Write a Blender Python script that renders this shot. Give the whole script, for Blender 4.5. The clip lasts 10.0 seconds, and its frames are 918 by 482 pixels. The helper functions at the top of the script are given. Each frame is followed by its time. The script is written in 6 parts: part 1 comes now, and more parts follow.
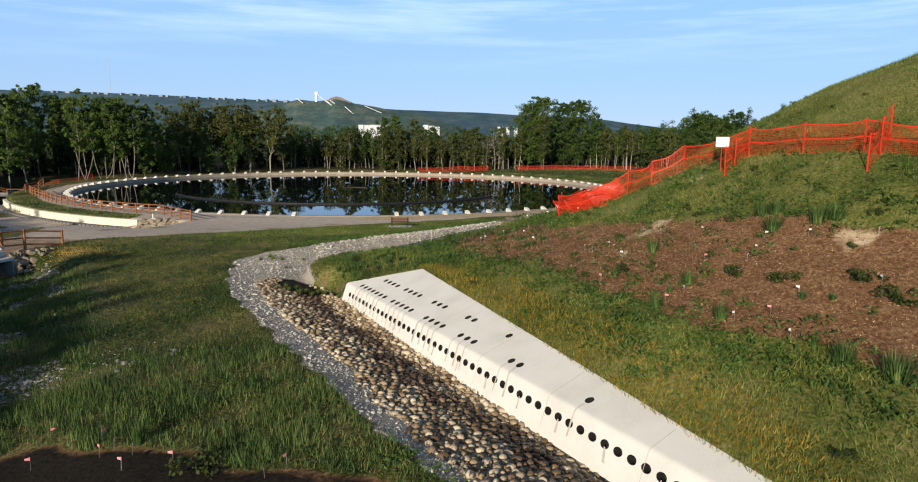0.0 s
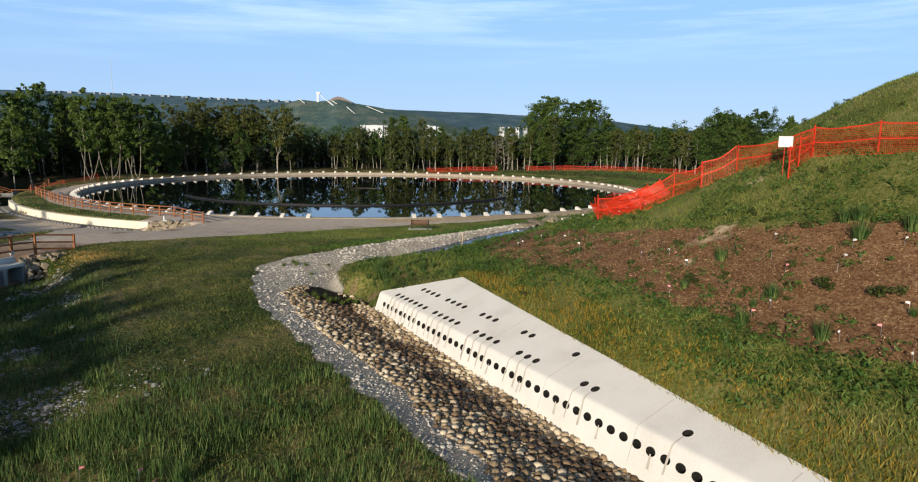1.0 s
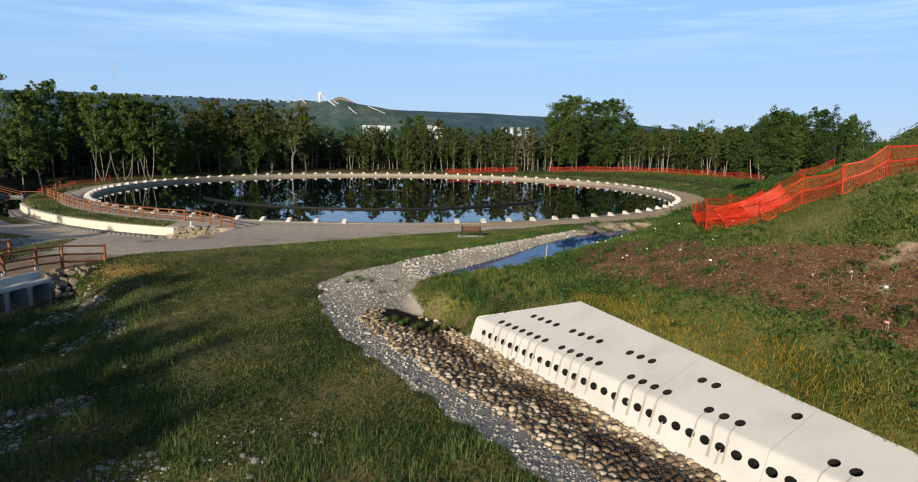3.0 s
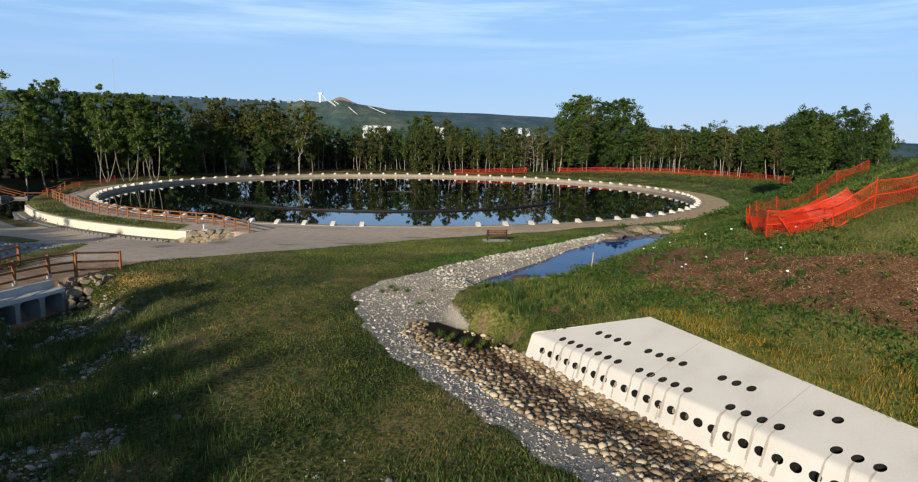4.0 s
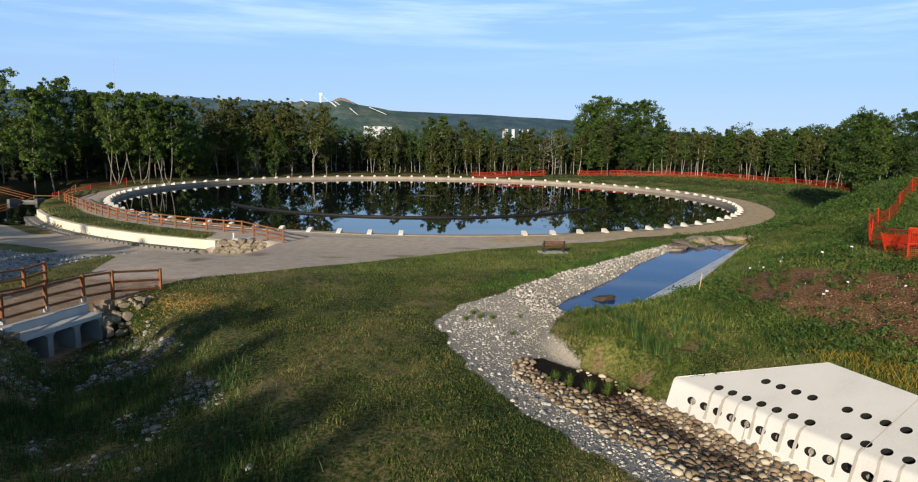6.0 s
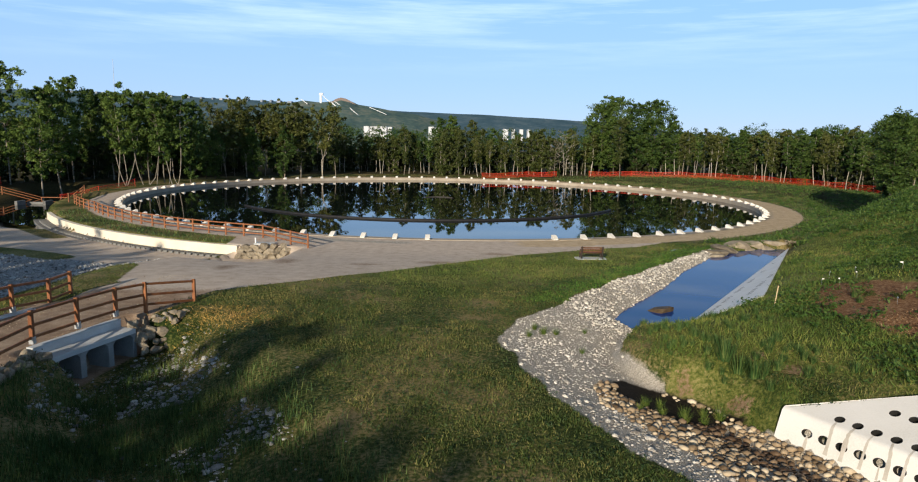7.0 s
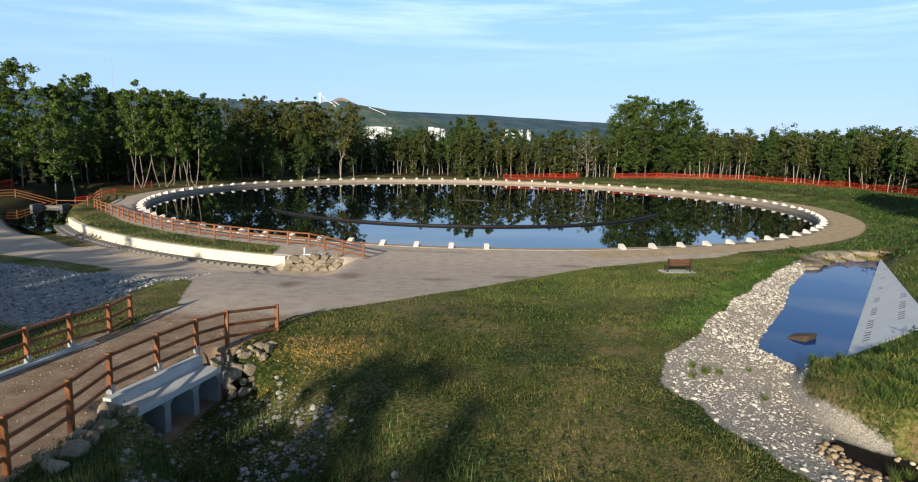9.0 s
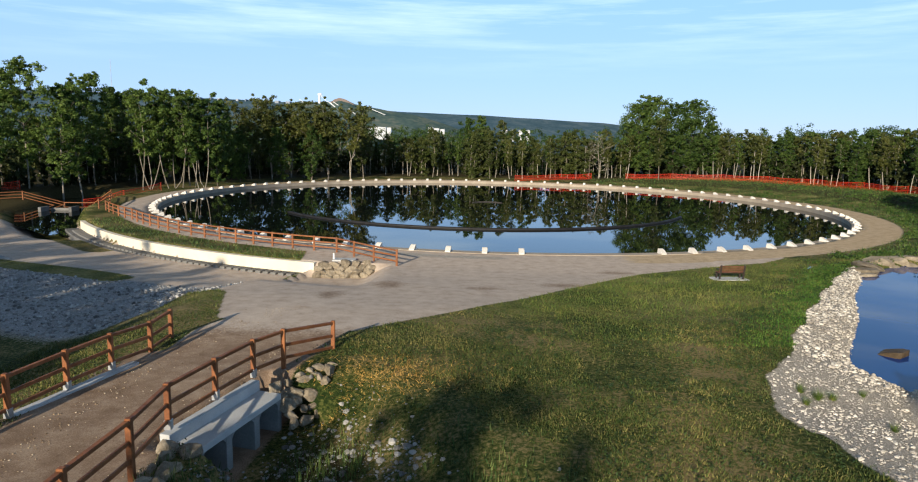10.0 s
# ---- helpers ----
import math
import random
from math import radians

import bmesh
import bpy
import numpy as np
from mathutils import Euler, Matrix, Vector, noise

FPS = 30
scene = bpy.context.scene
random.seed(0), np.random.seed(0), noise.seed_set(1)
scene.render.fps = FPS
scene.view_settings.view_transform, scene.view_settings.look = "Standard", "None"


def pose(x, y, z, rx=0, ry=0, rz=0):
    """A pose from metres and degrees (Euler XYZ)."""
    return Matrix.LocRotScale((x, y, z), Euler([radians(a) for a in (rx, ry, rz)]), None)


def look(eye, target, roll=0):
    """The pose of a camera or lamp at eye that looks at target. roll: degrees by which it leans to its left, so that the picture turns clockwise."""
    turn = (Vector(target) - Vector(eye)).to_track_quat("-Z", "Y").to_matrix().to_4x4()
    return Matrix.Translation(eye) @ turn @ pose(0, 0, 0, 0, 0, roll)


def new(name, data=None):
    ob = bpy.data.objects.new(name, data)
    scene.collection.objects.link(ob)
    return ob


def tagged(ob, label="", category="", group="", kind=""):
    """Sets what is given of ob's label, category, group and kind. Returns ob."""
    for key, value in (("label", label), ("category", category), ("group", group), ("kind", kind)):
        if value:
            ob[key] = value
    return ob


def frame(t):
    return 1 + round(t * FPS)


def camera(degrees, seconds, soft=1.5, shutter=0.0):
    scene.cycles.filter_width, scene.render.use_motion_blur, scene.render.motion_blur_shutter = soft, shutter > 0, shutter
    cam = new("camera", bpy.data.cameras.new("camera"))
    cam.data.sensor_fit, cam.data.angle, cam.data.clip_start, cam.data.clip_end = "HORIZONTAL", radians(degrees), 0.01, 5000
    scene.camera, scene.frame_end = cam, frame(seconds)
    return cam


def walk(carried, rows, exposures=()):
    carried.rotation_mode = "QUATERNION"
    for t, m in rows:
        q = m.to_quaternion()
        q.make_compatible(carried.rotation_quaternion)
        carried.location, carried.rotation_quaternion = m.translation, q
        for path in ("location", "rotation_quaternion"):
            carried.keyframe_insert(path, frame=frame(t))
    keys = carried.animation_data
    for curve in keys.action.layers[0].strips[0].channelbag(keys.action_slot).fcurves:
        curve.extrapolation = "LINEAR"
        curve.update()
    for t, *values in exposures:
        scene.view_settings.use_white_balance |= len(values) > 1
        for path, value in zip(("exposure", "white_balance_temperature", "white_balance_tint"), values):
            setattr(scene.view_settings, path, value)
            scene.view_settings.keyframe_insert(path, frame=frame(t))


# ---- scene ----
cam = camera(70.95, 10.0, 1.15)
ROWS = [
    (0.0, 21.816, -20.619, 8.199, 80.949, -0.785, 0.054),
    (0.5, 20.935, -19.685, 8.164, 80.96, -0.785, 0.105),
    (1.0, 19.964, -18.626, 8.128, 80.967, -0.821, 0.17),
    (1.5, 18.903, -17.44, 8.084, 80.982, -0.836, 0.195),
    (2.0, 17.822, -16.276, 8.053, 80.998, -0.837, 0.187),
    (2.5, 16.702, -15.161, 8.021, 80.999, -0.857, 0.234),
    (4.0, 13.619, -11.917, 7.933, 81.026, -0.883, 0.254),
    (4.5, 12.762, -10.91, 7.932, 81.054, -0.934, 0.264),
    (5.0, 11.874, -9.939, 7.938, 81.066, -0.995, 0.269),
    (5.5, 10.832, -8.981, 7.984, 81.109, -1.064, 0.259),
    (7.0, 7.303, -6.089, 8.063, 81.126, -1.15, 0.203),
    (7.5, 6.135, -5.107, 8.074, 81.145, -1.162, 0.152),
    (8.0, 4.916, -4.149, 8.081, 81.123, -1.228, 0.16),
    (8.5, 3.702, -3.147, 8.081, 81.135, -1.215, 0.147),
    (9.0, 2.523, -2.095, 8.047, 81.15, -1.225, 0.073),
    (9.5, 1.283, -1.04, 8.007, 81.167, -1.199, 0.005),
    (10.0, 0.0, 0.0, 8.0, 81.183, -1.209, -0.034),
]
walk(cam, [(t, pose(x, y, z, rx, ry, rz)) for t, x, y, z, rx, ry, rz in ROWS], [(0.0, 0.16), (2.5, 0.10), (4.0, 0.05), (5.5, 0.11), (7.5, 0.27), (9.0, 0.36), (10.0, 0.36)])

# ---- world, sun, exposure ----
SUN_TO = Vector((0.325, 0.92, -0.285)).normalized()
world = bpy.data.worlds.new("sky")
scene.world = world
world.use_nodes = True
wn, wl = world.node_tree.nodes, world.node_tree.links
wn.clear()
w_out, w_bg, w_sky = wn.new("ShaderNodeOutputWorld"), wn.new("ShaderNodeBackground"), wn.new("ShaderNodeTexSky")
w_sky.sky_type, w_sky.sun_disc = "NISHITA", False
w_sky.sun_elevation, w_sky.sun_rotation = math.asin(-SUN_TO.z), math.atan2(-SUN_TO.x, -SUN_TO.y)
w_sky.air_density, w_sky.dust_density, w_sky.ozone_density = 1.0, 0.0, 4.0
w_co, w_map, w_noise, w_ramp, w_mix = (wn.new("ShaderNodeTexCoord"), wn.new("ShaderNodeMapping"), wn.new("ShaderNodeTexNoise"),
                                       wn.new("ShaderNodeValToRGB"), wn.new("ShaderNodeMix"))
w_map.inputs["Scale"].default_value = (1.6, 2.0, 22.0)
w_map.inputs["Rotation"].default_value = (0.0, radians(2.0), 0.0)
w_noise.inputs["Scale"].default_value, w_noise.inputs["Detail"].default_value, w_noise.inputs["Roughness"].default_value = 1.7, 9.0, 0.62
w_ramp.color_ramp.elements[0].position, w_ramp.color_ramp.elements[1].position = 0.46, 0.8
w_sep, w_hi, w_mul = wn.new("ShaderNodeSeparateXYZ"), wn.new("ShaderNodeMapRange"), wn.new("ShaderNodeMath")
w_hi.inputs["From Min"].default_value, w_hi.inputs["From Max"].default_value = 0.09, 0.24
w_mul.operation = "MULTIPLY"
w_mix.data_type = "RGBA"
w_mix.inputs["B"].default_value = (7.6, 9.2, 10.0, 1)
wl.new(w_co.outputs["Generated"], w_map.inputs["Vector"])
wl.new(w_map.outputs["Vector"], w_noise.inputs["Vector"])
wl.new(w_noise.outputs["Fac"], w_ramp.inputs["Fac"])
wl.new(w_co.outputs["Generated"], w_sep.inputs["Vector"])
wl.new(w_sep.outputs["Z"], w_hi.inputs["Value"])
wl.new(w_ramp.outputs["Color"], w_mul.inputs[0])
wl.new(w_hi.outputs["Result"], w_mul.inputs[1])
w_lo, w_both = wn.new("ShaderNodeMapRange"), wn.new("ShaderNodeMath")
w_lo.inputs["From Min"].default_value, w_lo.inputs["From Max"].default_value = 0.30, 0.21
w_both.operation = "MULTIPLY"
wl.new(w_sep.outputs["Z"], w_lo.inputs["Value"])
wl.new(w_mul.outputs["Value"], w_both.inputs[0])
wl.new(w_lo.outputs["Result"], w_both.inputs[1])
wl.new(w_both.outputs["Value"], w_mix.inputs["Factor"])
w_grad, w_tone = wn.new("ShaderNodeValToRGB"), wn.new("ShaderNodeMix")
w_tone.data_type = "RGBA"
w_tone.inputs["Factor"].default_value = 0.8
for e, pos, c in zip((w_grad.color_ramp.elements[0], w_grad.color_ramp.elements[1], w_grad.color_ramp.elements.new(0.5), w_grad.color_ramp.elements.new(0.4)), (0.0, 0.7, 0.2, 0.34), ((3.3, 4.7, 7.4, 1), (2.7, 4.8, 7.6, 1), (4.1, 7.2, 9.6, 1), (2.3, 5.0, 8.6, 1))):
    e.position, e.color = pos, c
wl.new(w_sep.outputs["Z"], w_grad.inputs["Fac"])
wl.new(w_sky.outputs["Color"], w_tone.inputs["A"])
wl.new(w_grad.outputs["Color"], w_tone.inputs["B"])
wl.new(w_tone.outputs["Result"], w_mix.inputs["A"])
wl.new(w_mix.outputs["Result"], w_bg.inputs["Color"])
w_bg.inputs["Strength"].default_value = 0.12
wl.new(w_bg.outputs["Background"], w_out.inputs["Surface"])
sun = new("sun", bpy.data.lights.new("sun", "SUN"))
sun.data.energy, sun.data.angle, sun.data.color = 5.0, radians(0.6), (1.0, 0.86, 0.66)
sun.matrix_world = look(-SUN_TO * 200, (0, 0, 0))
scene.view_settings.exposure = 0.0


# ---- materials ----
def material(name, colours, scale=4.0, rough=0.85, bump=0.3, metal=0.0, fine=40.0, spread=0.5, islands=0.0, objects=0.0, spec=0.3, detail=6.0):
    """Noise-mixed surface: two or three base colours at a coarse scale, a fine grain, and relief."""
    mat = bpy.data.materials.new(name)
    mat.use_nodes = True
    nodes, links = mat.node_tree.nodes, mat.node_tree.links
    bsdf = nodes["Principled BSDF"]
    bsdf.inputs["Roughness"].default_value, bsdf.inputs["Metallic"].default_value = rough, metal
    bsdf.inputs["Specular IOR Level"].default_value = spec
    co = nodes.new("ShaderNodeTexCoord")
    big, small = nodes.new("ShaderNodeTexNoise"), nodes.new("ShaderNodeTexNoise")
    big.inputs["Scale"].default_value, big.inputs["Detail"].default_value = scale, detail
    small.inputs["Scale"].default_value, small.inputs["Detail"].default_value = fine, 4.0
    for n in (big, small):
        links.new(co.outputs["Object"], n.inputs["Vector"])
    add = nodes.new("ShaderNodeMath")
    add.operation = "MULTIPLY_ADD"
    add.inputs[1].default_value = 0.6
    links.new(small.outputs["Fac"], add.inputs[0])
    links.new(big.outputs["Fac"], add.inputs[2])
    last = add
    for amount, node, socket in ((islands, "ShaderNodeNewGeometry", "Random Per Island"), (objects, "ShaderNodeObjectInfo", "Random")):
        if amount:
            src, more = nodes.new(node), nodes.new("ShaderNodeMath")
            more.operation = "MULTIPLY_ADD"
            more.inputs[1].default_value = amount
            links.new(src.outputs[socket], more.inputs[0])
            links.new(last.outputs[0], more.inputs[2])
            last = more
    total = 0.8 + (islands + objects) / 2
    ramp = nodes.new("ShaderNodeValToRGB")
    for i, c in enumerate(colours):
        pos = 0.5 + spread * (i / (len(colours) - 1) - 0.5) if len(colours) > 1 else 0.5
        e = ramp.color_ramp.elements[i] if i < 2 else ramp.color_ramp.elements.new(pos)
        e.position, e.color = pos, (*c, 1)
    if len(colours) == 1:
        ramp.color_ramp.elements[1].color = (*colours[0], 1)
    sub = nodes.new("ShaderNodeMath")
    sub.inputs[1].default_value = total - 0.5
    sub.operation = "SUBTRACT"
    links.new(last.outputs[0], sub.inputs[0])
    links.new(sub.outputs[0], ramp.inputs["Fac"])
    links.new(ramp.outputs["Color"], bsdf.inputs["Base Color"])
    if bump:
        b = nodes.new("ShaderNodeBump")
        b.inputs["Strength"].default_value, b.inputs["Distance"].default_value = bump, 0.03
        links.new(small.outputs["Fac"], b.inputs["Height"])
        links.new(b.outputs["Normal"], bsdf.inputs["Normal"])
    return mat


def leaf_material(name, colours, objects=0.3):
    mat = material(name, colours, scale=0.35, rough=0.6, bump=0.0, fine=3.0, islands=0.5, objects=objects, spread=0.9, spec=0.25)
    nodes, links = mat.node_tree.nodes, mat.node_tree.links
    bsdf, out = nodes["Principled BSDF"], nodes["Material Output"]
    thin, mix = nodes.new("ShaderNodeBsdfTranslucent"), nodes.new("ShaderNodeMixShader")
    ramp = [n for n in nodes if n.type == "VALTORGB"][0]
    links.new(ramp.outputs["Color"], thin.inputs["Color"])
    mix.inputs["Fac"].default_value = 0.3
    links.new(bsdf.outputs["BSDF"], mix.inputs[1])
    links.new(thin.outputs["BSDF"], mix.inputs[2])
    links.new(mix.outputs["Shader"], out.inputs["Surface"])
    return mat


def water_material(name, tint, ripple, ior=1.33):
    mat = bpy.data.materials.new(name)
    mat.use_nodes = True
    nodes, links = mat.node_tree.nodes, mat.node_tree.links
    bsdf = nodes["Principled BSDF"]
    bsdf.inputs["Base Color"].default_value, bsdf.inputs["Roughness"].default_value = (*tint, 1), 0.02
    bsdf.inputs["IOR"].default_value = ior
    co, n, b = nodes.new("ShaderNodeTexCoord"), nodes.new("ShaderNodeTexNoise"), nodes.new("ShaderNodeBump")
    n.inputs["Scale"].default_value, n.inputs["Detail"].default_value = 1.3, 3.0
    b.inputs["Strength"].default_value, b.inputs["Distance"].default_value = ripple, 0.02
    links.new(co.outputs["Object"], n.inputs["Vector"])
    links.new(n.outputs["Fac"], b.inputs["Height"])
    links.new(b.outputs["Normal"], bsdf.inputs["Normal"])
    return mat


CONCRETE = material("pale concrete", [(0.60, 0.58, 0.545), (0.71, 0.695, 0.665), (0.77, 0.755, 0.73)], 0.9, 0.8, 0.12, fine=25, spread=0.7)
WALL_WHITE = material("cream concrete", [(0.66, 0.6, 0.48), (0.76, 0.70, 0.58)], 0.7, 0.8, 0.1, fine=20)
GREY_CONCRETE = material("grey precast concrete", [(0.40, 0.42, 0.43), (0.55, 0.57, 0.58)], 1.2, 0.85, 0.15, fine=30)
# Weathered grey, darkened further as shade of the culvert passages.
WEATHERED_SHADED = material("weathered concrete darkened as shade", [(0.17, 0.185, 0.19), (0.28, 0.295, 0.30)], 1.4, 0.9, 0.2, fine=22)
RIM = material("tan concrete kerb", [(0.30, 0.25, 0.20), (0.42, 0.37, 0.30)], 0.8, 0.9, 0.2, fine=12)
BLOCK = material("white cast stone", [(0.60, 0.58, 0.54), (0.72, 0.70, 0.66)], 2.0, 0.85, 0.15, objects=0.2)
# Near-black: painted shade under the wall and in the culvert; also float line.
GAP_SHADE_AND_FLOAT = material("near-black for shaded gaps and float", [(0.035, 0.033, 0.03), (0.07, 0.065, 0.06)], 3.0, 0.9, 0.2)
STAIN = material("damp stain on concrete", [(0.40, 0.37, 0.32), (0.55, 0.51, 0.46)], 3.0, 0.8, 0.05)
# Shade inside drain holes and slots, given as a near-black colour.
DARK = material("near-black of hole and slot shade", [(0.008, 0.008, 0.008), (0.02, 0.02, 0.02)], 5, 0.9, 0.0)
RAIL_WOOD = material("rust brown stained timber", [(0.165, 0.060, 0.024), (0.31, 0.12, 0.045)], 3.0, 0.6, 0.3, fine=18, objects=0.25)
STEEL = material("galvanised steel", [(0.40, 0.42, 0.44), (0.52, 0.54, 0.56)], 6.0, 0.45, 0.05, metal=0.7)
ROCK = material("buff sandstone", [(0.10, 0.085, 0.062), (0.25, 0.21, 0.155), (0.42, 0.365, 0.28)], 2.5, 0.9, 0.6, fine=14, objects=0.35, spread=0.8)
GREY_ROCK = material("grey river stone", [(0.11, 0.11, 0.11), (0.29, 0.29, 0.285), (0.52, 0.515, 0.50)], 3.0, 0.85, 0.3, fine=20, islands=0.8, spread=0.9)
DITCH_ROCK = material("dusty grey fieldstone", [(0.10, 0.10, 0.098), (0.26, 0.26, 0.255), (0.48, 0.475, 0.46)], 3.0, 0.9, 0.3, fine=20, islands=0.8, spread=0.9)
COBBLE = material("tan washed cobble", [(0.10, 0.065, 0.035), (0.33, 0.245, 0.155), (0.64, 0.55, 0.41)], 0.5, 0.75, 0.25, fine=14, islands=0.9, spread=1.0)
BARK = material("pale aspen bark", [(0.10, 0.085, 0.065), (0.24, 0.215, 0.175), (0.42, 0.39, 0.33)], 1.5, 0.9, 0.4, fine=8, objects=0.5, spread=0.8)
PALE_BARK = material("white aspen bark", [(0.26, 0.235, 0.19), (0.42, 0.39, 0.33), (0.56, 0.53, 0.47)], 1.5, 0.9, 0.4, fine=8, objects=0.4, spread=0.8)
DARK_BARK = material("dark poplar bark", [(0.06, 0.05, 0.04), (0.13, 0.11, 0.09)], 1.5, 0.95, 0.4, fine=8, objects=0.3)
LEAF = leaf_material("aspen leaves", [(0.020, 0.034, 0.009), (0.062, 0.084, 0.020), (0.135, 0.15, 0.042)])
# Leaf colours lowered so the shade under the canopy is in them.
LEAF_SHADED = leaf_material("undergrowth leaves darkened as shade", [(0.010, 0.016, 0.006), (0.030, 0.042, 0.012), (0.075, 0.09, 0.028)], 0.0)
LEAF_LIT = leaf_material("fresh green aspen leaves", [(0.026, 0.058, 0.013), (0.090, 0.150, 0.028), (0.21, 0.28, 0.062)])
LEAF_OLIVE = leaf_material("olive poplar leaves", [(0.028, 0.042, 0.010), (0.082, 0.100, 0.023), (0.175, 0.18, 0.05)])
DARK_ROCK = material("wet brown rock", [(0.05, 0.035, 0.02), (0.12, 0.085, 0.05)], 2.0, 0.7, 0.5, fine=12)
WEIR_WHITE = material("white cast concrete", [(0.78, 0.78, 0.77), (0.88, 0.88, 0.87)], 0.8, 0.8, 0.1, fine=18)
LEAF_DARK = leaf_material("dark poplar leaves", [(0.014, 0.036, 0.009), (0.050, 0.097, 0.019), (0.14, 0.20, 0.042)])
ORANGE = material("orange plastic mesh", [(0.52, 0.026, 0.010), (0.70, 0.050, 0.016)], 1.0, 0.5, 0.0, fine=5)
WATER = water_material("dark still pond water", (0.006, 0.009, 0.008), 0.02)
# Reflected sky blue is put into the base tint; low IOR dims true reflections.
SKY_TINT_WATER = water_material("basin water tinted with sky blue", (0.003, 0.040, 0.19), 0.03, 1.16)
BLACK = material("black rubber boom", [(0.008, 0.008, 0.01), (0.02, 0.02, 0.022)], 2, 0.6, 0.1)
BENCH_WOOD = material("brown stained bench slats", [(0.08, 0.035, 0.02), (0.16, 0.075, 0.04)], 4.0, 0.7, 0.2, fine=30)
IRON = material("dark bronze painted metal", [(0.03, 0.025, 0.022), (0.05, 0.04, 0.035)], 4.0, 0.5, 0.05)
PINK = material("pink plastic flag", [(0.75, 0.25, 0.28), (0.85, 0.35, 0.36)], 3.0, 0.6, 0.0)
WHITE = material("white plastic", [(0.72, 0.72, 0.72), (0.8, 0.8, 0.8)], 3.0, 0.6, 0.0)
PALE_WOOD = material("bare pine stake", [(0.5, 0.38, 0.22), (0.62, 0.48, 0.3)], 5.0, 0.8, 0.2)


# ---- mesh helpers ----
def mesh_of(name, verts, faces, mat, smooth=False):
    me = bpy.data.meshes.new(name)
    me.from_pydata([tuple(map(float, v)) for v in verts], [], faces)
    for m in (mat if isinstance(mat, (list, tuple)) else [mat]):
        me.materials.append(m)
    if smooth:
        me.polygons.foreach_set("use_smooth", [True] * len(me.polygons))
    me.update()
    return me


def from_bm(name, bm, mat, smooth=False):
    bmesh.ops.recalc_face_normals(bm, faces=bm.faces)
    me = bpy.data.meshes.new(name)
    bm.to_mesh(me)
    bm.free()
    for m in (mat if isinstance(mat, (list, tuple)) else [mat]):
        me.materials.append(m)
    if smooth:
        me.polygons.foreach_set("use_smooth", [True] * len(me.polygons))
    return me


def part(name, data, mat, parent=None, label="", smooth=False, place=None):
    me = from_bm(name, data, mat, smooth) if isinstance(data, bmesh.types.BMesh) else data
    ob = new(name, me)
    if parent is not None:
        ob.parent = parent
    if place is not None:
        ob.matrix_basis = place
    if label:
        ob["label"] = label
    return ob


def thing(name, place, label, category, group="", kind=""):
    ob = new(name)
    ob.empty_display_size = 0.2
    ob.matrix_basis = place if isinstance(place, Matrix) else Matrix.Translation(place)
    return tagged(ob, label, category, group, kind)


def box(bm, size, centre, bevel=0.0, turn=None):
    m = Matrix.Translation(centre) @ (turn.to_4x4() if turn is not None else Matrix.Identity(4)) @ Matrix.Diagonal((*size, 1))
    r = bmesh.ops.create_cube(bm, size=1.0, matrix=m)
    if bevel:
        edges = list({e for v in r["verts"] for e in v.link_edges})
        bmesh.ops.bevel(bm, geom=edges, offset=bevel, segments=1, affect="EDGES", profile=0.5)
    return bm


def box_mesh(name, size, centre, mat, bevel=0.0, turn=None):
    return from_bm(name, box(bmesh.new(), size, centre, bevel, turn), mat)


def bar_between(bm, a, b, wide, high, bevel=0.0):
    a, b = Vector(a), Vector(b)
    d = b - a
    turn = d.to_track_quat("X", "Z").to_matrix()
    return box(bm, (d.length, wide, high), (a + b) / 2, bevel, turn)


def tube(verts, faces, path, radii, sides=6, close=True):
    """Adds a tapered tube along path to lists of vertices and faces."""
    base = len(verts)
    for i, p in enumerate(path):
        d = (path[min(i + 1, len(path) - 1)] - path[max(i - 1, 0)]).normalized()
        a = d.cross(Vector((0.31, 0.95, 0.1))).normalized()
        b = d.cross(a)
        for k in range(sides):
            ang = 2 * math.pi * k / sides
            verts.append(p + (a * math.cos(ang) + b * math.sin(ang)) * radii[i])
    for i in range(len(path) - 1):
        for k in range(sides):
            q = base + i * sides
            faces.append((q + k, q + (k + 1) % sides, q + sides + (k + 1) % sides, q + sides + k))
    if close:
        faces.append(tuple(base + (len(path) - 1) * sides + k for k in range(sides)))


# ---- lie of the land ----
POND = (5.2, 88.7)
POND_R = 43.0
POND_WATER = -0.42
BASIN_WATER = 0.18
HILL = (52.5, 12.5)
HILL_R = [0, 6, 10.7, 13.5, 19, 22.8, 26, 29, 32, 35, 39, 46, 60]
HILL_Z = [14.8, 13.3, 11.4, 9.75, 6.6, 4.55, 3.35, 2.55, 1.8, 1.3, 0.7, -1.0, -4.0]
EDGE = [(27.6, -16.0), (20.4, -6.6), (18.0, -2.6), (16.4, -0.2), (12.9, 5.8), (11.4, 8.2), (10.0, 11.6), (9.2, 14.6), (8.8, 16.8), (9.5, 18.8), (10.9, 20.3), (13.6, 24.7), (17.6, 30.4), (21.5, 36.2), (25.0, 40.6), (26.0, 41.6)]
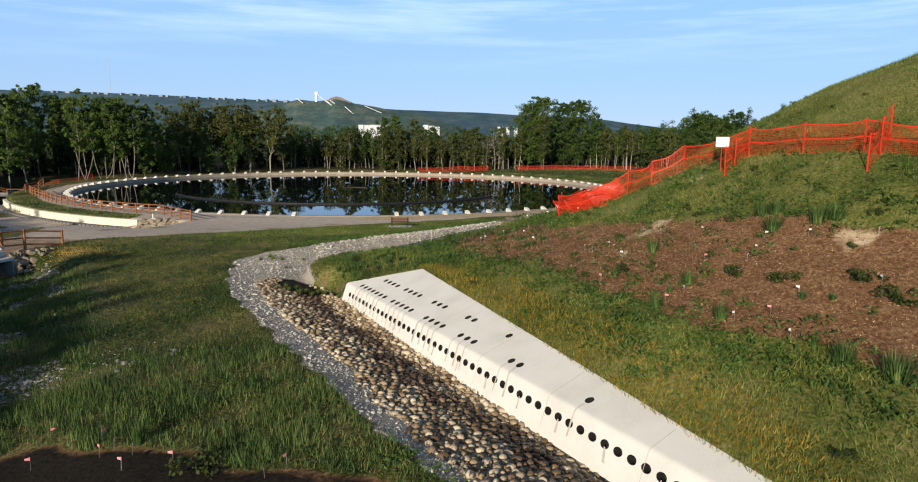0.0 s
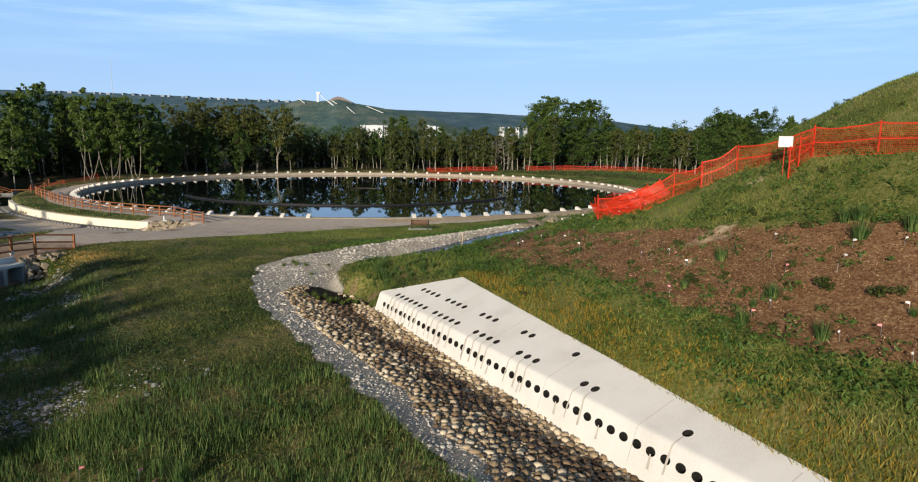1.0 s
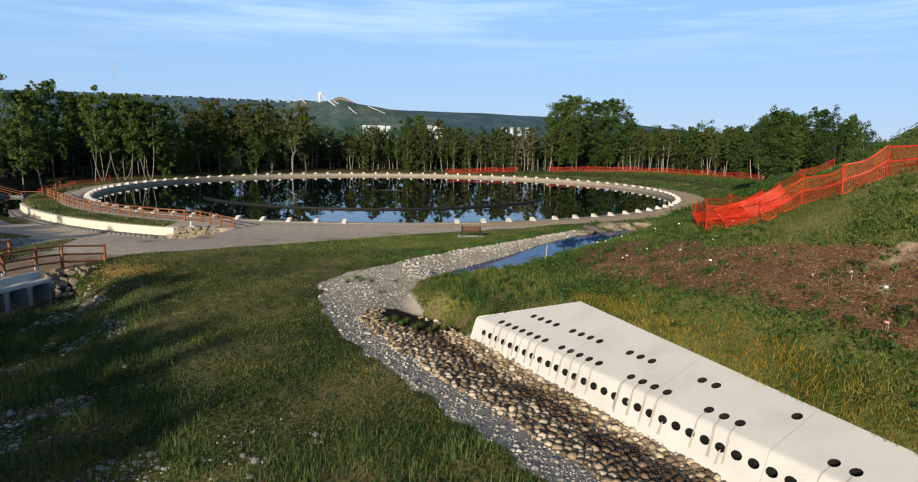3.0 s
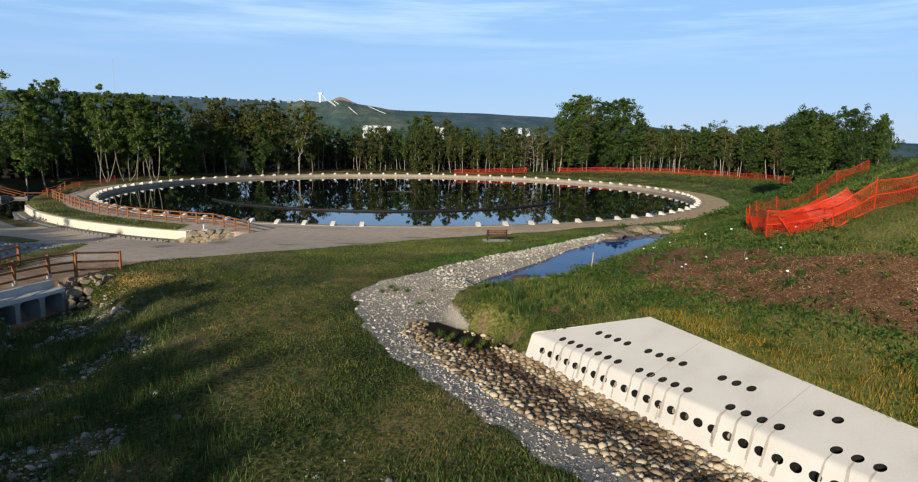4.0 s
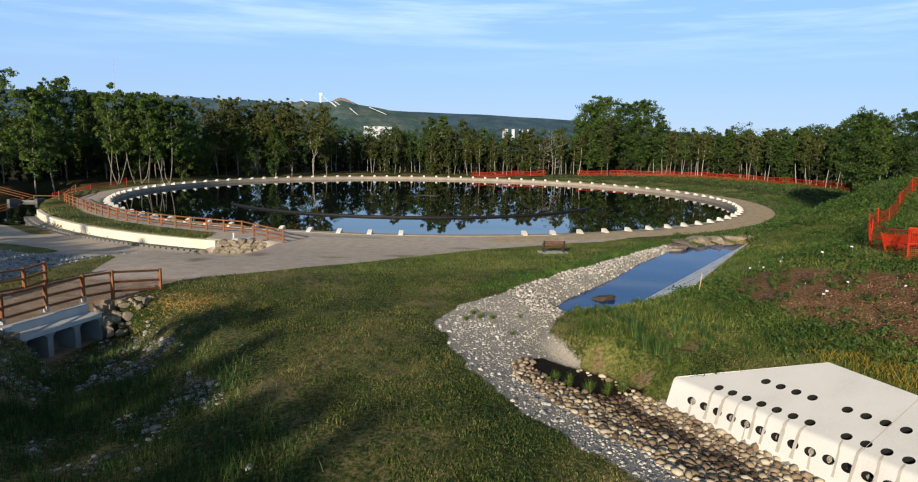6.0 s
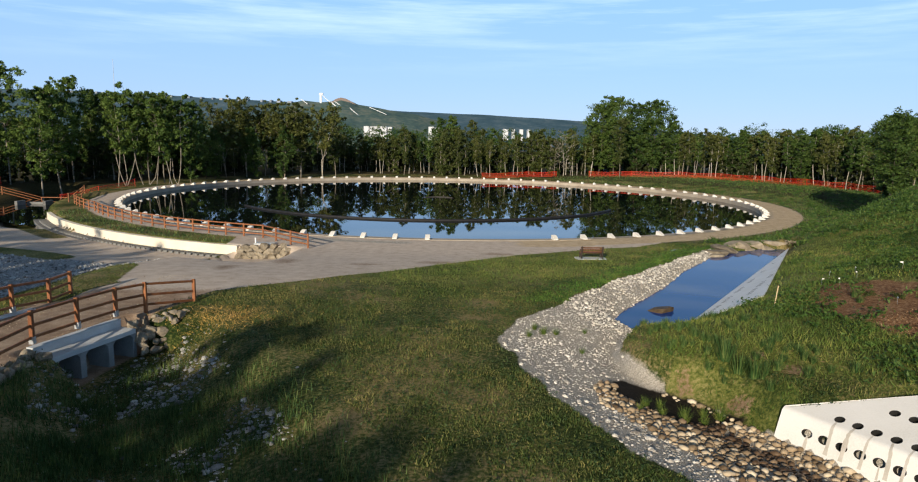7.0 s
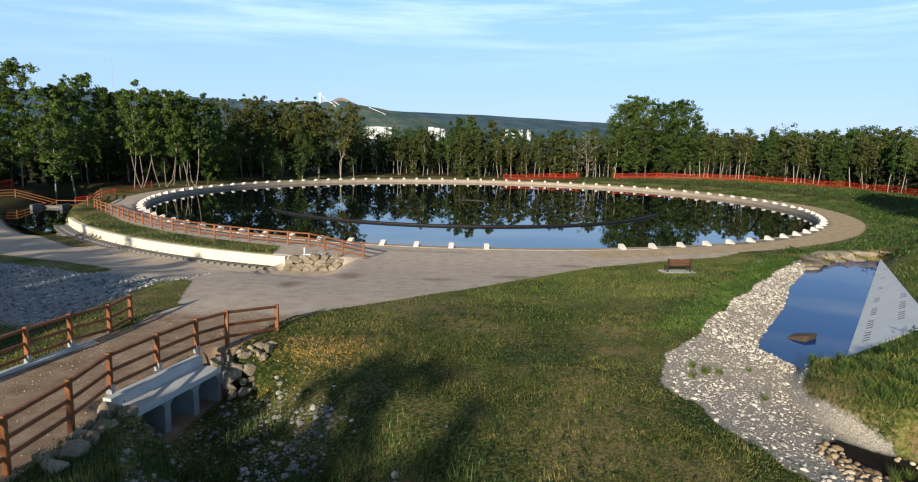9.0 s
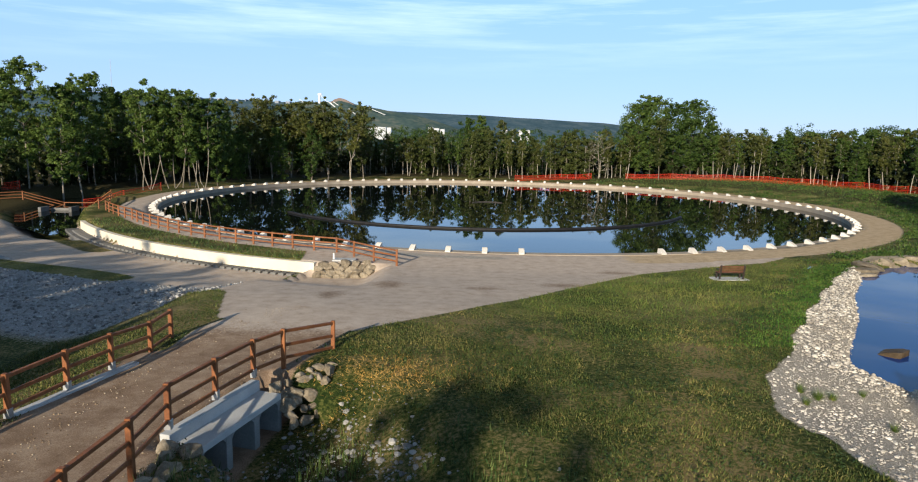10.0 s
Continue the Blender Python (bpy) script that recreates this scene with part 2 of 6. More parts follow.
INNER = [(31.6, -15.7), (26.2, -6.1), (22.5, 0.1), (16.6, 10.3), (15.7, 12.0), (15.0, 13.0), (13.8, 14.2), (13.2, 15.4), (13.4, 17.0), (14.1, 18.5), (14.9, 19.6), (15.8, 20.5), (17.2, 21.2)]
BASIN = [(14.5, 21.9), (16.3, 25.2), (19.3, 29.6), (21.7, 33.8), (24.3, 37.3), (26.6, 40.8), (31.3, 43.6), (33.1, 43.3), (24.7, 31.6), (17.5, 21.3), (15.7, 20.8)]
DITCH = [(-4.6, 15.9), (-2.6, 13.0), (0.6, 8.0), (4.0, 2.5), (8.0, -4.0), (13.0, -12.0)]
DITCH_UP = [(-11.5, 16.9), (-15.0, 17.6), (-22.0, 18.0), (-34.0, 16.0)]
ROAD = [(-8.3, 2.0), (-8.3, 10.0), (-8.15, 15.5), (-7.6, 20.5), (-5.9, 25.2), (-2.6, 30.5), (0.6, 36.2)]
CHANNEL = [(-33.6, 57.8), (-37.5, 61.5), (-42.2, 67.2), (-46.5, 73.5), (-47.5, 82.0), (-52.0, 90.0)]
MULCH = [(21.3, 18.6), (21.6, 15.0), (22.3, 12.6), (23.6, 9.2), (25.0, 6.5), (26.4, 3.0), (28.1, 0.6), (28.7, -2.2), (29.9, -3.6), (31.2, -4.7), (31.9, -7.3), (33.0, -10.0), (44.0, -10.0), (38.0, -1.0), (35.0, 0.8), (33.2, 3.8), (31.8, 6.0), (30.2, 8.5), (27.8, 11.5), (26.8, 15.0), (26.2, 17.5), (25.0, 20.4), (23.5, 21.5), (22.5, 20.5)]


def smooth01(v, lo, hi):
    t = np.clip((v - lo) / (hi - lo), 0, 1)
    return t * t * (3 - 2 * t)


def line_dist(x, y, pts):
    best = np.full(np.shape(x), 1e9)
    for (ax, ay), (bx, by) in zip(pts, pts[1:]):
        dx, dy = bx - ax, by - ay
        t = np.clip(((x - ax) * dx + (y - ay) * dy) / (dx * dx + dy * dy), 0, 1)
        best = np.minimum(best, np.hypot(x - ax - t * dx, y - ay - t * dy))
    return best


def signed_area(x, y, pts):
    """Distance to a closed outline, negative within it."""
    ins = np.zeros(np.shape(x), bool)
    for (ax, ay), (bx, by) in zip(pts, pts[1:] + pts[:1]):
        cross = (ay > y) != (by > y)
        with np.errstate(divide="ignore", invalid="ignore"):
            ins ^= cross & (x < (bx - ax) * (y - ay) / ((by - ay) if by != ay else 1e-9) + ax)
    d = line_dist(x, y, pts + pts[:1])
    return np.where(ins, -d, d)


SLAB_PLAN = [(16.07, 10.62), (20.14, 9.42), (29.7, -13.3), (29.55, -13.4)]
SLAB_PLANE = (0.3350, 0.1666, -6.2555)
SLAB_TOP = (20.14, 9.42, 29.5, -12.8)
WEIR_PLAN = [(17.5, 21.6), (20.98, 22.05), (33.2, 43.9)]
WEIR_PLANE = (0.4075, -0.2847, -0.7828)
WEIR_TOP = (20.98, 22.05, 33.2, 43.9)


def rounded(pts, times=2):
    """Open line with its corners cut away."""
    for _ in range(times):
        out = [pts[0]]
        for (ax, ay), (bx, by) in zip(pts, pts[1:]):
            out += [(0.75 * ax + 0.25 * bx, 0.75 * ay + 0.25 * by), (0.25 * ax + 0.75 * bx, 0.25 * ay + 0.75 * by)]
        pts = out + [pts[-1]]
    return pts


GRAVEL = rounded(EDGE) + BASIN[5:4:-1] + [(22.8, 30.6)] + rounded(INNER, 1)[::-1]



def wave(x, y, s, seed):
    r = np.random.RandomState(seed)
    v = np.zeros(np.shape(x))
    for k in range(6):
        a, b, c = r.uniform(-1, 1), r.uniform(-1, 1), r.uniform(0, 6.28)
        v = v + np.sin((a * x + b * y) * s * (1 + 0.5 * k) + c) / (1 + 0.5 * k)
    return v / 3


def land(x, y):
    x, y = np.asarray(x, float), np.asarray(y, float)
    dp = np.hypot(x - POND[0], y - POND[1])
    phi = np.degrees(np.arctan2(POND[0] - x, POND[1] - y))
    near = smooth01(y, 100, 60)
    z = 0.98 * smooth01(dp, 47, 68) * near + (1 - near) * 0.5 * smooth01(dp, 46, 60) + 0.7 * (1 - near) * smooth01(x, 25, 60) * smooth01(dp, 46, 58)
    z = z - 0.012 * np.clip(6 - y, 0, 40)
    z = z + 0.05 * wave(x, y, 0.5, 3) * smooth01(dp, 47, 52)
    # hill
    r = np.hypot(x - HILL[0], y - HILL[1])
    hz = np.interp(r, HILL_R, HILL_Z) + 0.10 * wave(x, y, 0.7, 5)
    hz = hz - 0.9 * smooth01(y, 21, 30) * smooth01(r, 20, 32)
    k = 0.35
    z = np.where(r < 60, np.logaddexp(z / k, hz / k) * k, z)
    r2 = np.hypot(x - 80.0, y - 40.0)
    hz2 = (5.5 - 0.2 * (r2 - 29.4)) * smooth01(y, 74, 54) * smooth01(dp, 47, 57) - 0.5 * smooth01(dp, 57, 47) + 0.08 * wave(x, y, 0.7, 6)
    z = np.where(r2 < 62, np.logaddexp(z / k, hz2 / k) * k, z)
    # basin before the curved wall
    arc = smooth01(phi, 15.5, 18.5) * smooth01(phi, 110, 80)
    low = -0.86 + 0.5 * smooth01(dp, 55, 75)
    f = arc * (1 - smooth01(dp, 51.5, 63)) * (dp > 49.45)
    f = np.maximum(f, smooth01(x, -4.0, -6.2) * (phi < 17.2) * (phi > 5) * (y < 40.95) * (1 - smooth01(dp, 51.0, 58)))
    z = z * (1 - f) + low * f
    left = smooth01(x, -11, -17) * smooth01(dp, 49.4, 49.5) * smooth01(y, 85, 70)
    z = z * (1 - left) + np.minimum(z, -0.35 - 0.4 * smooth01(x, -20, -34)) * left
    # road across the culvert
    rd = line_dist(x, y, ROAD)
    z = z - 0.04 * smooth01(rd, 3.2, 1.8) * smooth01(y, 24, 17) + 0.1 * smooth01(rd, 3.2, 1.8) * smooth01(y, 13, 9)
    # ditches either side of the culvert
    ahead = (x + 6.66) * 0.9695 - (y - 14.4) * 0.245
    along = (x + 6.66) * 0.245 + (y - 14.4) * 0.9695
    mouth = smooth01(along, -0.5, -0.15) * smooth01(along, 4.6, 4.2)
    for pts, floor, wide in ((DITCH, -0.34, 4.2), (DITCH_UP, -0.45, 5.0)):
        f = 1 - smooth01(line_dist(x, y, pts), 1.0, wide)
        if pts is DITCH:
            f = np.maximum(f, mouth * smooth01(ahead, 3.0, 2.0)) * (smooth01(ahead, -0.22, -0.06) * mouth + smooth01(ahead, 0.9, 2.6) * (1 - mouth))
            fl = floor + 0.12 * np.clip(x + 4, 0, 7)
        else:
            # Earth closes the far side, which is unseen, to keep the passages dark.
            f, fl = f * smooth01(ahead, -7.0, -8.5), floor
        z = z * (1 - f) + np.minimum(z, fl) * f
    # gravel channel, falling from the lawn's edge to the slab's foot
    g = signed_area(x, y, GRAVEL)
    tilt = 0.16 + 0.30 * smooth01(y, 11.5, 17.0) * smooth01(x, 15.5, 11) + 0.22 * smooth01(y, 17.5, 21)
    lap = 0.35 + 1.3 * np.exp(-((x - 15.9) / 1.5) ** 2 - ((y - 12.9) / 1.5) ** 2)
    f = smooth01(-g, -lap, 0.35) * np.clip((line_dist(x, y, EDGE) + 0.2) / 4.2, 0, 1)
    z = z * (1 - f) + np.minimum(z, tilt) * f
    # hummock between channel and basin
    z = z + 0.3 * np.exp(-(((x - 17.2) / 1.6) ** 2 + ((y - 16.2) / 2.6) ** 2))
    # basin
    b = signed_area(x, y, BASIN)
    f = smooth01(-b, -0.9, 1.0)
    f = np.where((x - 17.4) * 0.826 - (y - 21.9) * 0.564 > 0, smooth01(-b, -0.6, 0.6), f)
    z = z * (1 - f) + np.minimum(z, -0.62) * f
    # seats of the two slabs
    for pts, (zx, zy, z0), (ax, ay, bx, by), reach in ((SLAB_PLAN, SLAB_PLANE, SLAB_TOP, 1.4), (WEIR_PLAN, WEIR_PLANE, WEIR_TOP, 1.6)):
        pl = zx * x + zy * y + z0
        q = signed_area(x, y, pts)
        e = line_dist(x, y, [(ax, ay), (bx, by)])
        f = np.exp(-(e / reach) ** 2)
        ex = np.clip(pl, -0.3, 2.2)
        up = (x - ax) * (by - ay) - (y - ay) * (bx - ax)
        up = (-up if by < ay else up) / math.hypot(bx - ax, by - ay)
        f = f * smooth01(up, -0.5, 0.0)
        z = np.where(q > -0.4, z * (1 - f) + (ex - 0.05) * f, z)
        ea, eb = pts[0], pts[1]
        f = np.exp(-(line_dist(x, y, [ea, eb]) / (0.9 if pts is SLAB_PLAN else 2.8)) ** 2) * np.where(q > 0, 1, 0)
        z = np.where(z > pl, z * (1 - f) + np.minimum(z, np.maximum(pl, -0.35) - 0.04) * f, z)
        z = np.where(q < 0, np.minimum(z, pl - 0.3 * smooth01(-q, 0.02, 0.3) - 0.03), z)
    # water channel behind the wall's far end
    c = line_dist(x, y, CHANNEL)
    f = (1 - smooth01(c, 2.6, 5.0)) * (dp > 49.45)
    z = z * (1 - f) + np.minimum(z, -1.7) * f
    # pond bowl
    z = np.where(dp < POND_R - 0.25, -2.0, z)
    return z


def land1(x, y):
    return float(land(np.array([x]), np.array([y]))[0])


# ---- ground ----
def spread_axis(fine_lo, fine_hi, step, mids, ends):
    a = [np.arange(fine_lo, fine_hi, step)]
    lo, hi = mids
    a.append(np.arange(fine_hi, hi, 0.6))
    a.append(np.arange(lo, fine_lo, 0.6))
    v, s = hi, 0.9
    out = []
    while v < ends[1]:
        out.append(v)
        v, s = v + s, s * 1.22
    v, s = lo - 0.9, 0.9
    while v > ends[0]:
        out.append(v)
        v, s = v - s, s * 1.22
    return np.unique(np.round(np.concatenate(a + [np.array(out)]), 3))


gx = spread_axis(-14, 40, 0.29, (-60, 66), (-4200, 4200))
gy = spread_axis(-9, 50, 0.29, (-12, 146), (-900, 4400))
GX, GY = np.meshgrid(gx, gy)
GZ = land(GX, GY)
far = np.hypot(GX, GY - 60)
GZ = GZ - 40 * smooth01(far, 260, 2500)


def attributes(x, y):
    dp = np.hypot(x - POND[0], y - POND[1])
    phi = np.degrees(np.arctan2(POND[0] - x, POND[1] - y))
    g = signed_area(x, y, GRAVEL)
    gravel = smooth01(g + 0.22 * wave(x, y, 2.3, 31) + 0.12 * wave(x, y, 6.0, 32), 0.25, -0.25)
    gravel = np.maximum(gravel, smooth01(np.abs(dp - 44.6 - 0.25 * wave(x, y, 1.5, 33)), 0.65, 0.3) * smooth01(x, -7.5, -5.0) * smooth01(x, 5.0, 2.0) * (y < 60))
    scar = smooth01(line_dist(x, y, [(14.6, 13.5), (15.6, 12.5), (16.35, 11.2)]) + 0.2 * wave(x, y, 2.5, 38), 0.75, 0.4)
    gravel = gravel * (1 - scar)
    rd = line_dist(x, y, ROAD)
    lawn_edge = [(-3.7, 23.0), (-1.8, 25.0), (0.2, 26.9), (1.9, 28.8), (4.6, 31.8), (7.4, 35.2), (11.5, 39.4), (16.7, 42.2), (21.4, 43.9), (24.0, 46.2)]
    area = lawn_edge + [(22, 52), (5, 60), (-25, 60), (-11, 48), (-10, 40), (-12.5, 33), (-11.2, 29.9), (-9.3, 24.5)]
    road = np.maximum(smooth01(rd, 2.9, 2.3), smooth01(signed_area(x, y, area), 0.25, -0.25))
    ring = smooth01(dp, 46.6 + 0.8 * smooth01(x, 20, 40) * smooth01(y, 100, 70), 45.7)
    flat = smooth01(phi, 15.5, 17) * (dp > 49.45) * smooth01(dp, 70, 64) * smooth01(x, -10.4, -11.2) * smooth01(y, 18, 21) * smooth01(y, 68, 62)
    patch = smooth01(signed_area(x, y, [(-13.2, 31.3), (-10.9, 29.8), (-9.6, 25.0), (-9.6, 20.6), (-10.6, 20.2), (-12.6, 27.0)]), 0.3, -0.2)
    stones = flat * smooth01(dp, 56.5, 58.5) * (1 - patch)
    road = np.maximum(road, flat) * (1 - patch)
    terrace = smooth01(dp, 45.9, 46.3) * smooth01(dp, 49.5, 49.3) * smooth01(phi, 22, 24) * smooth01(phi, 60, 57)
    road = np.maximum(road, ring) * (1 - terrace)
    mulch = smooth01(signed_area(x, y, MULCH) + 0.6 * wave(x, y, 1.1, 9), 0.5, -0.7)
    wet = smooth01(signed_area(x, y, [(11.9, 12.9), (12.5, 14.1), (13.5, 13.9), (14.9, 12.8), (15.7, 11.5), (13.8, 10.9), (12.7, 11.6)]), 0.5, -0.5)
    tall = smooth01(line_dist(x, y, DITCH), 7.5, 3.0)
    dry = np.maximum(smooth01(r_hill(x, y) + 1.5 * wave(x, y, 0.6, 7), 37, 31), smooth01(signed_area(x, y, [(13.8, 14.5), (17.5, 12.0), (21.0, 11.0), (24.0, 20.0), (23.0, 25.0), (18.0, 22.5), (14.6, 19.0)]), 0.4, -0.6)) * (1 - mulch)
    dry = np.maximum(dry, 0.6 * smooth01(y + 2.5 * wave(x, y, 0.5, 50), 21, 30) * smooth01(y, 47, 44) * smooth01(line_dist(x, y, EDGE[10:]), 1.2, 3.0) * (x < 30) * (1 - mulch))
    soil = smooth01(signed_area(x, y, [(10.0, -10.5), (11.2, -6.4), (12.0, -5.9), (13.8, -6.1), (15.7, -6.5), (16.8, -7.2), (20.1, -7.8), (21.5, -10.5)]) + 0.5 * wave(x, y, 1.2, 4), 0.4, -0.6)
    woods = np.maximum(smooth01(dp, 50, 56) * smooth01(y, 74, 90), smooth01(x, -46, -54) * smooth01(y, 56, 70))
    bare = np.zeros(np.shape(x))
    for bx, by, br in ((17.5, 12.5, 0.7), (15.8, 12.1, 0.55), (20.0, 10.6, 0.45), (17.0, 13.6, 0.5), (18.6, 13.0, 0.35)):
        bare = np.maximum(bare, 0.55 * smooth01(np.hypot(x - bx, y - by) + 0.3 * wave(x, y, 3.0, 36), br * 1.4, br * 0.2))
    bare = np.maximum(bare, 0.5 * scar * np.clip(0.1 + 1.4 * wave(x, y, 2.2, 39), 0, 1))
    dry = np.maximum(dry, scar)
    earth = bare
    verge = smooth01(x, -6.75, -6.25) * smooth01(y, 14.3, 13.7)
    road = road * (1 - verge)
    brown = smooth01(rd, 3.4, 2.4) * smooth01(y, 27, 19) * (1 - patch) * (1 - verge)
    strip = smooth01(line_dist(x, y, [(-27.5, 49.0), (-33.5, 54.3), (-38.5, 60.0), (-43.5, 66.5)]), 1.6, 0.8) + smooth01(line_dist(x, y, [(-20.0, 37.0), (-29.0, 41.5), (-40.0, 47.0)]), 1.3, 0.6)
    road, stones = road * (1 - np.clip(strip, 0, 1)), stones * (1 - np.clip(strip, 0, 1))
    sand = ring * smooth01(x, 9, 15) * (y < 100) + ring * (y >= 100)
    for bx, by, br in ((30.2, 6.9, 1.7), (28.6, 5.2, 1.2), (34.6, 0.2, 1.4), (33.2, 10.6, 1.3)):
        sand = np.maximum(sand, 0.62 * smooth01(np.hypot(x - bx, (y - by) * 1.3) + 0.5 * wave(x, y, 1.7, 35), br * 1.25, 0.0))
    for bx, by, rx, ry in ((6.0, 34.6, 2.6, 1.1), (1.5, 33.0, 1.8, 0.9), (-3.5, 33.5, 1.6, 2.2), (10.0, 39.6, 2.2, 0.9), (-6.0, 30.0, 1.2, 2.0)):
        brown = np.maximum(brown, 0.6 * np.exp(-((x - bx) / rx) ** 2 - ((y - by) / ry) ** 2) * (road > 0.3))
    # The same dark brown is mixed in round the culvert mouth.
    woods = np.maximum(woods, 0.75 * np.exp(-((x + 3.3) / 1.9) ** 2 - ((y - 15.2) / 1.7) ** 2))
    brown = np.maximum(brown, 0.9 * earth)
    wet = np.maximum(wet, soil * 0.85)
    return {"sand": sand, "brown": brown, "gravel": gravel, "road": road, "stones": stones, "mulch": np.maximum(np.maximum(mulch, soil), bare), "wet": wet, "tall": tall, "dry": dry, "woods": woods}


def r_hill(x, y):
    return np.hypot(x - HILL[0], y - HILL[1])


ny, nx = GX.shape
idx = np.arange(nx * ny).reshape(ny, nx)
quads = np.stack([idx[:-1, :-1], idx[:-1, 1:], idx[1:, 1:], idx[1:, :-1]], -1).reshape(-1, 4)
ground_me = bpy.data.meshes.new("ground")
ground_me.vertices.add(nx * ny)
ground_me.vertices.foreach_set("co", np.stack([GX, GY, GZ], -1).astype(np.float32).ravel())
ground_me.loops.add(quads.size)
ground_me.loops.foreach_set("vertex_index", quads.ravel().astype(np.int32))
ground_me.polygons.add(len(quads))
ground_me.polygons.foreach_set("loop_start", np.arange(0, quads.size, 4, dtype=np.int32))
ground_me.polygons.foreach_set("loop_total", np.full(len(quads), 4, np.int32))
ground_me.polygons.foreach_set("use_smooth", np.ones(len(quads), bool))
ground_me.update()
ATTR = attributes(GX, GY)
for key, val in ATTR.items():
    at = ground_me.attributes.new(key, "FLOAT", "POINT")
    at.data.foreach_set("value", np.clip(val, 0, 1).astype(np.float32).ravel())


def ground_material():
    mat = bpy.data.materials.new("turf, gravel and earth")
    mat.use_nodes = True
    nodes, links = mat.node_tree.nodes, mat.node_tree.links
    bsdf = nodes["Principled BSDF"]
    bsdf.inputs["Roughness"].default_value, bsdf.inputs["Specular IOR Level"].default_value = 0.95, 0.1
    co = nodes.new("ShaderNodeTexCoord")

    def noise_at(scale, detail=5.0, rough=0.6):
        n = nodes.new("ShaderNodeTexNoise")
        n.inputs["Scale"].default_value, n.inputs["Detail"].default_value, n.inputs["Roughness"].default_value = scale, detail, rough
        links.new(co.outputs["Object"], n.inputs["Vector"])
        return n.outputs["Fac"]

    def ramp_of(fac, stops):
        r = nodes.new("ShaderNodeValToRGB")
        for i, (pos, c) in enumerate(stops):
            e = r.color_ramp.elements[i] if i < 2 else r.color_ramp.elements.new(pos)
            e.position, e.color = pos, (*c, 1)
        links.new(fac, r.inputs["Fac"])
        return r.outputs["Color"]

    def mixed(a, b, fac):
        m = nodes.new("ShaderNodeMix")
        m.data_type = "RGBA"
        links.new(a, m.inputs["A"])
        links.new(b, m.inputs["B"])
        links.new(fac, m.inputs["Factor"])
        return m.outputs["Result"]

    def mask(name, ragged, amount=0.7):
        at = nodes.new("ShaderNodeAttribute")
        at.attribute_name = name
        a = nodes.new("ShaderNodeMath")
        a.operation = "MULTIPLY_ADD"
        links.new(ragged, a.inputs[0])
        a.inputs[1].default_value = amount
        links.new(at.outputs["Fac"], a.inputs[2])
        m = nodes.new("ShaderNodeMapRange")
        m.inputs["From Min"].default_value, m.inputs["From Max"].default_value = 0.5 + amount / 2 - 0.12, 0.5 + amount / 2 + 0.12
        links.new(a.outputs[0], m.inputs["Value"])
        return m.outputs["Result"]

    n_big, n_mid, n_fine, n_grit = noise_at(0.25), noise_at(1.6), noise_at(9.0, 6.0, 0.7), noise_at(32.0, 3.0, 0.7)
    both = nodes.new("ShaderNodeMath")
    both.operation = "MULTIPLY_ADD"
    both.inputs[1].default_value = 0.55
    links.new(n_fine, both.inputs[0])
    half = nodes.new("ShaderNodeMath")
    half.operation = "MULTIPLY"
    half.inputs[1].default_value = 0.45
    links.new(n_big, half.inputs[0])
    links.new(half.outputs[0], both.inputs[2])
    n_mix = nodes.new("ShaderNodeMath")
    n_mix.operation = "MULTIPLY_ADD"
    n_mix.inputs[1].default_value = 0.5
    halfm = nodes.new("ShaderNodeMath")
    halfm.operation = "MULTIPLY"
    halfm.inputs[1].default_value = 0.5
    links.new(n_mid, halfm.inputs[0])
    links.new(n_grit, n_mix.inputs[0])
    links.new(halfm.outputs[0], n_mix.inputs[2])
    n_mix = n_mix.outputs[0]
    n_mul = nodes.new("ShaderNodeMath")
    n_mul.operation = "MULTIPLY_ADD"
    n_mul.inputs[1].default_value = 0.6
    halff = nodes.new("ShaderNodeMath")
    halff.operation = "MULTIPLY"
    halff.inputs[1].default_value = 0.4
    links.new(n_mix, halff.inputs[0])
    links.new(n_fine, n_mul.inputs[0])
    links.new(halff.outputs[0], n_mul.inputs[2])
    turf = ramp_of(both.outputs[0], [(0.41, (0.014, 0.027, 0.007)), (0.49, (0.070, 0.086, 0.022)), (0.58, (0.25, 0.19, 0.092))])
    dry = ramp_of(both.outputs[0], [(0.40, (0.030, 0.050, 0.012)), (0.49, (0.115, 0.13, 0.03)), (0.60, (0.27, 0.235, 0.095))])
    road = ramp_of(n_mix, [(0.34, (0.35, 0.28, 0.225)), (0.48, (0.49, 0.41, 0.34)), (0.66, (0.62, 0.54, 0.46))])
    gravel = ramp_of(n_grit, [(0.36, (0.17, 0.155, 0.135)), (0.5, (0.36, 0.33, 0.285)), (0.64, (0.62, 0.575, 0.50))])
    stones = ramp_of(n_grit, [(0.36, (0.14, 0.15, 0.155)), (0.5, (0.30, 0.31, 0.315)), (0.66, (0.52, 0.52, 0.52))])
    mulch = ramp_of(n_mul.outputs[0], [(0.36, (0.055, 0.026, 0.013)), (0.5, (0.185, 0.098, 0.05)), (0.62, (0.36, 0.235, 0.13))])
    sand = ramp_of(n_mix, [(0.34, (0.32, 0.24, 0.145)), (0.5, (0.50, 0.385, 0.25)), (0.66, (0.62, 0.50, 0.345))])
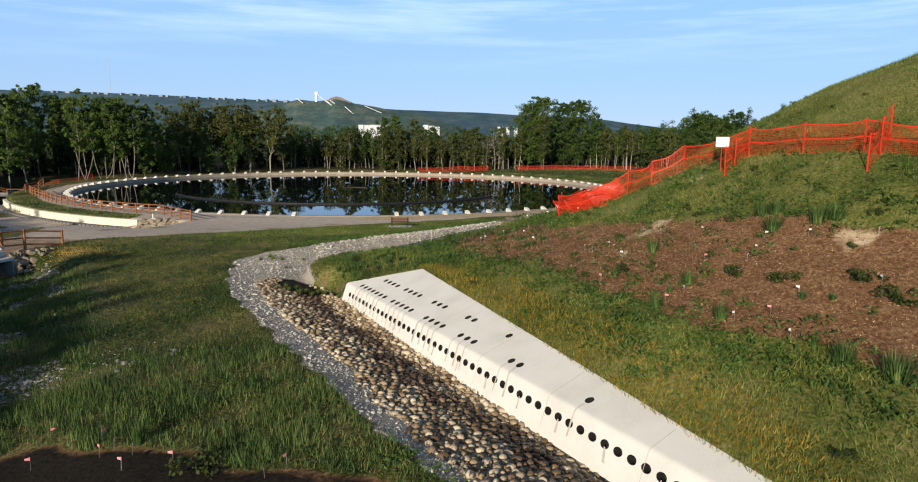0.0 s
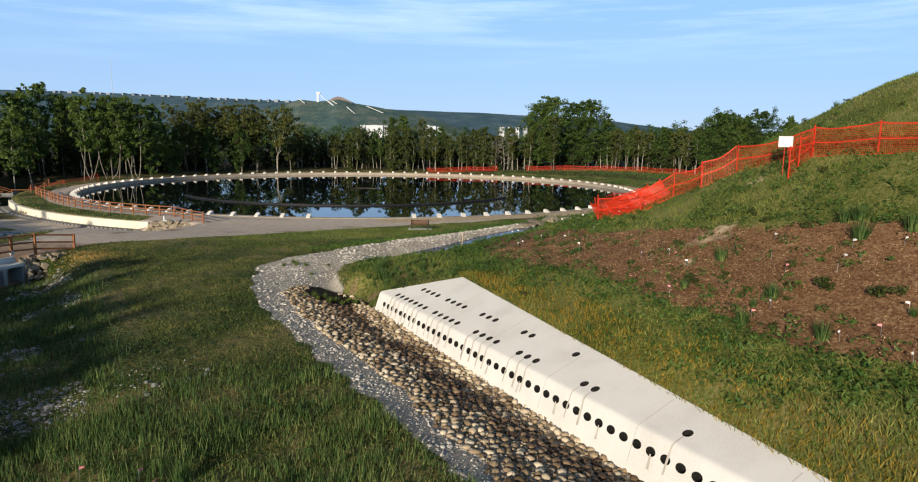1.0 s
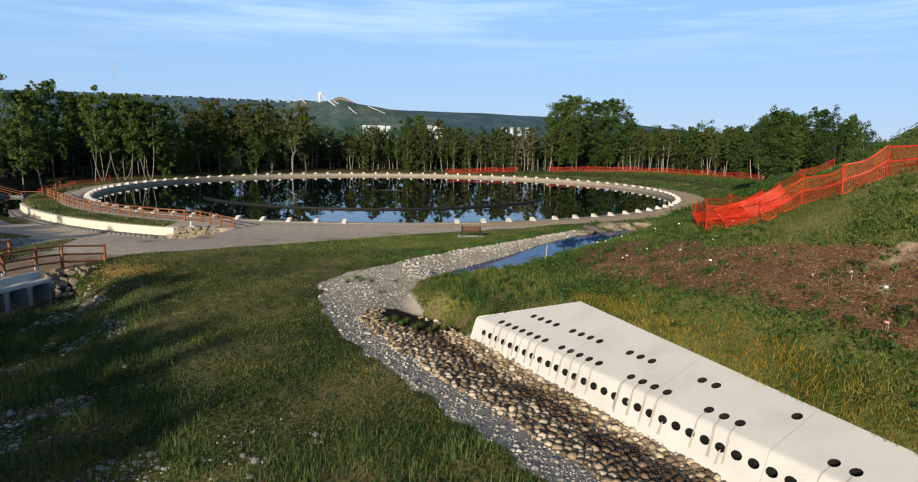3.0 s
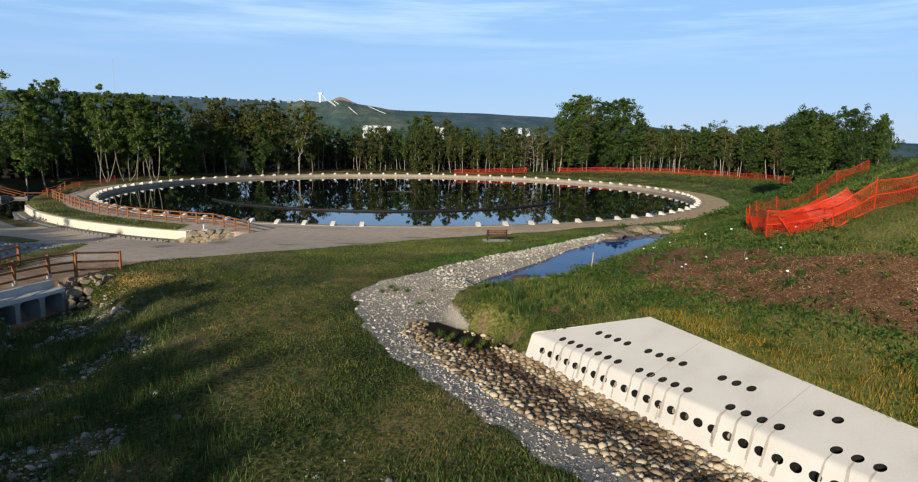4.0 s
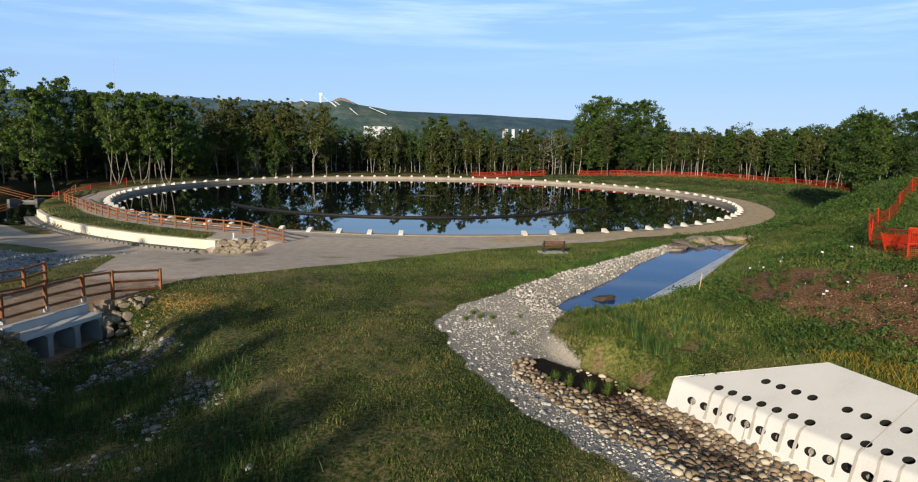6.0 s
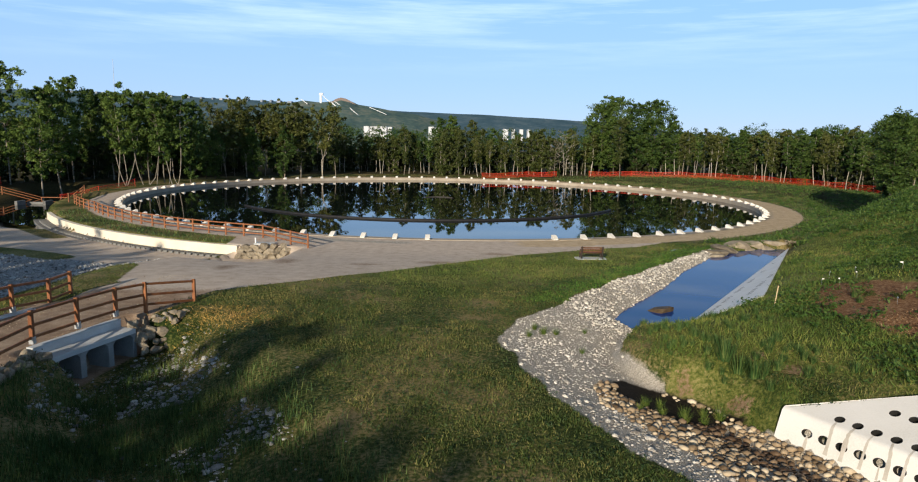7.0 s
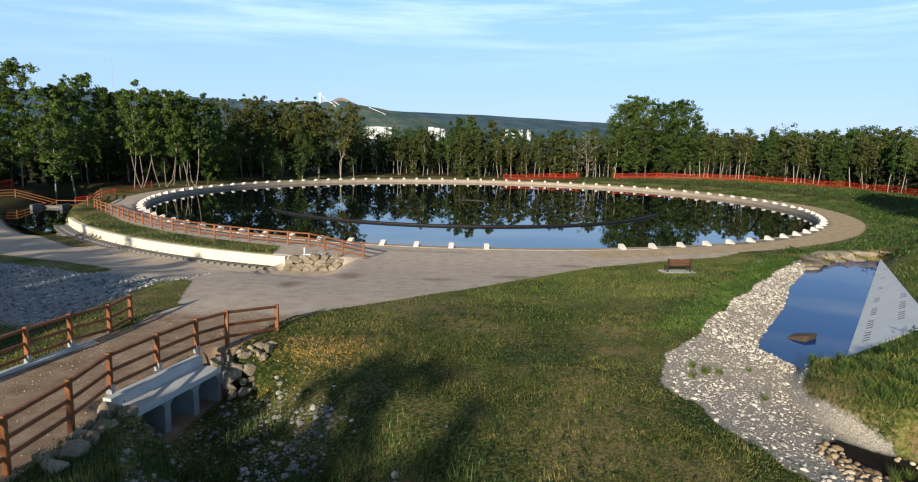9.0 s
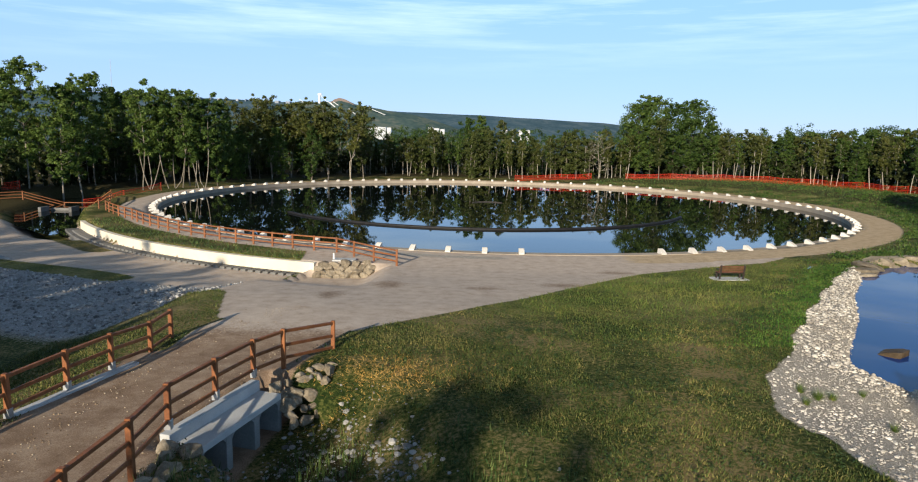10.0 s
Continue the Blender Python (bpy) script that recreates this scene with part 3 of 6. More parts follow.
    wet = ramp_of(n_fine, [(0.35, (0.008, 0.007, 0.006)), (0.65, (0.03, 0.024, 0.018))])
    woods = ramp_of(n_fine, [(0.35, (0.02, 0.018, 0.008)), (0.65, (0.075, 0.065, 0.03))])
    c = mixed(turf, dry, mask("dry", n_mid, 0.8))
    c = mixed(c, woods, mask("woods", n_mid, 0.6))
    c = mixed(c, mulch, mask("mulch", n_fine, 0.8))
    c = mixed(c, road, mask("road", n_fine, 0.7))
    c = mixed(c, sand, mask("sand", n_mid, 0.9))
    c = mixed(c, ramp_of(n_mix, [(0.34, (0.16, 0.11, 0.075)), (0.5, (0.27, 0.195, 0.14)), (0.66, (0.42, 0.34, 0.26))]), mask("brown", n_fine, 0.7))
    c = mixed(c, stones, mask("stones", n_fine, 0.7))
    c = mixed(c, gravel, mask("gravel", n_fine, 0.6))
    c = mixed(c, wet, mask("wet", n_mid, 0.8))
    links.new(c, bsdf.inputs["Base Color"])
    b = nodes.new("ShaderNodeBump")
    b.inputs["Strength"].default_value, b.inputs["Distance"].default_value = 0.6, 0.06
    links.new(n_fine, b.inputs["Height"])
    paved = nodes.new("ShaderNodeAttribute")
    paved.attribute_name = "road"
    calm = nodes.new("ShaderNodeMapRange")
    calm.inputs["To Min"].default_value, calm.inputs["To Max"].default_value = 0.6, 0.06
    links.new(paved.outputs["Fac"], calm.inputs["Value"])
    links.new(calm.outputs["Result"], b.inputs["Strength"])
    links.new(b.outputs["Normal"], bsdf.inputs["Normal"])
    return mat


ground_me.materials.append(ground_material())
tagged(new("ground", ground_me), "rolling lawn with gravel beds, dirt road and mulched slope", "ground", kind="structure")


# ---- water ----
def disc_mesh(name, cx, cy, z, r, n, mat):
    v = [(cx + r * math.cos(2 * math.pi * i / n), cy + r * math.sin(2 * math.pi * i / n), z) for i in range(n)]
    return mesh_of(name, v, [tuple(range(n))], mat)


tagged(new("water_pond", disc_mesh("water_pond", *POND, POND_WATER, POND_R - 0.2, 160, WATER)), "dark still water of the round pond mirroring trees", "water", kind="structure")
bw = [(12.8, 18.8), (13.6, 24.0), (17.6, 32.0), (23.6, 42.4), (34.0, 45.6), (34.8, 43.8), (25.6, 32.0), (18.4, 20.6), (17.6, 18.8)]
tagged(new("water_basin", mesh_of("water_basin", [(x, y, BASIN_WATER) for x, y in bw], [tuple(range(len(bw)))[::-1]], SKY_TINT_WATER)), "still water of the small stone-edged basin tinted sky blue", "water", kind="structure")
cw = [(-32.5, 56.0), (-36, 64.5), (-43, 74), (-44, 84), (-50, 92), (-56, 88), (-51, 74), (-43, 62), (-36.5, 56.5)]
tagged(new("water_channel", mesh_of("water_channel", [(x, y, -0.98) for x, y in cw], [tuple(range(len(cw)))[::-1]], WATER)), "dark water in the inlet channel beside the wall", "water", kind="structure")


def ring_band(name, mat, r0, r1, z0, z1, a0, a1, n):
    """Solid curved band about the pond's centre; angles in degrees clockwise from south."""
    v, f = [], []
    for i in range(n + 1):
        a = radians(a0 + (a1 - a0) * i / n)
        for r, z in ((r0, z0), (r0, z1), (r1, z1), (r1, z0)):
            v.append((POND[0] - r * math.sin(a), POND[1] - r * math.cos(a), z))
    for i in range(n):
        for k in range(4):
            f.append((4 * i + k, 4 * i + (k + 1) % 4, 4 * i + 4 + (k + 1) % 4, 4 * i + 4 + k))
    if abs(a1 - a0) < 359:
        f += [(0, 1, 2, 3), (4 * n + 3, 4 * n + 2, 4 * n + 1, 4 * n)]
    me = mesh_of(name, v, f, mat)
    bm = bmesh.new()
    bm.from_mesh(me)
    bmesh.ops.remove_doubles(bm, verts=bm.verts, dist=0.001)
    bmesh.ops.recalc_face_normals(bm, faces=bm.faces)
    bm.to_mesh(me)
    bm.free()
    return me


tagged(new("pond_kerb", ring_band("pond_kerb", RIM, POND_R - 0.75, POND_R + 0.1, -2.1, 0.05, 0, 360, 200)), "tan concrete kerb round the pond's edge", "kerb", kind="structure")


def at_ring(r, a, z=0.0):
    """Pose at radius r and angle a (degrees clockwise from south), x along the ring, y towards the middle."""
    t = radians(a)
    return pose(POND[0] - r * math.sin(t), POND[1] - r * math.cos(t), z, 0, 0, -a)


def rim_block():
    bm = bmesh.new()
    prof = [(-0.42, -0.03), (-0.42, 0.08), (-0.05, 0.3), (0.16, 0.42), (0.36, 0.44), (0.4, -0.03)]
    a = [bm.verts.new((-0.22, y, z)) for y, z in prof]
    b = [bm.verts.new((0.22, y, z)) for y, z in prof]
    bm.faces.new(a)
    bm.faces.new(b[::-1])
    for i in range(len(prof)):
        j = (i + 1) % len(prof)
        bm.faces.new((a[i], b[i], b[j], a[j]))
    bmesh.ops.bevel(bm, geom=bm.edges[:], offset=0.03, segments=1, affect="EDGES")
    return from_bm("rim_block", bm, BLOCK)


block_me = rim_block()
for k in range(101):
    a = 0.65 + 360.0 * k / 101
    if k in (98, 99, 100):
        continue
    ob = new("rim_block", block_me)
    ob.matrix_basis = at_ring(POND_R - 0.2, a, 0.05) @ Matrix.Diagonal((0.9, 0.9, 0.82, 1))
    tagged(ob, "white wedge-shaped cast stone block on the pond kerb", "stone block", "blocks round the pond")

# curved wall
wall = thing("retaining_wall", (0, 0, 0), "long curved cream concrete retaining wall beside the road", "wall", kind="structure")
part("wall_body", ring_band("wall_body", WALL_WHITE, 49.35, 49.75, -0.72, 0.0, 17.3, 53.6, 60), None, wall)
part("wall_end", ring_band("wall_end", WALL_WHITE, 49.35, 49.752, -1.1, 0.003, 16.85, 17.3, 2), None, wall)
# Dark band stands for shade in the gap below the wall.
part("wall_gap_shade", ring_band("wall_gap_shade", GAP_SHADE_AND_FLOAT, 49.3, 49.7, -1.3, -0.72, 17.3, 53.6, 60), None, wall, "band coloured as the shaded gap under the wall")

# floating boom
boom_v, boom_f = [], []
path = [Vector((POND[0] - 2.5 - 27.0 * math.sin(radians(a)), POND[1] - 27.0 * math.cos(radians(a)), POND_WATER + 0.05)) for a in np.linspace(-62, 54, 80)]
tube(boom_v, boom_f, path, [0.16] * len(path), 8)
tagged(new("floating_boom", mesh_of("floating_boom", boom_v, boom_f, BLACK, True)), "black floating rubber boom curving across the pond", "boom")
boom_v, boom_f = [], []
path = [Vector((4.2 + 2.2 * math.cos(a), 88.4 + 2.2 * math.sin(a), POND_WATER + 0.02)) for a in np.linspace(0.4, 2.8, 20)]
tube(boom_v, boom_f, path, [0.1] * len(path), 6)
tagged(new("float_line", mesh_of("float_line", boom_v, boom_f, GAP_SHADE_AND_FLOAT, True)), "short dark curved float line on the pond", "float line")


# ---- perforated concrete slab by the cobble bed ----
def perforated(name, mat, s_len, bands, to_world, cuts, radius=0.12, depth=0.25):
    """Slab surface in (s, w) strips; each band is (w0, w1, holes) with holes at given s, cut through as short pipes."""
    bm = bmesh.new()
    pit = bmesh.new()
    half = 0.2

    def sheet(pts):
        bm.faces.new([bm.verts.new(p) for p in pts])

    for w0, w1, holes in bands:
        at, wm = 0.0, (w0 + w1) / 2
        for h in sorted(holes):
            if h - half > at + 1e-4:
                sheet([(at, w0, 0), (h - half, w0, 0), (h - half, w1, 0), (at, w1, 0)])
            n = 16
            rad = min(radius, (w1 - w0) / 2 * 0.9)
            circ = [(h + rad * math.cos(2 * math.pi * (k + 0.5) / n), wm + rad * math.sin(2 * math.pi * (k + 0.5) / n)) for k in range(n)]
            sq = []
            for k in range(n):
                a = 2 * math.pi * (k + 0.5) / n
                c, s = math.cos(a), math.sin(a)
                m = max(abs(c) / half, abs(s) / ((w1 - w0) / 2))
                sq.append((h + c / m, wm + s / m))
            corner = {1: (h + half, w1), 5: (h - half, w1), 9: (h - half, w0), 13: (h + half, w0)}
            for k in range(n):
                j = (k + 1) % n
                p = [(*circ[k], 0), (*sq[k], 0)]
                if k in corner:
                    p.append((*corner[k], 0))
                sheet(p + [(*sq[j], 0), (*circ[j], 0)])
            if not any((h - px) * nx_ + (wm - py) * ny_ > 0 for px, py, nx_, ny_ in cuts):
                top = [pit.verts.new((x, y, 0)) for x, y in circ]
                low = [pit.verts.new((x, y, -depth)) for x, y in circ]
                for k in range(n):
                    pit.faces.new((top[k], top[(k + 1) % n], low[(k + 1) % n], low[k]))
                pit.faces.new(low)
            at = h + half
        if at < s_len:
            sheet([(at, w0, 0), (s_len, w0, 0), (s_len, w1, 0), (at, w1, 0)])
    bmesh.ops.remove_doubles(bm, verts=bm.verts, dist=0.0005)
    for px, py, nx_, ny_ in cuts:
        bmesh.ops.bisect_plane(bm, geom=bm.verts[:] + bm.edges[:] + bm.faces[:], plane_co=(px, py, 0), plane_no=(nx_, ny_, 0), clear_outer=True)
    for b in (bm, pit):
        for v in b.verts:
            v.co = to_world(v.co.x, v.co.y, v.co.z)
    # Pit sides and bottoms are near-black, their shade put into the colour.
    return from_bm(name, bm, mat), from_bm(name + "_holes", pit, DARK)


SLAB0 = Vector((16.29, 10.74, 0.99))
SU = Vector((0.487, -0.8735, 0.017))
SW = Vector((0.8735, 0.487, 0.372))
SN = SU.cross(SW).normalized()
FW = Vector((-0.215, -0.12, -0.72))
FN = FW.cross(SU).normalized()
if FN.x > 0:
    FN = -FN
slab = thing("perforated_slab", SLAB0, "long pale concrete slab with round drain holes beside cobbles", "concrete slab")
base = slab.matrix_basis.inverted()
P = 0.455


def row(start, groups):
    return [start + P * k for first, count in groups for k in range(first, first + count)]


mid_row = row(1.38, [(0, 7), (8, 5), (15, 4), (21, 3), (28, 2), (36, 1)])
top_row = row(2.23, [(0, 4), (5, 4), (11, 3), (17, 2), (23, 1)])
upper = (3.03, 2.72, 0.111, 1.0)
left_end = (0.0, 0.0, -2.72, 3.03)
top_me, pits = perforated("slab_top", CONCRETE, 29.0, [(0.10, 0.14, []), (0.14, 0.46, mid_row), (0.46, 1.0, []), (1.0, 1.32, top_row), (1.32, 2.9, [])],
                          lambda s, w, h: SLAB0 + SU * s + SW * (w + (0.008 * s if 0.12 < w < 1.4 else 0)) + SN * h - SLAB0, [upper, left_end], 0.125)
part("slab_top", top_me, None, slab)
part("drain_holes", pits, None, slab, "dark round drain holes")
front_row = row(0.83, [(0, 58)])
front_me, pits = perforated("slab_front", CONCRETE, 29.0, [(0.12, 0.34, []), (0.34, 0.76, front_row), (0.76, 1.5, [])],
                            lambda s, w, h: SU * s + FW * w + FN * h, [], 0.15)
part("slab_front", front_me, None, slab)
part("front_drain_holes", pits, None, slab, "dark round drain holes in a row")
v, f = [], []
for i, s in enumerate((0.0, 29.0)):
    for t in np.linspace(0, 1, 6):
        a, b = SW * 0.10, FW * 0.12
        v.append(SU * s + a * (1 - t) ** 2 + b * t * t)
for k in range(5):
    f.append((k, k + 1, k + 7, k + 6))
part("slab_nosing", mesh_of("slab_nosing", v, f, CONCRETE, True), None, slab)
stains = bmesh.new()
rng_st = random.Random(12)
for s in mid_row + front_row[::4]:
    if s > 26:
        continue
    w0 = 0.30 + 0.008 * s - 0.12 if s in mid_row else -1.0
    drift, wide = rng_st.uniform(-0.05, 0.12), rng_st.uniform(0.018, 0.045)
    spine = []
    if w0 > 0:
        for t in np.linspace(0, 1, 4):
            spine.append(SW * (w0 * (1 - t) + 0.10 * t) + SN * 0.004)
        for t in np.linspace(0.2, 1, 5):
            spine.append(SW * 0.10 * (1 - t) ** 2 + FW * 0.12 * t * t + (SN * (1 - t) + FN * t) * 0.005)
        spine += [FW * q + FN * 0.004 for q in (0.2, 0.3, 0.5, 0.75, 1.0)]
    else:
        spine = [FW * q + FN * 0.004 for q in (0.62, 0.72, 0.85, 1.0, 1.1)]
    base_s = s + (0.0 if w0 > 0 else 0.02)
    pts = []
    for i, p in enumerate(spine):
        t = i / (len(spine) - 1)
        ww = wide * (0.6 + 0.8 * t) * rng_st.uniform(0.75, 1.25)
        c = p + SU * (base_s + drift * t)
        pts.append((stains.verts.new(c - SU * ww), stains.verts.new(c + SU * ww)))
    for (a, b), (c, d) in zip(pts, pts[1:]):
        stains.faces.new((a, b, d, c))
part("water_stains", stains, STAIN, slab, "damp grey streaks below the drain holes")
joints = bmesh.new()
for s in (5.3, 9.0, 12.7, 16.4, 20.1, 23.8):
    spine = [SW * q + SN * 0.003 for q in (max(0.12, 2.72 - 0.111 * (s - 3.03) - 0.02), 0.8 if s < 20 else 0.4, 0.10)] + [SW * 0.10 * (1 - t) ** 2 + FW * 0.12 * t * t + (SN * (1 - t) + FN * t) * 0.004 for t in np.linspace(0.2, 1, 5)] + [FW * q + FN * 0.003 for q in (0.5, 1.2)]
    pts = [(joints.verts.new(p + SU * (s + 0.225 - 0.008)), joints.verts.new(p + SU * (s + 0.225 + 0.008))) for p in spine]
    for (a, b), (c, d) in zip(pts, pts[1:]):
        joints.faces.new((a, b, d, c))
part("panel_joints", joints, STAIN, slab, "thin joints between cast panels")
pk = SU * 3.03 + SW * 2.72
tail = SU * 27.5
down = Vector((0, 0, -1.2))
v = [SW * 0.0, pk, tail, pk + down, tail + down, down, SW * 0.10, FW * 0.12, FW * 1.5]
part("slab_sides", mesh_of("slab_sides", v, [(1, 2, 4, 3), (6, 1, 3, 5), (6, 5, 8, 7)], CONCRETE), None, slab)

# second slab, dipping into the basin
W0, WR, WF = Vector((17.5, 21.6, 0.2)), Vector((20.98, 22.05, 1.49)), Vector((33.2, 43.9, 0.25))
weir = thing("weir_slab", W0, "pale sloping concrete slab with slots at the basin's edge", "concrete slab")
d = Vector((0, 0, -0.9))
wu = (WF - W0).normalized()
wr = (WR - W0) - wu * (WR - W0).dot(wu)
v = [Vector((0, 0, 0)), WR - W0, WF - W0]
v = v + [p + d for p in v] + [wr.normalized() * -0.25 + d * 0.6, WF - W0 - wr.normalized() * 0.25 + d * 0.6]
part("slab_top", mesh_of("slab_top", v, [(0, 1, 2), (0, 3, 4, 1), (1, 4, 5, 2), (0, 2, 7, 6)], WEIR_WHITE), None, weir)
wn3 = wu.cross(wr).normalized()
if wn3.z < 0:
    wn3 = -wn3
# Flat near-black quads on the slab; slot shade is in their colour only.
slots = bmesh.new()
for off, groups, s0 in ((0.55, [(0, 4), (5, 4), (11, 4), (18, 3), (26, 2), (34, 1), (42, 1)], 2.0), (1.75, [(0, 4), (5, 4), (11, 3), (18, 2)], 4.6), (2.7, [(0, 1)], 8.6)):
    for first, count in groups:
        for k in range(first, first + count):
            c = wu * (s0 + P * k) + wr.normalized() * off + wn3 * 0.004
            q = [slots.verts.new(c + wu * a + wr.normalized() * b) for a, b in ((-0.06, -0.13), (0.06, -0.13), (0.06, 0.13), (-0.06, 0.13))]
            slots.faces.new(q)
part("slots", slots, DARK, weir, "drain slots as flat near-black patches")


# ---- culvert, road rails ----
def timber_rail(posts, name, label, group, rails=(0.22, 0.62, 1.06), high=1.14, thick=0.13, shoes=(), mat=None):
    """Post and rail fence along plan points (x, y, z of the foot)."""
    mat = mat or RAIL_WOOD
    o = Vector(posts[0])
    root = thing(name, o, label, "fence", group)
    for i, p in enumerate(posts):
        p = Vector(p) - o
        bm = bmesh.new()
        lift = 0.12 if i in shoes else -0.25
        box(bm, (thick, thick, high - lift), (p.x, p.y, p.z + (high + lift) / 2), 0.012)
        post = part("post", bm, mat, root)
        if i in shoes:
            bm = bmesh.new()
            box(bm, (thick + 0.03, thick + 0.03, 0.24), (p.x, p.y, p.z + 0.12), 0.006)
            part("post_shoe", bm, STEEL, post, "galvanised steel post shoe")
    for a, b in zip(posts, posts[1:]):
        a, b = Vector(a) - o, Vector(b) - o
        for h in rails:
            bm = bmesh.new()
            top = h == rails[-1]
            bar_between(bm, a + Vector((0, 0, h)), b + Vector((0, 0, h)), 0.11 if top else 0.06, 0.09 if top else 0.10, 0.01)
            part("rail", bm, mat, root)
    return root


timber_rail([(-6.95, 6.4, 1.08), (-6.85, 8.4, 1.1), (-6.75, 10.4, 1.14), (-6.6, 12.4, 1.16), (-6.68, 14.31, 1.16), (-6.24, 16.1, 1.16), (-5.78, 17.8, 1.14), (-5.25, 19.05, 1.08), (-4.1, 21.0, 0.8)],
            "timber_fence", "rust-brown timber post and rail fence beside the road", "road fences", shoes=(4, 5, 6))
timber_rail([(-11.9, 11.0, 0.9), (-11.5, 13.2, 0.9), (-11.0, 15.1, 1.0), (-10.65, 16.95, 1.0), (-10.3, 18.6, 0.98), (-9.98, 20.4, 0.84), (-9.95, 21.85, 0.86)],
            "timber_fence", "rust-brown timber post and rail fence beside bluish stones", "road fences", shoes=(2, 3, 4))

culvert = thing("box_culvert", (-5.5, 16.2, 0), "grey precast concrete culvert with three square openings under the road", "culvert")
cu = Vector((-4.93, 17.56, 0)) - Vector((-5.93, 14.07, 0))
cl = cu.length
cm = Matrix.Translation((-5.93, 14.07, 0)) @ cu.to_track_quat("X", "Z").to_matrix().to_4x4()
cm = Matrix.Translation((5.5, -16.2, 0)) @ cm


w3, top3, low3, deep3, t3 = cl / 3, 0.75, -0.62, 5.2, 0.16
bm = bmesh.new()
box(bm, (cl, 0.74, 0.17), (cl / 2, 0.37, top3 - 0.085), 0.01)
part("roof_slab", bm, GREY_CONCRETE, culvert, place=cm)
# Buried roof, floor and walls are coloured darker to stand for shade.
bm = bmesh.new()
box(bm, (cl, deep3 - 0.75, 0.16), (cl / 2, 0.75 + (deep3 - 0.75) / 2, top3 - 0.1))
part("buried_roof", bm, WEATHERED_SHADED, culvert, place=cm)
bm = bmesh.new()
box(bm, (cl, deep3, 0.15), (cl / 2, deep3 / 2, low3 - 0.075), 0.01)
part("floor_slab", bm, WEATHERED_SHADED, culvert, place=cm)
for i in range(4):
    x = min(max(i * w3, t3 / 2), cl - t3 / 2)
    bm = bmesh.new()
    wide = t3 if i in (0, 3) else t3 * 1.5
    box(bm, (wide, deep3, top3 - low3 - 0.17), (x, deep3 / 2 + 0.004, (top3 - 0.17 + low3) / 2), 0.01)
    for sx in (-1, 1):
        if (i, sx) in ((0, -1), (3, 1)):
            continue
        cx, zt = x + sx * wide / 2, top3 - 0.172
        vs = [[bm.verts.new((cx + a * sx, yy, zt - b)) for a, b in ((0, 0), (0.16, 0), (0.1, 0.03), (0.03, 0.1), (0, 0.16))] for yy in (0.01, deep3)]
        for k in range(5):
            bm.faces.new((vs[0][k], vs[0][(k + 1) % 5], vs[1][(k + 1) % 5], vs[1][k]))
        bm.faces.new(vs[0])
    part("wall", bm, WEATHERED_SHADED, culvert, place=cm)
# Unseen panel, added to stop light entering the far ends; near-black as shade.
bm = bmesh.new()
box(bm, (cl, 0.14, top3 - low3 + 0.2), (cl / 2, deep3 + 0.08, (top3 + low3) / 2 - 0.1))
part("light_block", bm, GAP_SHADE_AND_FLOAT, culvert, "added dark panel closing the passages to light", place=cm)
bm = bmesh.new()
box(bm, (cl + 0.1, 0.28, 0.55), (cl / 2, 0.862, 0.765), 0.012)
part("parapet_curb", bm, GREY_CONCRETE, culvert, "grey concrete curb along the road edge", place=cm)
bm = bmesh.new()
box(bm, (cl + 0.5, 0.26, 0.55), (cl / 2, 5.25, 0.74), 0.012)
part("far_curb", bm, GREY_CONCRETE, culvert, "grey concrete curb along the far road edge", place=cm)

# pond-side fence on the wall terrace
pts = []
for a in np.linspace(10.6, 63.5, 24):
    r = 46.0 + 3.0 * max(0, (16.5 - a) / 6.0) if a < 16.5 else 45.6 + 1.5 * max(0, (a - 52) / 11)
    m = at_ring(r, a)
    pts.append((m.translation.x, m.translation.y, land1(m.translation.x, m.translation.y)))
timber_rail(pts, "timber_fence", "rust-brown timber fence between wall and pond", "pond fences", rails=(0.3, 0.66, 1.0), high=1.08)
pts = [(x, y, land1(x, y)) for x, y in ((-38.5, 69.0), (-40.5, 75.0), (-43.0, 80.0), (-46.0, 81.5), (-49.5, 81.0), (-53.0, 78.5), (-56.5, 75.5))]
timber_rail(pts, "timber_fence", "rust-brown timber fence by the inlet channel", "pond fences", rails=(0.3, 0.66, 1.0), high=1.08)


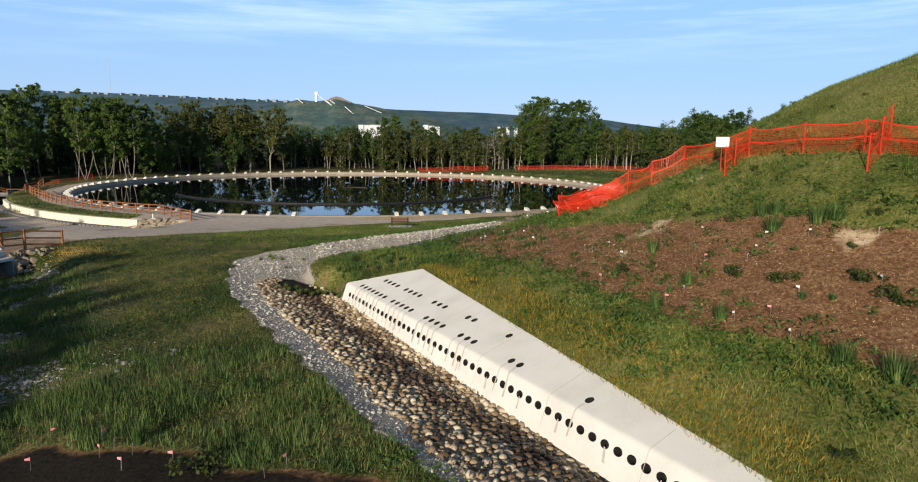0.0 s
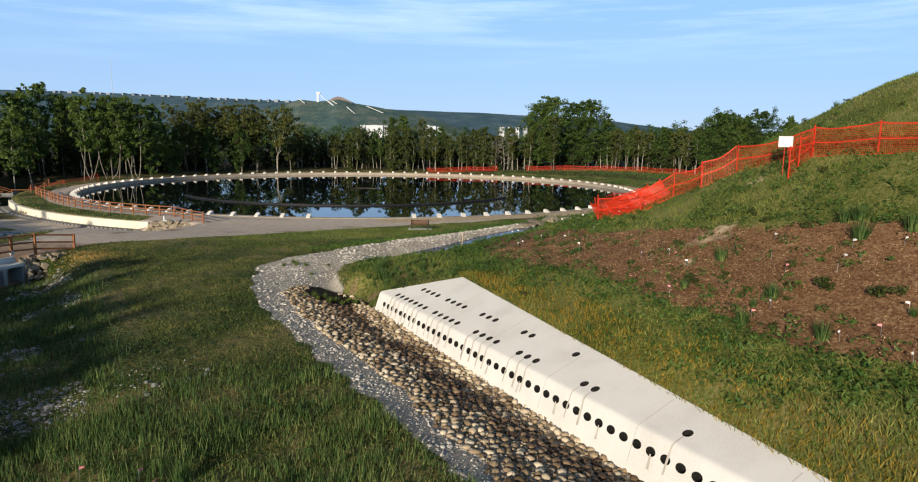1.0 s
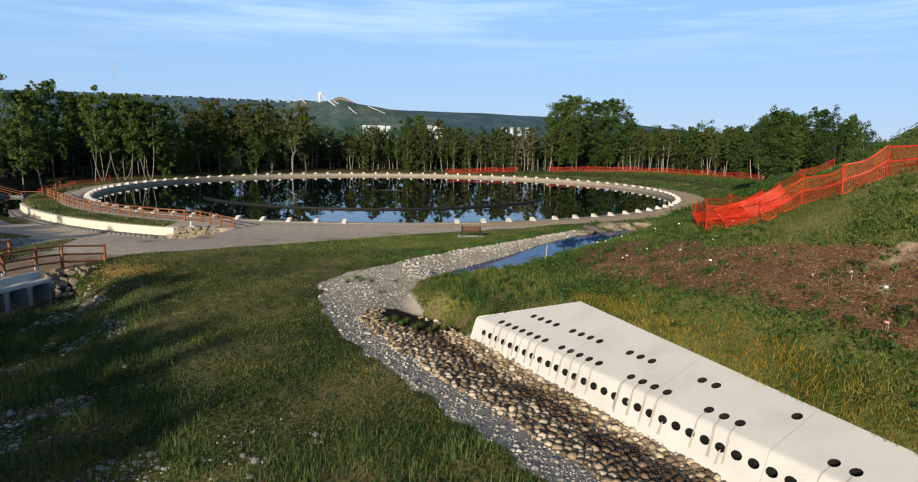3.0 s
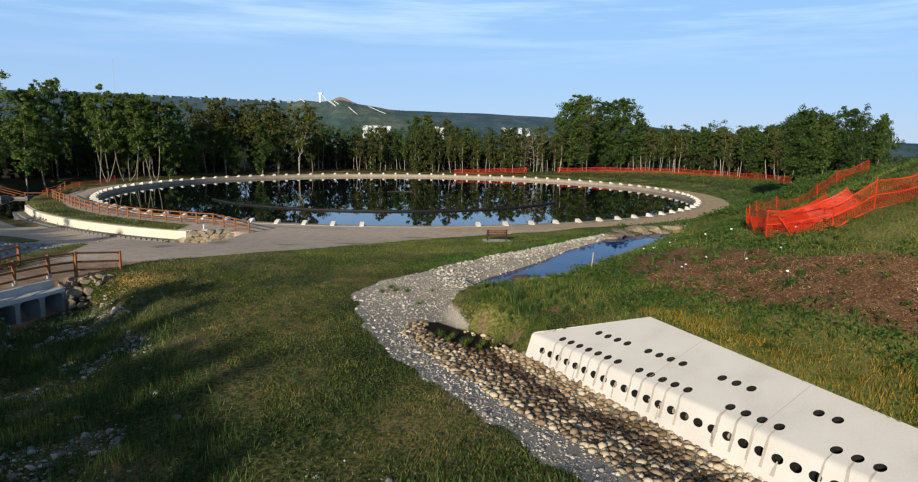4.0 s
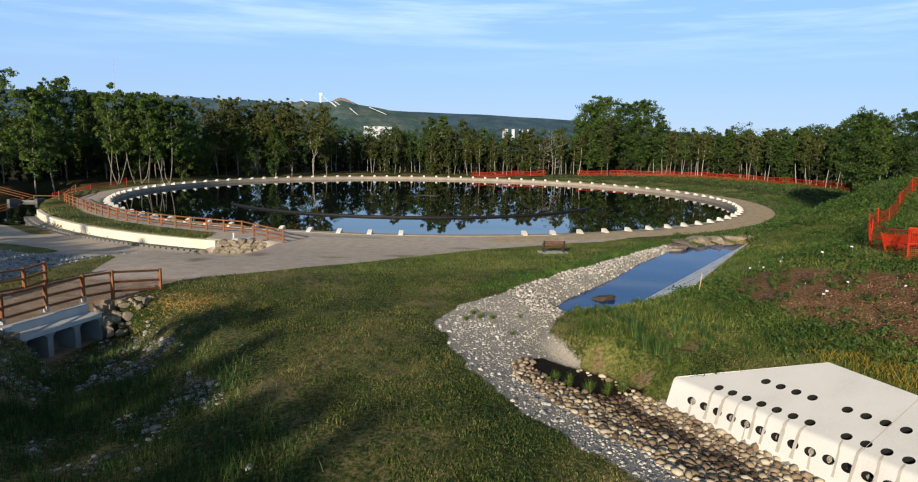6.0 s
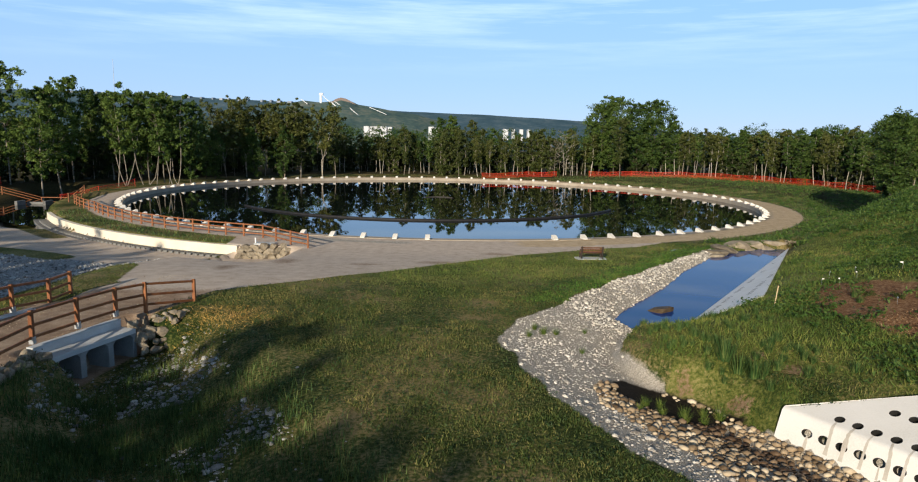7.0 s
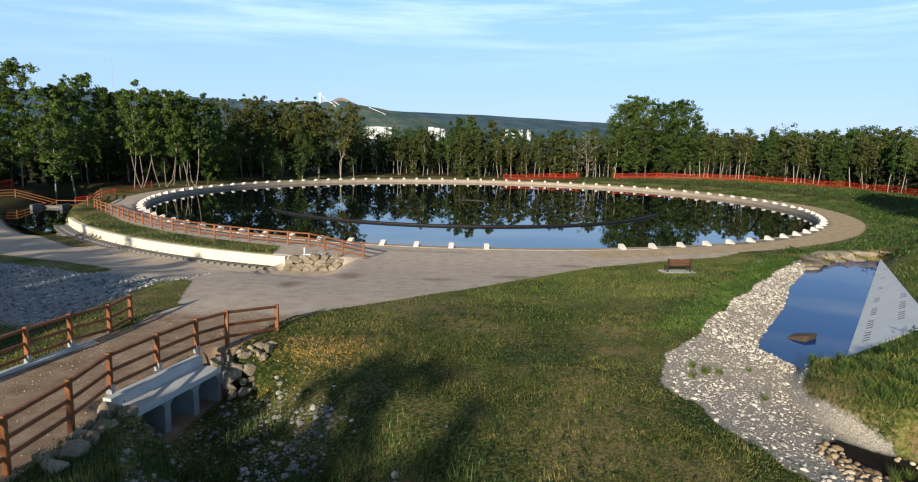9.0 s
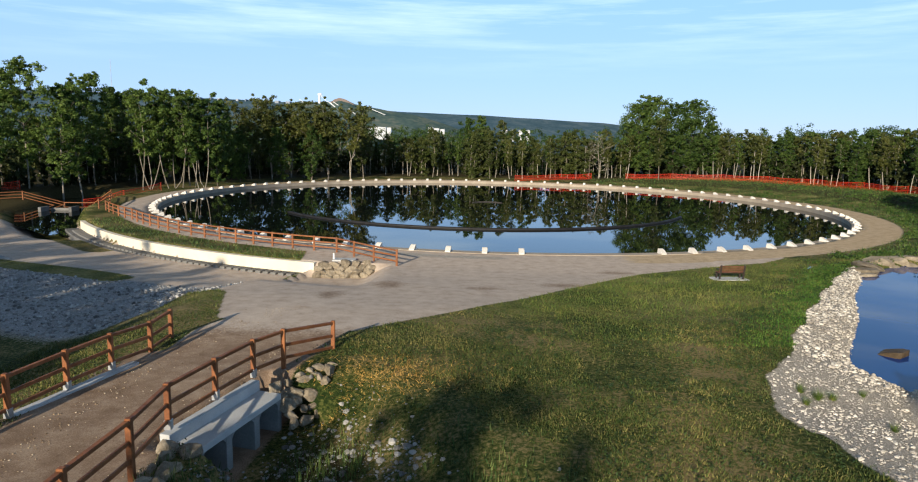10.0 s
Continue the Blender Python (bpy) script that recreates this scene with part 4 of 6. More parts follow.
# ---- bench ----
def park_bench(x, y, z, turn):
    root = thing("park_bench", pose(x, y, z, 0, 0, turn), "brown slatted park bench facing the pond", "bench")
    bm = bmesh.new()
    box(bm, (2.1, 0.95, 0.08), (0, 0, 0.02), 0.01)
    part("base_pad", bm, GREY_CONCRETE, root, "small concrete pad")
    for sx in (-0.72, 0.72):
        bm = bmesh.new()
        box(bm, (0.09, 0.5, 0.07), (sx, 0.0, 0.40), 0.01)
        box(bm, (0.09, 0.08, 0.40), (sx, 0.2, 0.2), 0.01)
        box(bm, (0.09, 0.09, 0.92), (sx, -0.27, 0.47), 0.012, Euler((radians(8), 0, 0)).to_matrix())
        box(bm, (0.09, 0.5, 0.06), (sx, 0.0, 0.62), 0.01)
        part("end_frame", bm, IRON, root, "dark bronze metal end frame")
    for k in range(4):
        bm = bmesh.new()
        box(bm, (1.62, 0.10, 0.04), (0, -0.17 + 0.125 * k, 0.455), 0.008)
        part("seat_slat", bm, BENCH_WOOD, root)
    for k in range(3):
        bm = bmesh.new()
        box(bm, (1.62, 0.035, 0.10), (0, -0.255 - 0.018 * k, 0.56 + 0.135 * k), 0.008, Euler((radians(8), 0, 0)).to_matrix())
        part("back_slat", bm, BENCH_WOOD, root)
    return root


park_bench(16.45, 37.9, land1(16.45, 37.9), 4)


# ---- orange fences ----
def mesh_panel(bm, a, b, h, cell=0.14, bar=0.05, lean=(0, 0, 0)):
    """Woven strip net between two feet a and b, h high, with open cells."""
    a, b = Vector(a), Vector(b)
    up = Vector((lean[0], lean[1], h + lean[2]))
    d = b - a
    n = max(2, int(d.length / cell))
    m = max(2, int(h / cell))
    nrm = d.cross(up).normalized() * 0.006

    def quad(p, q, r, s):
        bm.faces.new([bm.verts.new(v) for v in (p, q, r, s)])

    def spot(i, j):
        t, u = i / n, j / m
        sag = -0.16 * math.sin(math.pi * t) * u - 0.03 * math.sin(7 * t + a.x) * u
        return a + d * t + up * u + Vector((0, 0, sag)) + nrm * math.sin(t * 9 + u * 4) * 6

    w = bar / 2
    for i in range(n + 1):
        e = d.normalized() * w
        for j in range(m):
            quad(spot(i, j) - e, spot(i, j) + e, spot(i, j + 1) + e, spot(i, j + 1) - e)
    for j in range(m + 1):
        e = up.normalized() * (0.028 if j in (0, m, m // 2) else w)
        for i in range(n):
            quad(spot(i, j) - e + nrm, spot(i + 1, j) - e + nrm, spot(i + 1, j) + e + nrm, spot(i, j + 1 - 1) + e + nrm)


def net_fence(feet, h, label, group, cell=0.075, bar=0.0095, post_mat=None, leans=None):
    o = Vector(feet[0])
    root = thing("safety_fence", o, label, "fence", group)
    for i, p in enumerate(feet):
        p = Vector(p) - o
        ln = Vector(leans[i]) if leans else Vector((0, 0, 0))
        v, f = [], []
        tube(v, f, [p + Vector((0, 0, -0.15)), p + ln + Vector((0, 0, h + 0.08))], [0.028, 0.024], 5)
        part("post", mesh_of("post", v, f, post_mat or ORANGE), None, root)
    for i, (p, q) in enumerate(zip(feet, feet[1:])):
        bm = bmesh.new()
        ln = leans[i] if leans else (0.08 * math.sin(3.1 * p[0]), 0.08 * math.sin(2.3 * p[1]), 0.04 * math.sin(5 * p[0]))
        mesh_panel(bm, Vector(p) - o, Vector(q) - o, h, cell, bar, ln)
        part("net", bm, ORANGE, root, "orange plastic net")
    return root


def on_land(pts, lift=0.0):
    return [(x, y, land1(x, y) + lift) for x, y in pts]


net_fence(on_land([(28.5, 21.2), (27.8, 17.7), (29.6, 15.6), (31.3, 15.6), (32.1, 13.9), (33.6, 13.4), (35.4, 9.9), (36.5, 7.2), (37.6, 4.8), (38.9, 2.2), (40.5, -1.0)]), 1.25, "sagging orange plastic safety fence along the grassy hillside", "orange fences")
net_fence(on_land([(33.95, 9.0), (34.6, 9.5), (35.4, 9.95)]), 1.3, "short orange plastic fence return on the hillside", "orange fences")
net_fence(on_land([(37.0, 3.5), (37.8, 4.1), (38.5, 4.7)]), 1.35, "short orange plastic fence return on the hillside", "orange fences")
net_fence(on_land([(28.5, 21.2), (30.4, 24.3), (33.6, 28.6), (37.5, 33.5), (41.8, 39.0), (46.2, 44.2), (52.0, 49.2)]), 1.2, "leaning orange plastic fence over the grassy slope", "orange fences", bar=0.013, leans=[(-0.25, -0.2, -0.1)] * 7)
net_fence(on_land([(28.2, 19.6), (29.6, 18.4), (31.2, 18.6)]), 1.15, "collapsed orange plastic fence on the slope", "orange fences", bar=0.03, leans=[(-0.55, -0.35, -0.35)] * 3)
net_fence(on_land([(28.6, 16.8), (30.0, 17.6), (31.6, 17.0)]), 1.1, "collapsed orange plastic fence on the slope", "orange fences", bar=0.03, leans=[(-0.6, 0.25, -0.4)] * 3)
ringpts = [(12, 136), (22, 139.5), (29, 140.5)]
net_fence(on_land(ringpts), 1.1, "low orange safety fence before the far trees", "orange fences", 0.2, 0.022)
net_fence(on_land([(36, 138.5), (45, 137), (54, 132.5), (61, 127), (66, 119.5), (70, 111), (72, 103), (72, 92), (70, 80)]), 1.2, "low orange safety fence before the far trees", "orange fences", 0.2, 0.022)
net_fence(on_land([(-43.0, 93.5), (-45.3, 87.5), (-48.5, 83.5)]), 1.15, "orange safety fence before white-stemmed trees", "orange fences", 0.2, 0.022)
net_fence(on_land([(-57, 84.0), (-60, 80.5), (-64, 76)]), 1.15, "orange safety fence at the wood's edge", "orange fences", 0.2, 0.022)

sign = thing("notice_board", (34.0, 9.6, land1(34.0, 9.6)), "blank white notice board on an orange fence", "sign")
bm = bmesh.new()
box(bm, (0.62, 0.02, 0.46), (0, -0.03, 8.2 - land1(34.0, 9.6)), 0.004)
part("board", bm, WHITE, sign)
v, f = [], []
tube(v, f, [Vector((0, 0.02, -0.2)), Vector((0, 0.02, 8.4 - land1(34.0, 9.6)))], [0.016, 0.016], 6)
part("post", mesh_of("post", v, f, ORANGE), None, sign)


# ---- trees ----
def leaf_cloud(rng, clumps, per, size, out):
    """Adds to out the corners of small leaf sprays filling round clumps, most of them facing outwards."""
    c = np.repeat(np.array([k[0] for k in clumps], float), per, 0)
    r = np.repeat(np.array([k[1] for k in clumps], float), per)[:, None]
    n = len(c)
    o = rng.normal(0, 1, (n, 3))
    o /= np.linalg.norm(o, axis=1)[:, None]
    p = o * rng.uniform(0.15, 1, (n, 1)) ** 0.5 * r * np.array([1, 1, 0.72]) + c
    f = o + rng.normal(0, 0.55, (n, 3)) + np.array([0, 0, 0.25])
    a = np.cross(f, rng.normal(0, 1, (n, 3)))
    a /= np.linalg.norm(a, axis=1)[:, None]
    b = np.cross(f, a)
    b /= np.linalg.norm(b, axis=1)[:, None]
    s = size * rng.uniform(0.55, 1.3, (n, 1))
    out.append(np.stack([p - a * s, p + b * s * 0.75, p + a * s, p - b * s * 0.75], 1))


def facets(name, corners, mat):
    """A mesh of separate flat pieces; corners is an array of n x sides x 3."""
    n, k, _ = corners.shape
    me = bpy.data.meshes.new(name)
    me.vertices.add(n * k)
    me.vertices.foreach_set("co", corners.astype(np.float32).ravel())
    me.loops.add(n * k)
    me.loops.foreach_set("vertex_index", np.arange(n * k, dtype=np.int32))
    me.polygons.add(n)
    me.polygons.foreach_set("loop_start", np.arange(0, n * k, k, dtype=np.int32))
    me.polygons.foreach_set("loop_total", np.full(n, k, np.int32))
    me.materials.append(mat)
    me.update()
    return me


def tree_meshes(seed, h, profile, limbs, twigs, per, size, bark, leaf, lean=0.03, stems=1, fork=0.0, bare=False, rise=0.9):
    """Trunk or trunks with ascending limbs; profile gives (height share, crown radius), and leaf sprays gather along the limbs' outer parts."""
    rng = np.random.RandomState(seed)
    tv, tf, lv, clumps = [], [], [], []
    pt, pr = [q[0] for q in profile], [q[1] for q in profile]
    for s in range(stems):
        way = 2 * math.pi * (s + rng.uniform(-0.2, 0.2)) / stems
        out = (0.0 if stems == 1 else rng.uniform(0.10, 0.19)) * h
        lx, ly = rng.normal(0, lean, 2) * h
        bx, by = (rng.normal(0, 0.55, 2) if stems > 1 and not fork else (0.0, 0.0))
        hh = h * (rng.uniform(0.82, 1.0) if s else 1.0)
        n = 10
        path, rad = [], []
        for i in range(n + 1):
            t = i / n
            u = max(0.0, t - fork) / (1 - fork)
            sway = 0.018 * h * math.sin(5.1 * t + seed + 2 * s * (t > fork))
            path.append(Vector((bx + lx * t + out * math.cos(way) * u ** 0.8 + sway, by + ly * t + out * math.sin(way) * u ** 0.8 + 0.6 * sway, -0.3 + (hh * 0.95 + 0.3) * t)))
            rad.append((0.0050 * h + 0.03) * (1 - 0.88 * t) * (0.72 if stems > 1 else 1.0))
        tube(tv, tf, path, rad, 6)
        lo = pt[0] * 0.92
        for k in range(limbs):
            t = lo + (0.97 - lo) * (k + rng.uniform(0, 1)) / limbs
            i = min(int(t * n), n - 1)
            p0 = path[i].lerp(path[i + 1], t * n - i)
            ang = 2.4 * k + rng.uniform(-0.6, 0.6)
            ln = float(np.interp(t, pt, pr)) * rng.uniform(0.55, 1.12)
            d1 = Vector((math.cos(ang), math.sin(ang), rise * rng.uniform(0.25, 0.9)))
            p1 = p0 + d1 * ln * 0.5
            p2 = p1 + (d1 + Vector((0, 0, rng.uniform(-0.1, 0.6)))) * ln * 0.5
            tube(tv, tf, [p0, p1, p2], [rad[i] * 0.42, rad[i] * 0.24, 0.012], 4)
            if bare:
                for j in range(5):
                    d2 = d1 + Vector(rng.normal(0, 0.6, 3))
                    tube(tv, tf, [p1, p1 + d2 * ln * 0.5], [0.025, 0.008], 3)
                if k % 5:
                    continue
            for j in range(twigs):
                w = rng.uniform(0.3, 1.08)
                q = p0.lerp(p1, w * 2) if w < 0.5 else p1.lerp(p2, w * 2 - 1)
                q = q + Vector(rng.normal(0, 0.16 * ln + 0.1, 3))
                clumps.append((tuple(q), min(0.95, max(0.32, ln * rng.uniform(0.16, 0.34)))))
    leaf_cloud(rng, clumps, per, size, lv)
    return mesh_of("trunk", tv, tf, bark, True), facets("crown", np.concatenate(lv)[:, :3], leaf)


KINDS = {
    "aspen": (12.0, [tree_meshes(11 + i, 12.0, [(0.24, 0.7), (0.5, 1.7), (0.8, 1.5), (1, 0.4)], 26, 4, 30, 0.205, BARK, LEAF) for i in range(4)]),
    "slim": (12.0, [tree_meshes(15 + i, 12.0, [(0.42, 0.7), (0.62, 1.6), (0.85, 1.4), (1, 0.4)], 24, 4, 30, 0.205, PALE_BARK, LEAF_DARK if i % 2 else LEAF_OLIVE) for i in range(4)]),
    "tall": (17.0, [tree_meshes(21 + i, 17.0, [(0.24, 1.0), (0.42, 2.5), (0.65, 2.8), (0.86, 1.9), (1, 0.5)], 46, 5, 36, 0.215, BARK, LEAF_LIT) for i in range(3)]),
    "clump": (15.5, [tree_meshes(31 + i, 15.5, [(0.38, 0.9), (0.55, 2.0), (0.78, 2.2), (1, 0.6)], 17, 5, 32, 0.215, BARK, LEAF_LIT, stems=4) for i in range(2)]),
    "poplar": (15.0, [tree_meshes(51 + i, 15.0, [(0.08, 1.5), (0.35, 2.7), (0.7, 2.3), (1, 0.5)], 44, 5, 30, 0.24, DARK_BARK, LEAF_DARK) for i in range(3)]),
    "broad": (15.5, [tree_meshes(71 + i, 15.5, [(0.46, 1.0), (0.62, 2.3), (0.86, 2.5), (1, 1.0)], 18, 5, 34, 0.21, BARK, LEAF_OLIVE, stems=3, fork=0.3) for i in range(3)]),
    "big": (17.0, [tree_meshes(81 + i, 17.0, [(0.12, 2.2), (0.35, 4.0), (0.6, 4.5), (0.82, 3.5), (1, 1.0)], 62, 6, 34, 0.235, DARK_BARK, LEAF_DARK) for i in range(2)]),
    "shelter": (15.0, [tree_meshes(111 + i, 15.0, [(0.16, 1.2), (0.4, 2.4), (0.75, 2.5), (0.92, 1.9), (1, 0.9)], 32, 5, 14, 0.36, DARK_BARK, LEAF_DARK) for i in range(3)]),
    "sapling": (7.5, [tree_meshes(91 + i, 7.5, [(0.06, 0.8), (0.4, 1.6), (0.75, 1.2), (1, 0.3)], 20, 4, 28, 0.205, BARK, LEAF) for i in range(3)]),
    "snag": (10.0, [tree_meshes(101, 10.0, [(0.2, 1.2), (0.6, 2.2), (1, 0.6)], 26, 4, 5, 0.15, BARK, LEAF, bare=True)]),
}
LABELS = {"slim": "slim aspen with bare white stem and high crown", "aspen": "slim aspen tree with pale trunk and sparse green crown", "clump": "multi-stemmed poplar with pale leaning trunks and dark foliage",
          "tall": "tall aspen with pale trunk and light green crown", "big": "large rounded cottonwood with dense green crown",
          "poplar": "tall dark green poplar with dense crown", "broad": "broad poplar with pale forked trunk and olive crown",
          "shelter": "poplar with dark bark and loose crown", "sapling": "young bushy aspen at the edge of the wood", "snag": "bare dead tree with pale twigs"}


def plant(kind, x, y, high, group="trees round the pond"):
    """A tree of that kind, high metres tall."""
    rng = random.Random(int(x * 131 + y * 17))
    h, pool = KINDS[kind]
    tm, cmesh = pool[rng.randrange(len(pool))]
    root = thing("tree", pose(x, y, land1(x, y) - 0.05, 0, 0, rng.uniform(0, 360)), LABELS[kind], "tree", group)
    scale = high / h
    sx = scale * rng.uniform(0.95, 1.12)
    root.scale = (sx, sx, scale)
    for name, me in (("trunk", tm), ("crown", cmesh)):
        ob = new(name, me)
        ob.parent = root
    return root


def by_view(px, depth):
    """Plan place by the tangent of its bearing from the path's end and the depth north of it."""
    return px * depth, depth


# trees that stand out round the pond: (x, y, kind, height)
for x, y, kind, high in [
    (-57.2, 86, "tall", 17.8), (-60.1, 84, "tall", 16.6), (-63.5, 90, "tall", 17.5), (-54.0, 88, "tall", 17.2), (-53.4, 92, "tall", 17.8), (-53.5, 96, "tall", 17.2), (-55.3, 104, "poplar", 15.6), (-54.5, 106, "poplar", 15.0),
    (-46.0, 97, "clump", 15.8), (-43.0, 98, "clump", 16.4), (-39.9, 100, "clump", 15.0), (-38.4, 103, "poplar", 14.6), (-42.0, 102, "tall", 15.6), (-46.5, 103, "poplar", 15.2), (-50.5, 101, "aspen", 13.4), (-39.4, 112, "poplar", 10.6),
    (-37.7, 118, "broad", 15.2), (-34.9, 121, "broad", 15.7), (-32.0, 124, "broad", 14.8), (-27.6, 122, "broad", 15.2), (-24.8, 124, "broad", 15.5), (-20.7, 126, "broad", 15.2), (-30.5, 127, "poplar", 12.5), (-19.3, 130, "aspen", 13.8), (-36.0, 126, "poplar", 13.5),
    (2.1, 150, "poplar", 13.6), (5.4, 150, "poplar", 14.1), (10.2, 150, "aspen", 13.2), (30.5, 141, "snag", 10.4), (28.6, 141, "snag", 9.2),
    (38.8, 143, "big", 16.8), (42.8, 144, "big", 18.4), (49.1, 147, "big", 17.0), (52.6, 146, "big", 17.4), (56.9, 148, "poplar", 14.4), (42.0, 136, "aspen", 13.6),
]:
    plant(kind, x, y, high)
for x, y, kind, crest in [(50.8, 59.0, "big", 12.0), (53.6, 59.8, "tall", 11.6), (55.4, 58.6, "big", 12.2), (53.0, 63.0, "big", 12.0), (57.8, 57.4, "tall", 11.6), (56.5, 64.5, "poplar", 12.0), (60.0, 60.0, "poplar", 11.2), (51.9, 60.6, "tall", 10.8)]:
    plant(kind, x, y, crest - land1(x, y), "trees on the hill's shoulder")
rng = random.Random(5)
for i in range(52):
    b = -0.16 + 0.43 * (i + rng.random()) / 52
    dep = 139 + rng.uniform(0, 8) - 30 * max(0, b - 0.2) ** 1.5
    plant(rng.choice(["aspen", "slim", "sapling", "slim", "aspen"]), *by_view(b, dep), rng.uniform(7.6, 11.2))
for i in range(44):
    b = 0.37 + 0.37 * (i + rng.random()) / 44
    dep = 146 - 150 * max(0, b - 0.36) ** 1.15 + rng.uniform(0, 6)
    plant(rng.choice(["slim", "slim", "aspen", "poplar", "slim"]), *by_view(b, dep), rng.uniform(8.4, 11.0))
for i in range(18):
    b = -0.74 + 0.55 * (i + rng.random()) / 18
    dep = 101 + 30 * (b + 0.74) + rng.uniform(0, 8)
    plant(rng.choice(["sapling", "aspen", "poplar"]), *by_view(b, dep), rng.uniform(7.5, 11.5))


def woods(name, count, seed, place, hmin, hmax, label, foot=0.03, leaf=None):
    rng = np.random.RandomState(seed)
    v, tv, tf = [], [], []
    for i in range(count):
        x, y = place(rng)
        z, h = land1(x, y), rng.uniform(hmin, hmax)
        w = h * rng.uniform(0.18, 0.28)
        tube(tv, tf, [Vector((x, y, z - 0.3)), Vector((x + rng.normal(0, 0.3), y, z + h * 0.85))], [0.09, 0.02], 5)
        cl = []
        for k in range(24):
            t = rng.uniform(0, 1)
            r = w * math.sin(math.pi * min(1, 0.2 + 0.72 * t)) ** 0.6 * rng.uniform(0.3, 1)
            a = rng.uniform(0, 6.28)
            cl.append(((x + r * math.cos(a), y + r * math.sin(a), z + h * (foot + (1 - foot) * t)), w * rng.uniform(0.26, 0.46)))
        leaf_cloud(rng, cl, 32, 0.25, v)
    root = thing(name, (0, 0, 0), label, "woods", kind="stuff")
    part("stems", mesh_of("stems", tv, tf, BARK), None, root)
    part("foliage", facets("foliage", np.concatenate(v)[:, :3], leaf or LEAF_DARK), None, root)


def band(rng):
    b = rng.uniform(-0.8, 0.85)
    dep = 150 + rng.uniform(0, 28) - (45 * max(0, -b - 0.12) if b < 0 else 130 * max(0, b - 0.4))
    return b * dep, dep


woods("woods", 320, 3, band, 8.5, 11.5, "dense green woods behind the pond")


def thicket(rng):
    b = rng.uniform(-0.8, 0.85)
    dep = 147 + rng.uniform(0, 8) - (108 * max(0, -b - 0.1) if b < 0 else 150 * max(0, b - 0.38) ** 1.1)
    return b * dep, dep


woods("undergrowth", 300, 4, thicket, 2.8, 6.0, "dense undergrowth at the wood's edge coloured as in shade", 0.0, LEAF_SHADED)

# trees behind the path, by the tips of their shadows: (x, y, height)
for x, y, high in [(0.9, 19.6, 17), (2.2, 14.5, 18), (5.2, 10.4, 17.5), (6.8, 5.0, 17), (-3.4, 15.6, 14.5), (-1.3, 13.8, 14), (1.2, 9.0, 15), (7.4, 1.2, 15), (4.6, -1.0, 17), (8.2, -3.0, 15),
                   (-12.6, 29, 17), (-14.5, 32, 17), (-16.5, 35, 18), (-18.5, 37.5, 17), (-21, 40, 17), (-23.5, 42, 18), (-26, 45, 17), (-29, 47, 17), (-32, 50, 18), (-36, 53, 17), (-40, 56, 17),
                   (-14.5, 25, 16), (-17, 29, 16), (-20, 33, 17), (-23, 36, 16), (-27, 40, 17), (-31, 43, 17), (-12.2, 23.5, 15), (-35, 47, 17), (-19, 32, 15), (-21.5, 35, 15), (-24, 38, 15), (-28, 42, 15), (-16, 29, 15), (-13.5, 27, 14), (-15, 33.6, 13), (-18, 36.5, 13), (-13.2, 30.6, 13)]:
    far_off = (high - 1.2) * 3.42
    plant("shelter", x - 0.333 * far_off, y - 0.943 * far_off, high, "trees south of the ditch")

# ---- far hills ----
# Distance haze is mixed into these base colours as blue.
HILL_HAZE_WOODED = material("far wooded slope hazed blue", [(0.040, 0.082, 0.115), (0.062, 0.110, 0.145), (0.115, 0.160, 0.19)], 0.012, 1.0, 0.0, fine=0.06, spread=0.6, spec=0.0)
HILL_HAZE_BARE = material("far grassy slope hazed blue-grey", [(0.042, 0.080, 0.092), (0.075, 0.118, 0.112), (0.16, 0.175, 0.15)], 0.01, 1.0, 0.0, fine=0.05, spread=0.5, spec=0.0)
RIDGE = [(-0.95, 0.066), (-0.651, 0.0632), (-0.562, 0.0618), (-0.473, 0.0595), (-0.384, 0.0563), (-0.25, 0.0529), (-0.15, 0.046), (-0.079, 0.0421), (0.037, 0.0393), (0.082, 0.0372), (0.226, 0.0313), (0.258, 0.0273), (0.32, 0.02), (0.5, 0.008), (0.95, 0.0)]
SLOPE = [(-0.5, -0.01), (-0.36, 0.02), (-0.268, 0.0483), (-0.2405, 0.0555), (-0.2137, 0.0534), (-0.196, 0.0554), (-0.1823, 0.06), (-0.169, 0.0567), (-0.1556, 0.0507), (-0.124, 0.0467), (-0.097, 0.0418), (-0.07, 0.0385), (-0.03, 0.028), (0.02, 0.012), (0.06, -0.01)]


def ridge(name, dist, crest, mat, label, deep=700):
    """Far ridge: crest gives (bearing, tangent of elevation) pairs."""
    bs = np.linspace(crest[0][0], crest[-1][0], 160)
    es = np.interp(bs, [c[0] for c in crest], [c[1] for c in crest])
    es = es + 0.0006 * np.array([wave(b * 90, 0.0, 1.0, 8) for b in bs])
    v, f = [], []
    rows = 9
    for j in range(rows):
        t = j / (rows - 1)
        for b, e in zip(bs, es):
            d = dist - deep * (1 - t)
            h = (8 + e * dist + 60) * (t ** 0.8) - 60
            v.append((b * d, d, h))
    n = len(bs)
    for j in range(rows - 1):
        for i in range(n - 1):
            f.append((j * n + i, j * n + i + 1, (j + 1) * n + i + 1, (j + 1) * n + i))
    return tagged(new(name, mesh_of(name, v, f, mat, True)), label, "hill", kind="structure")


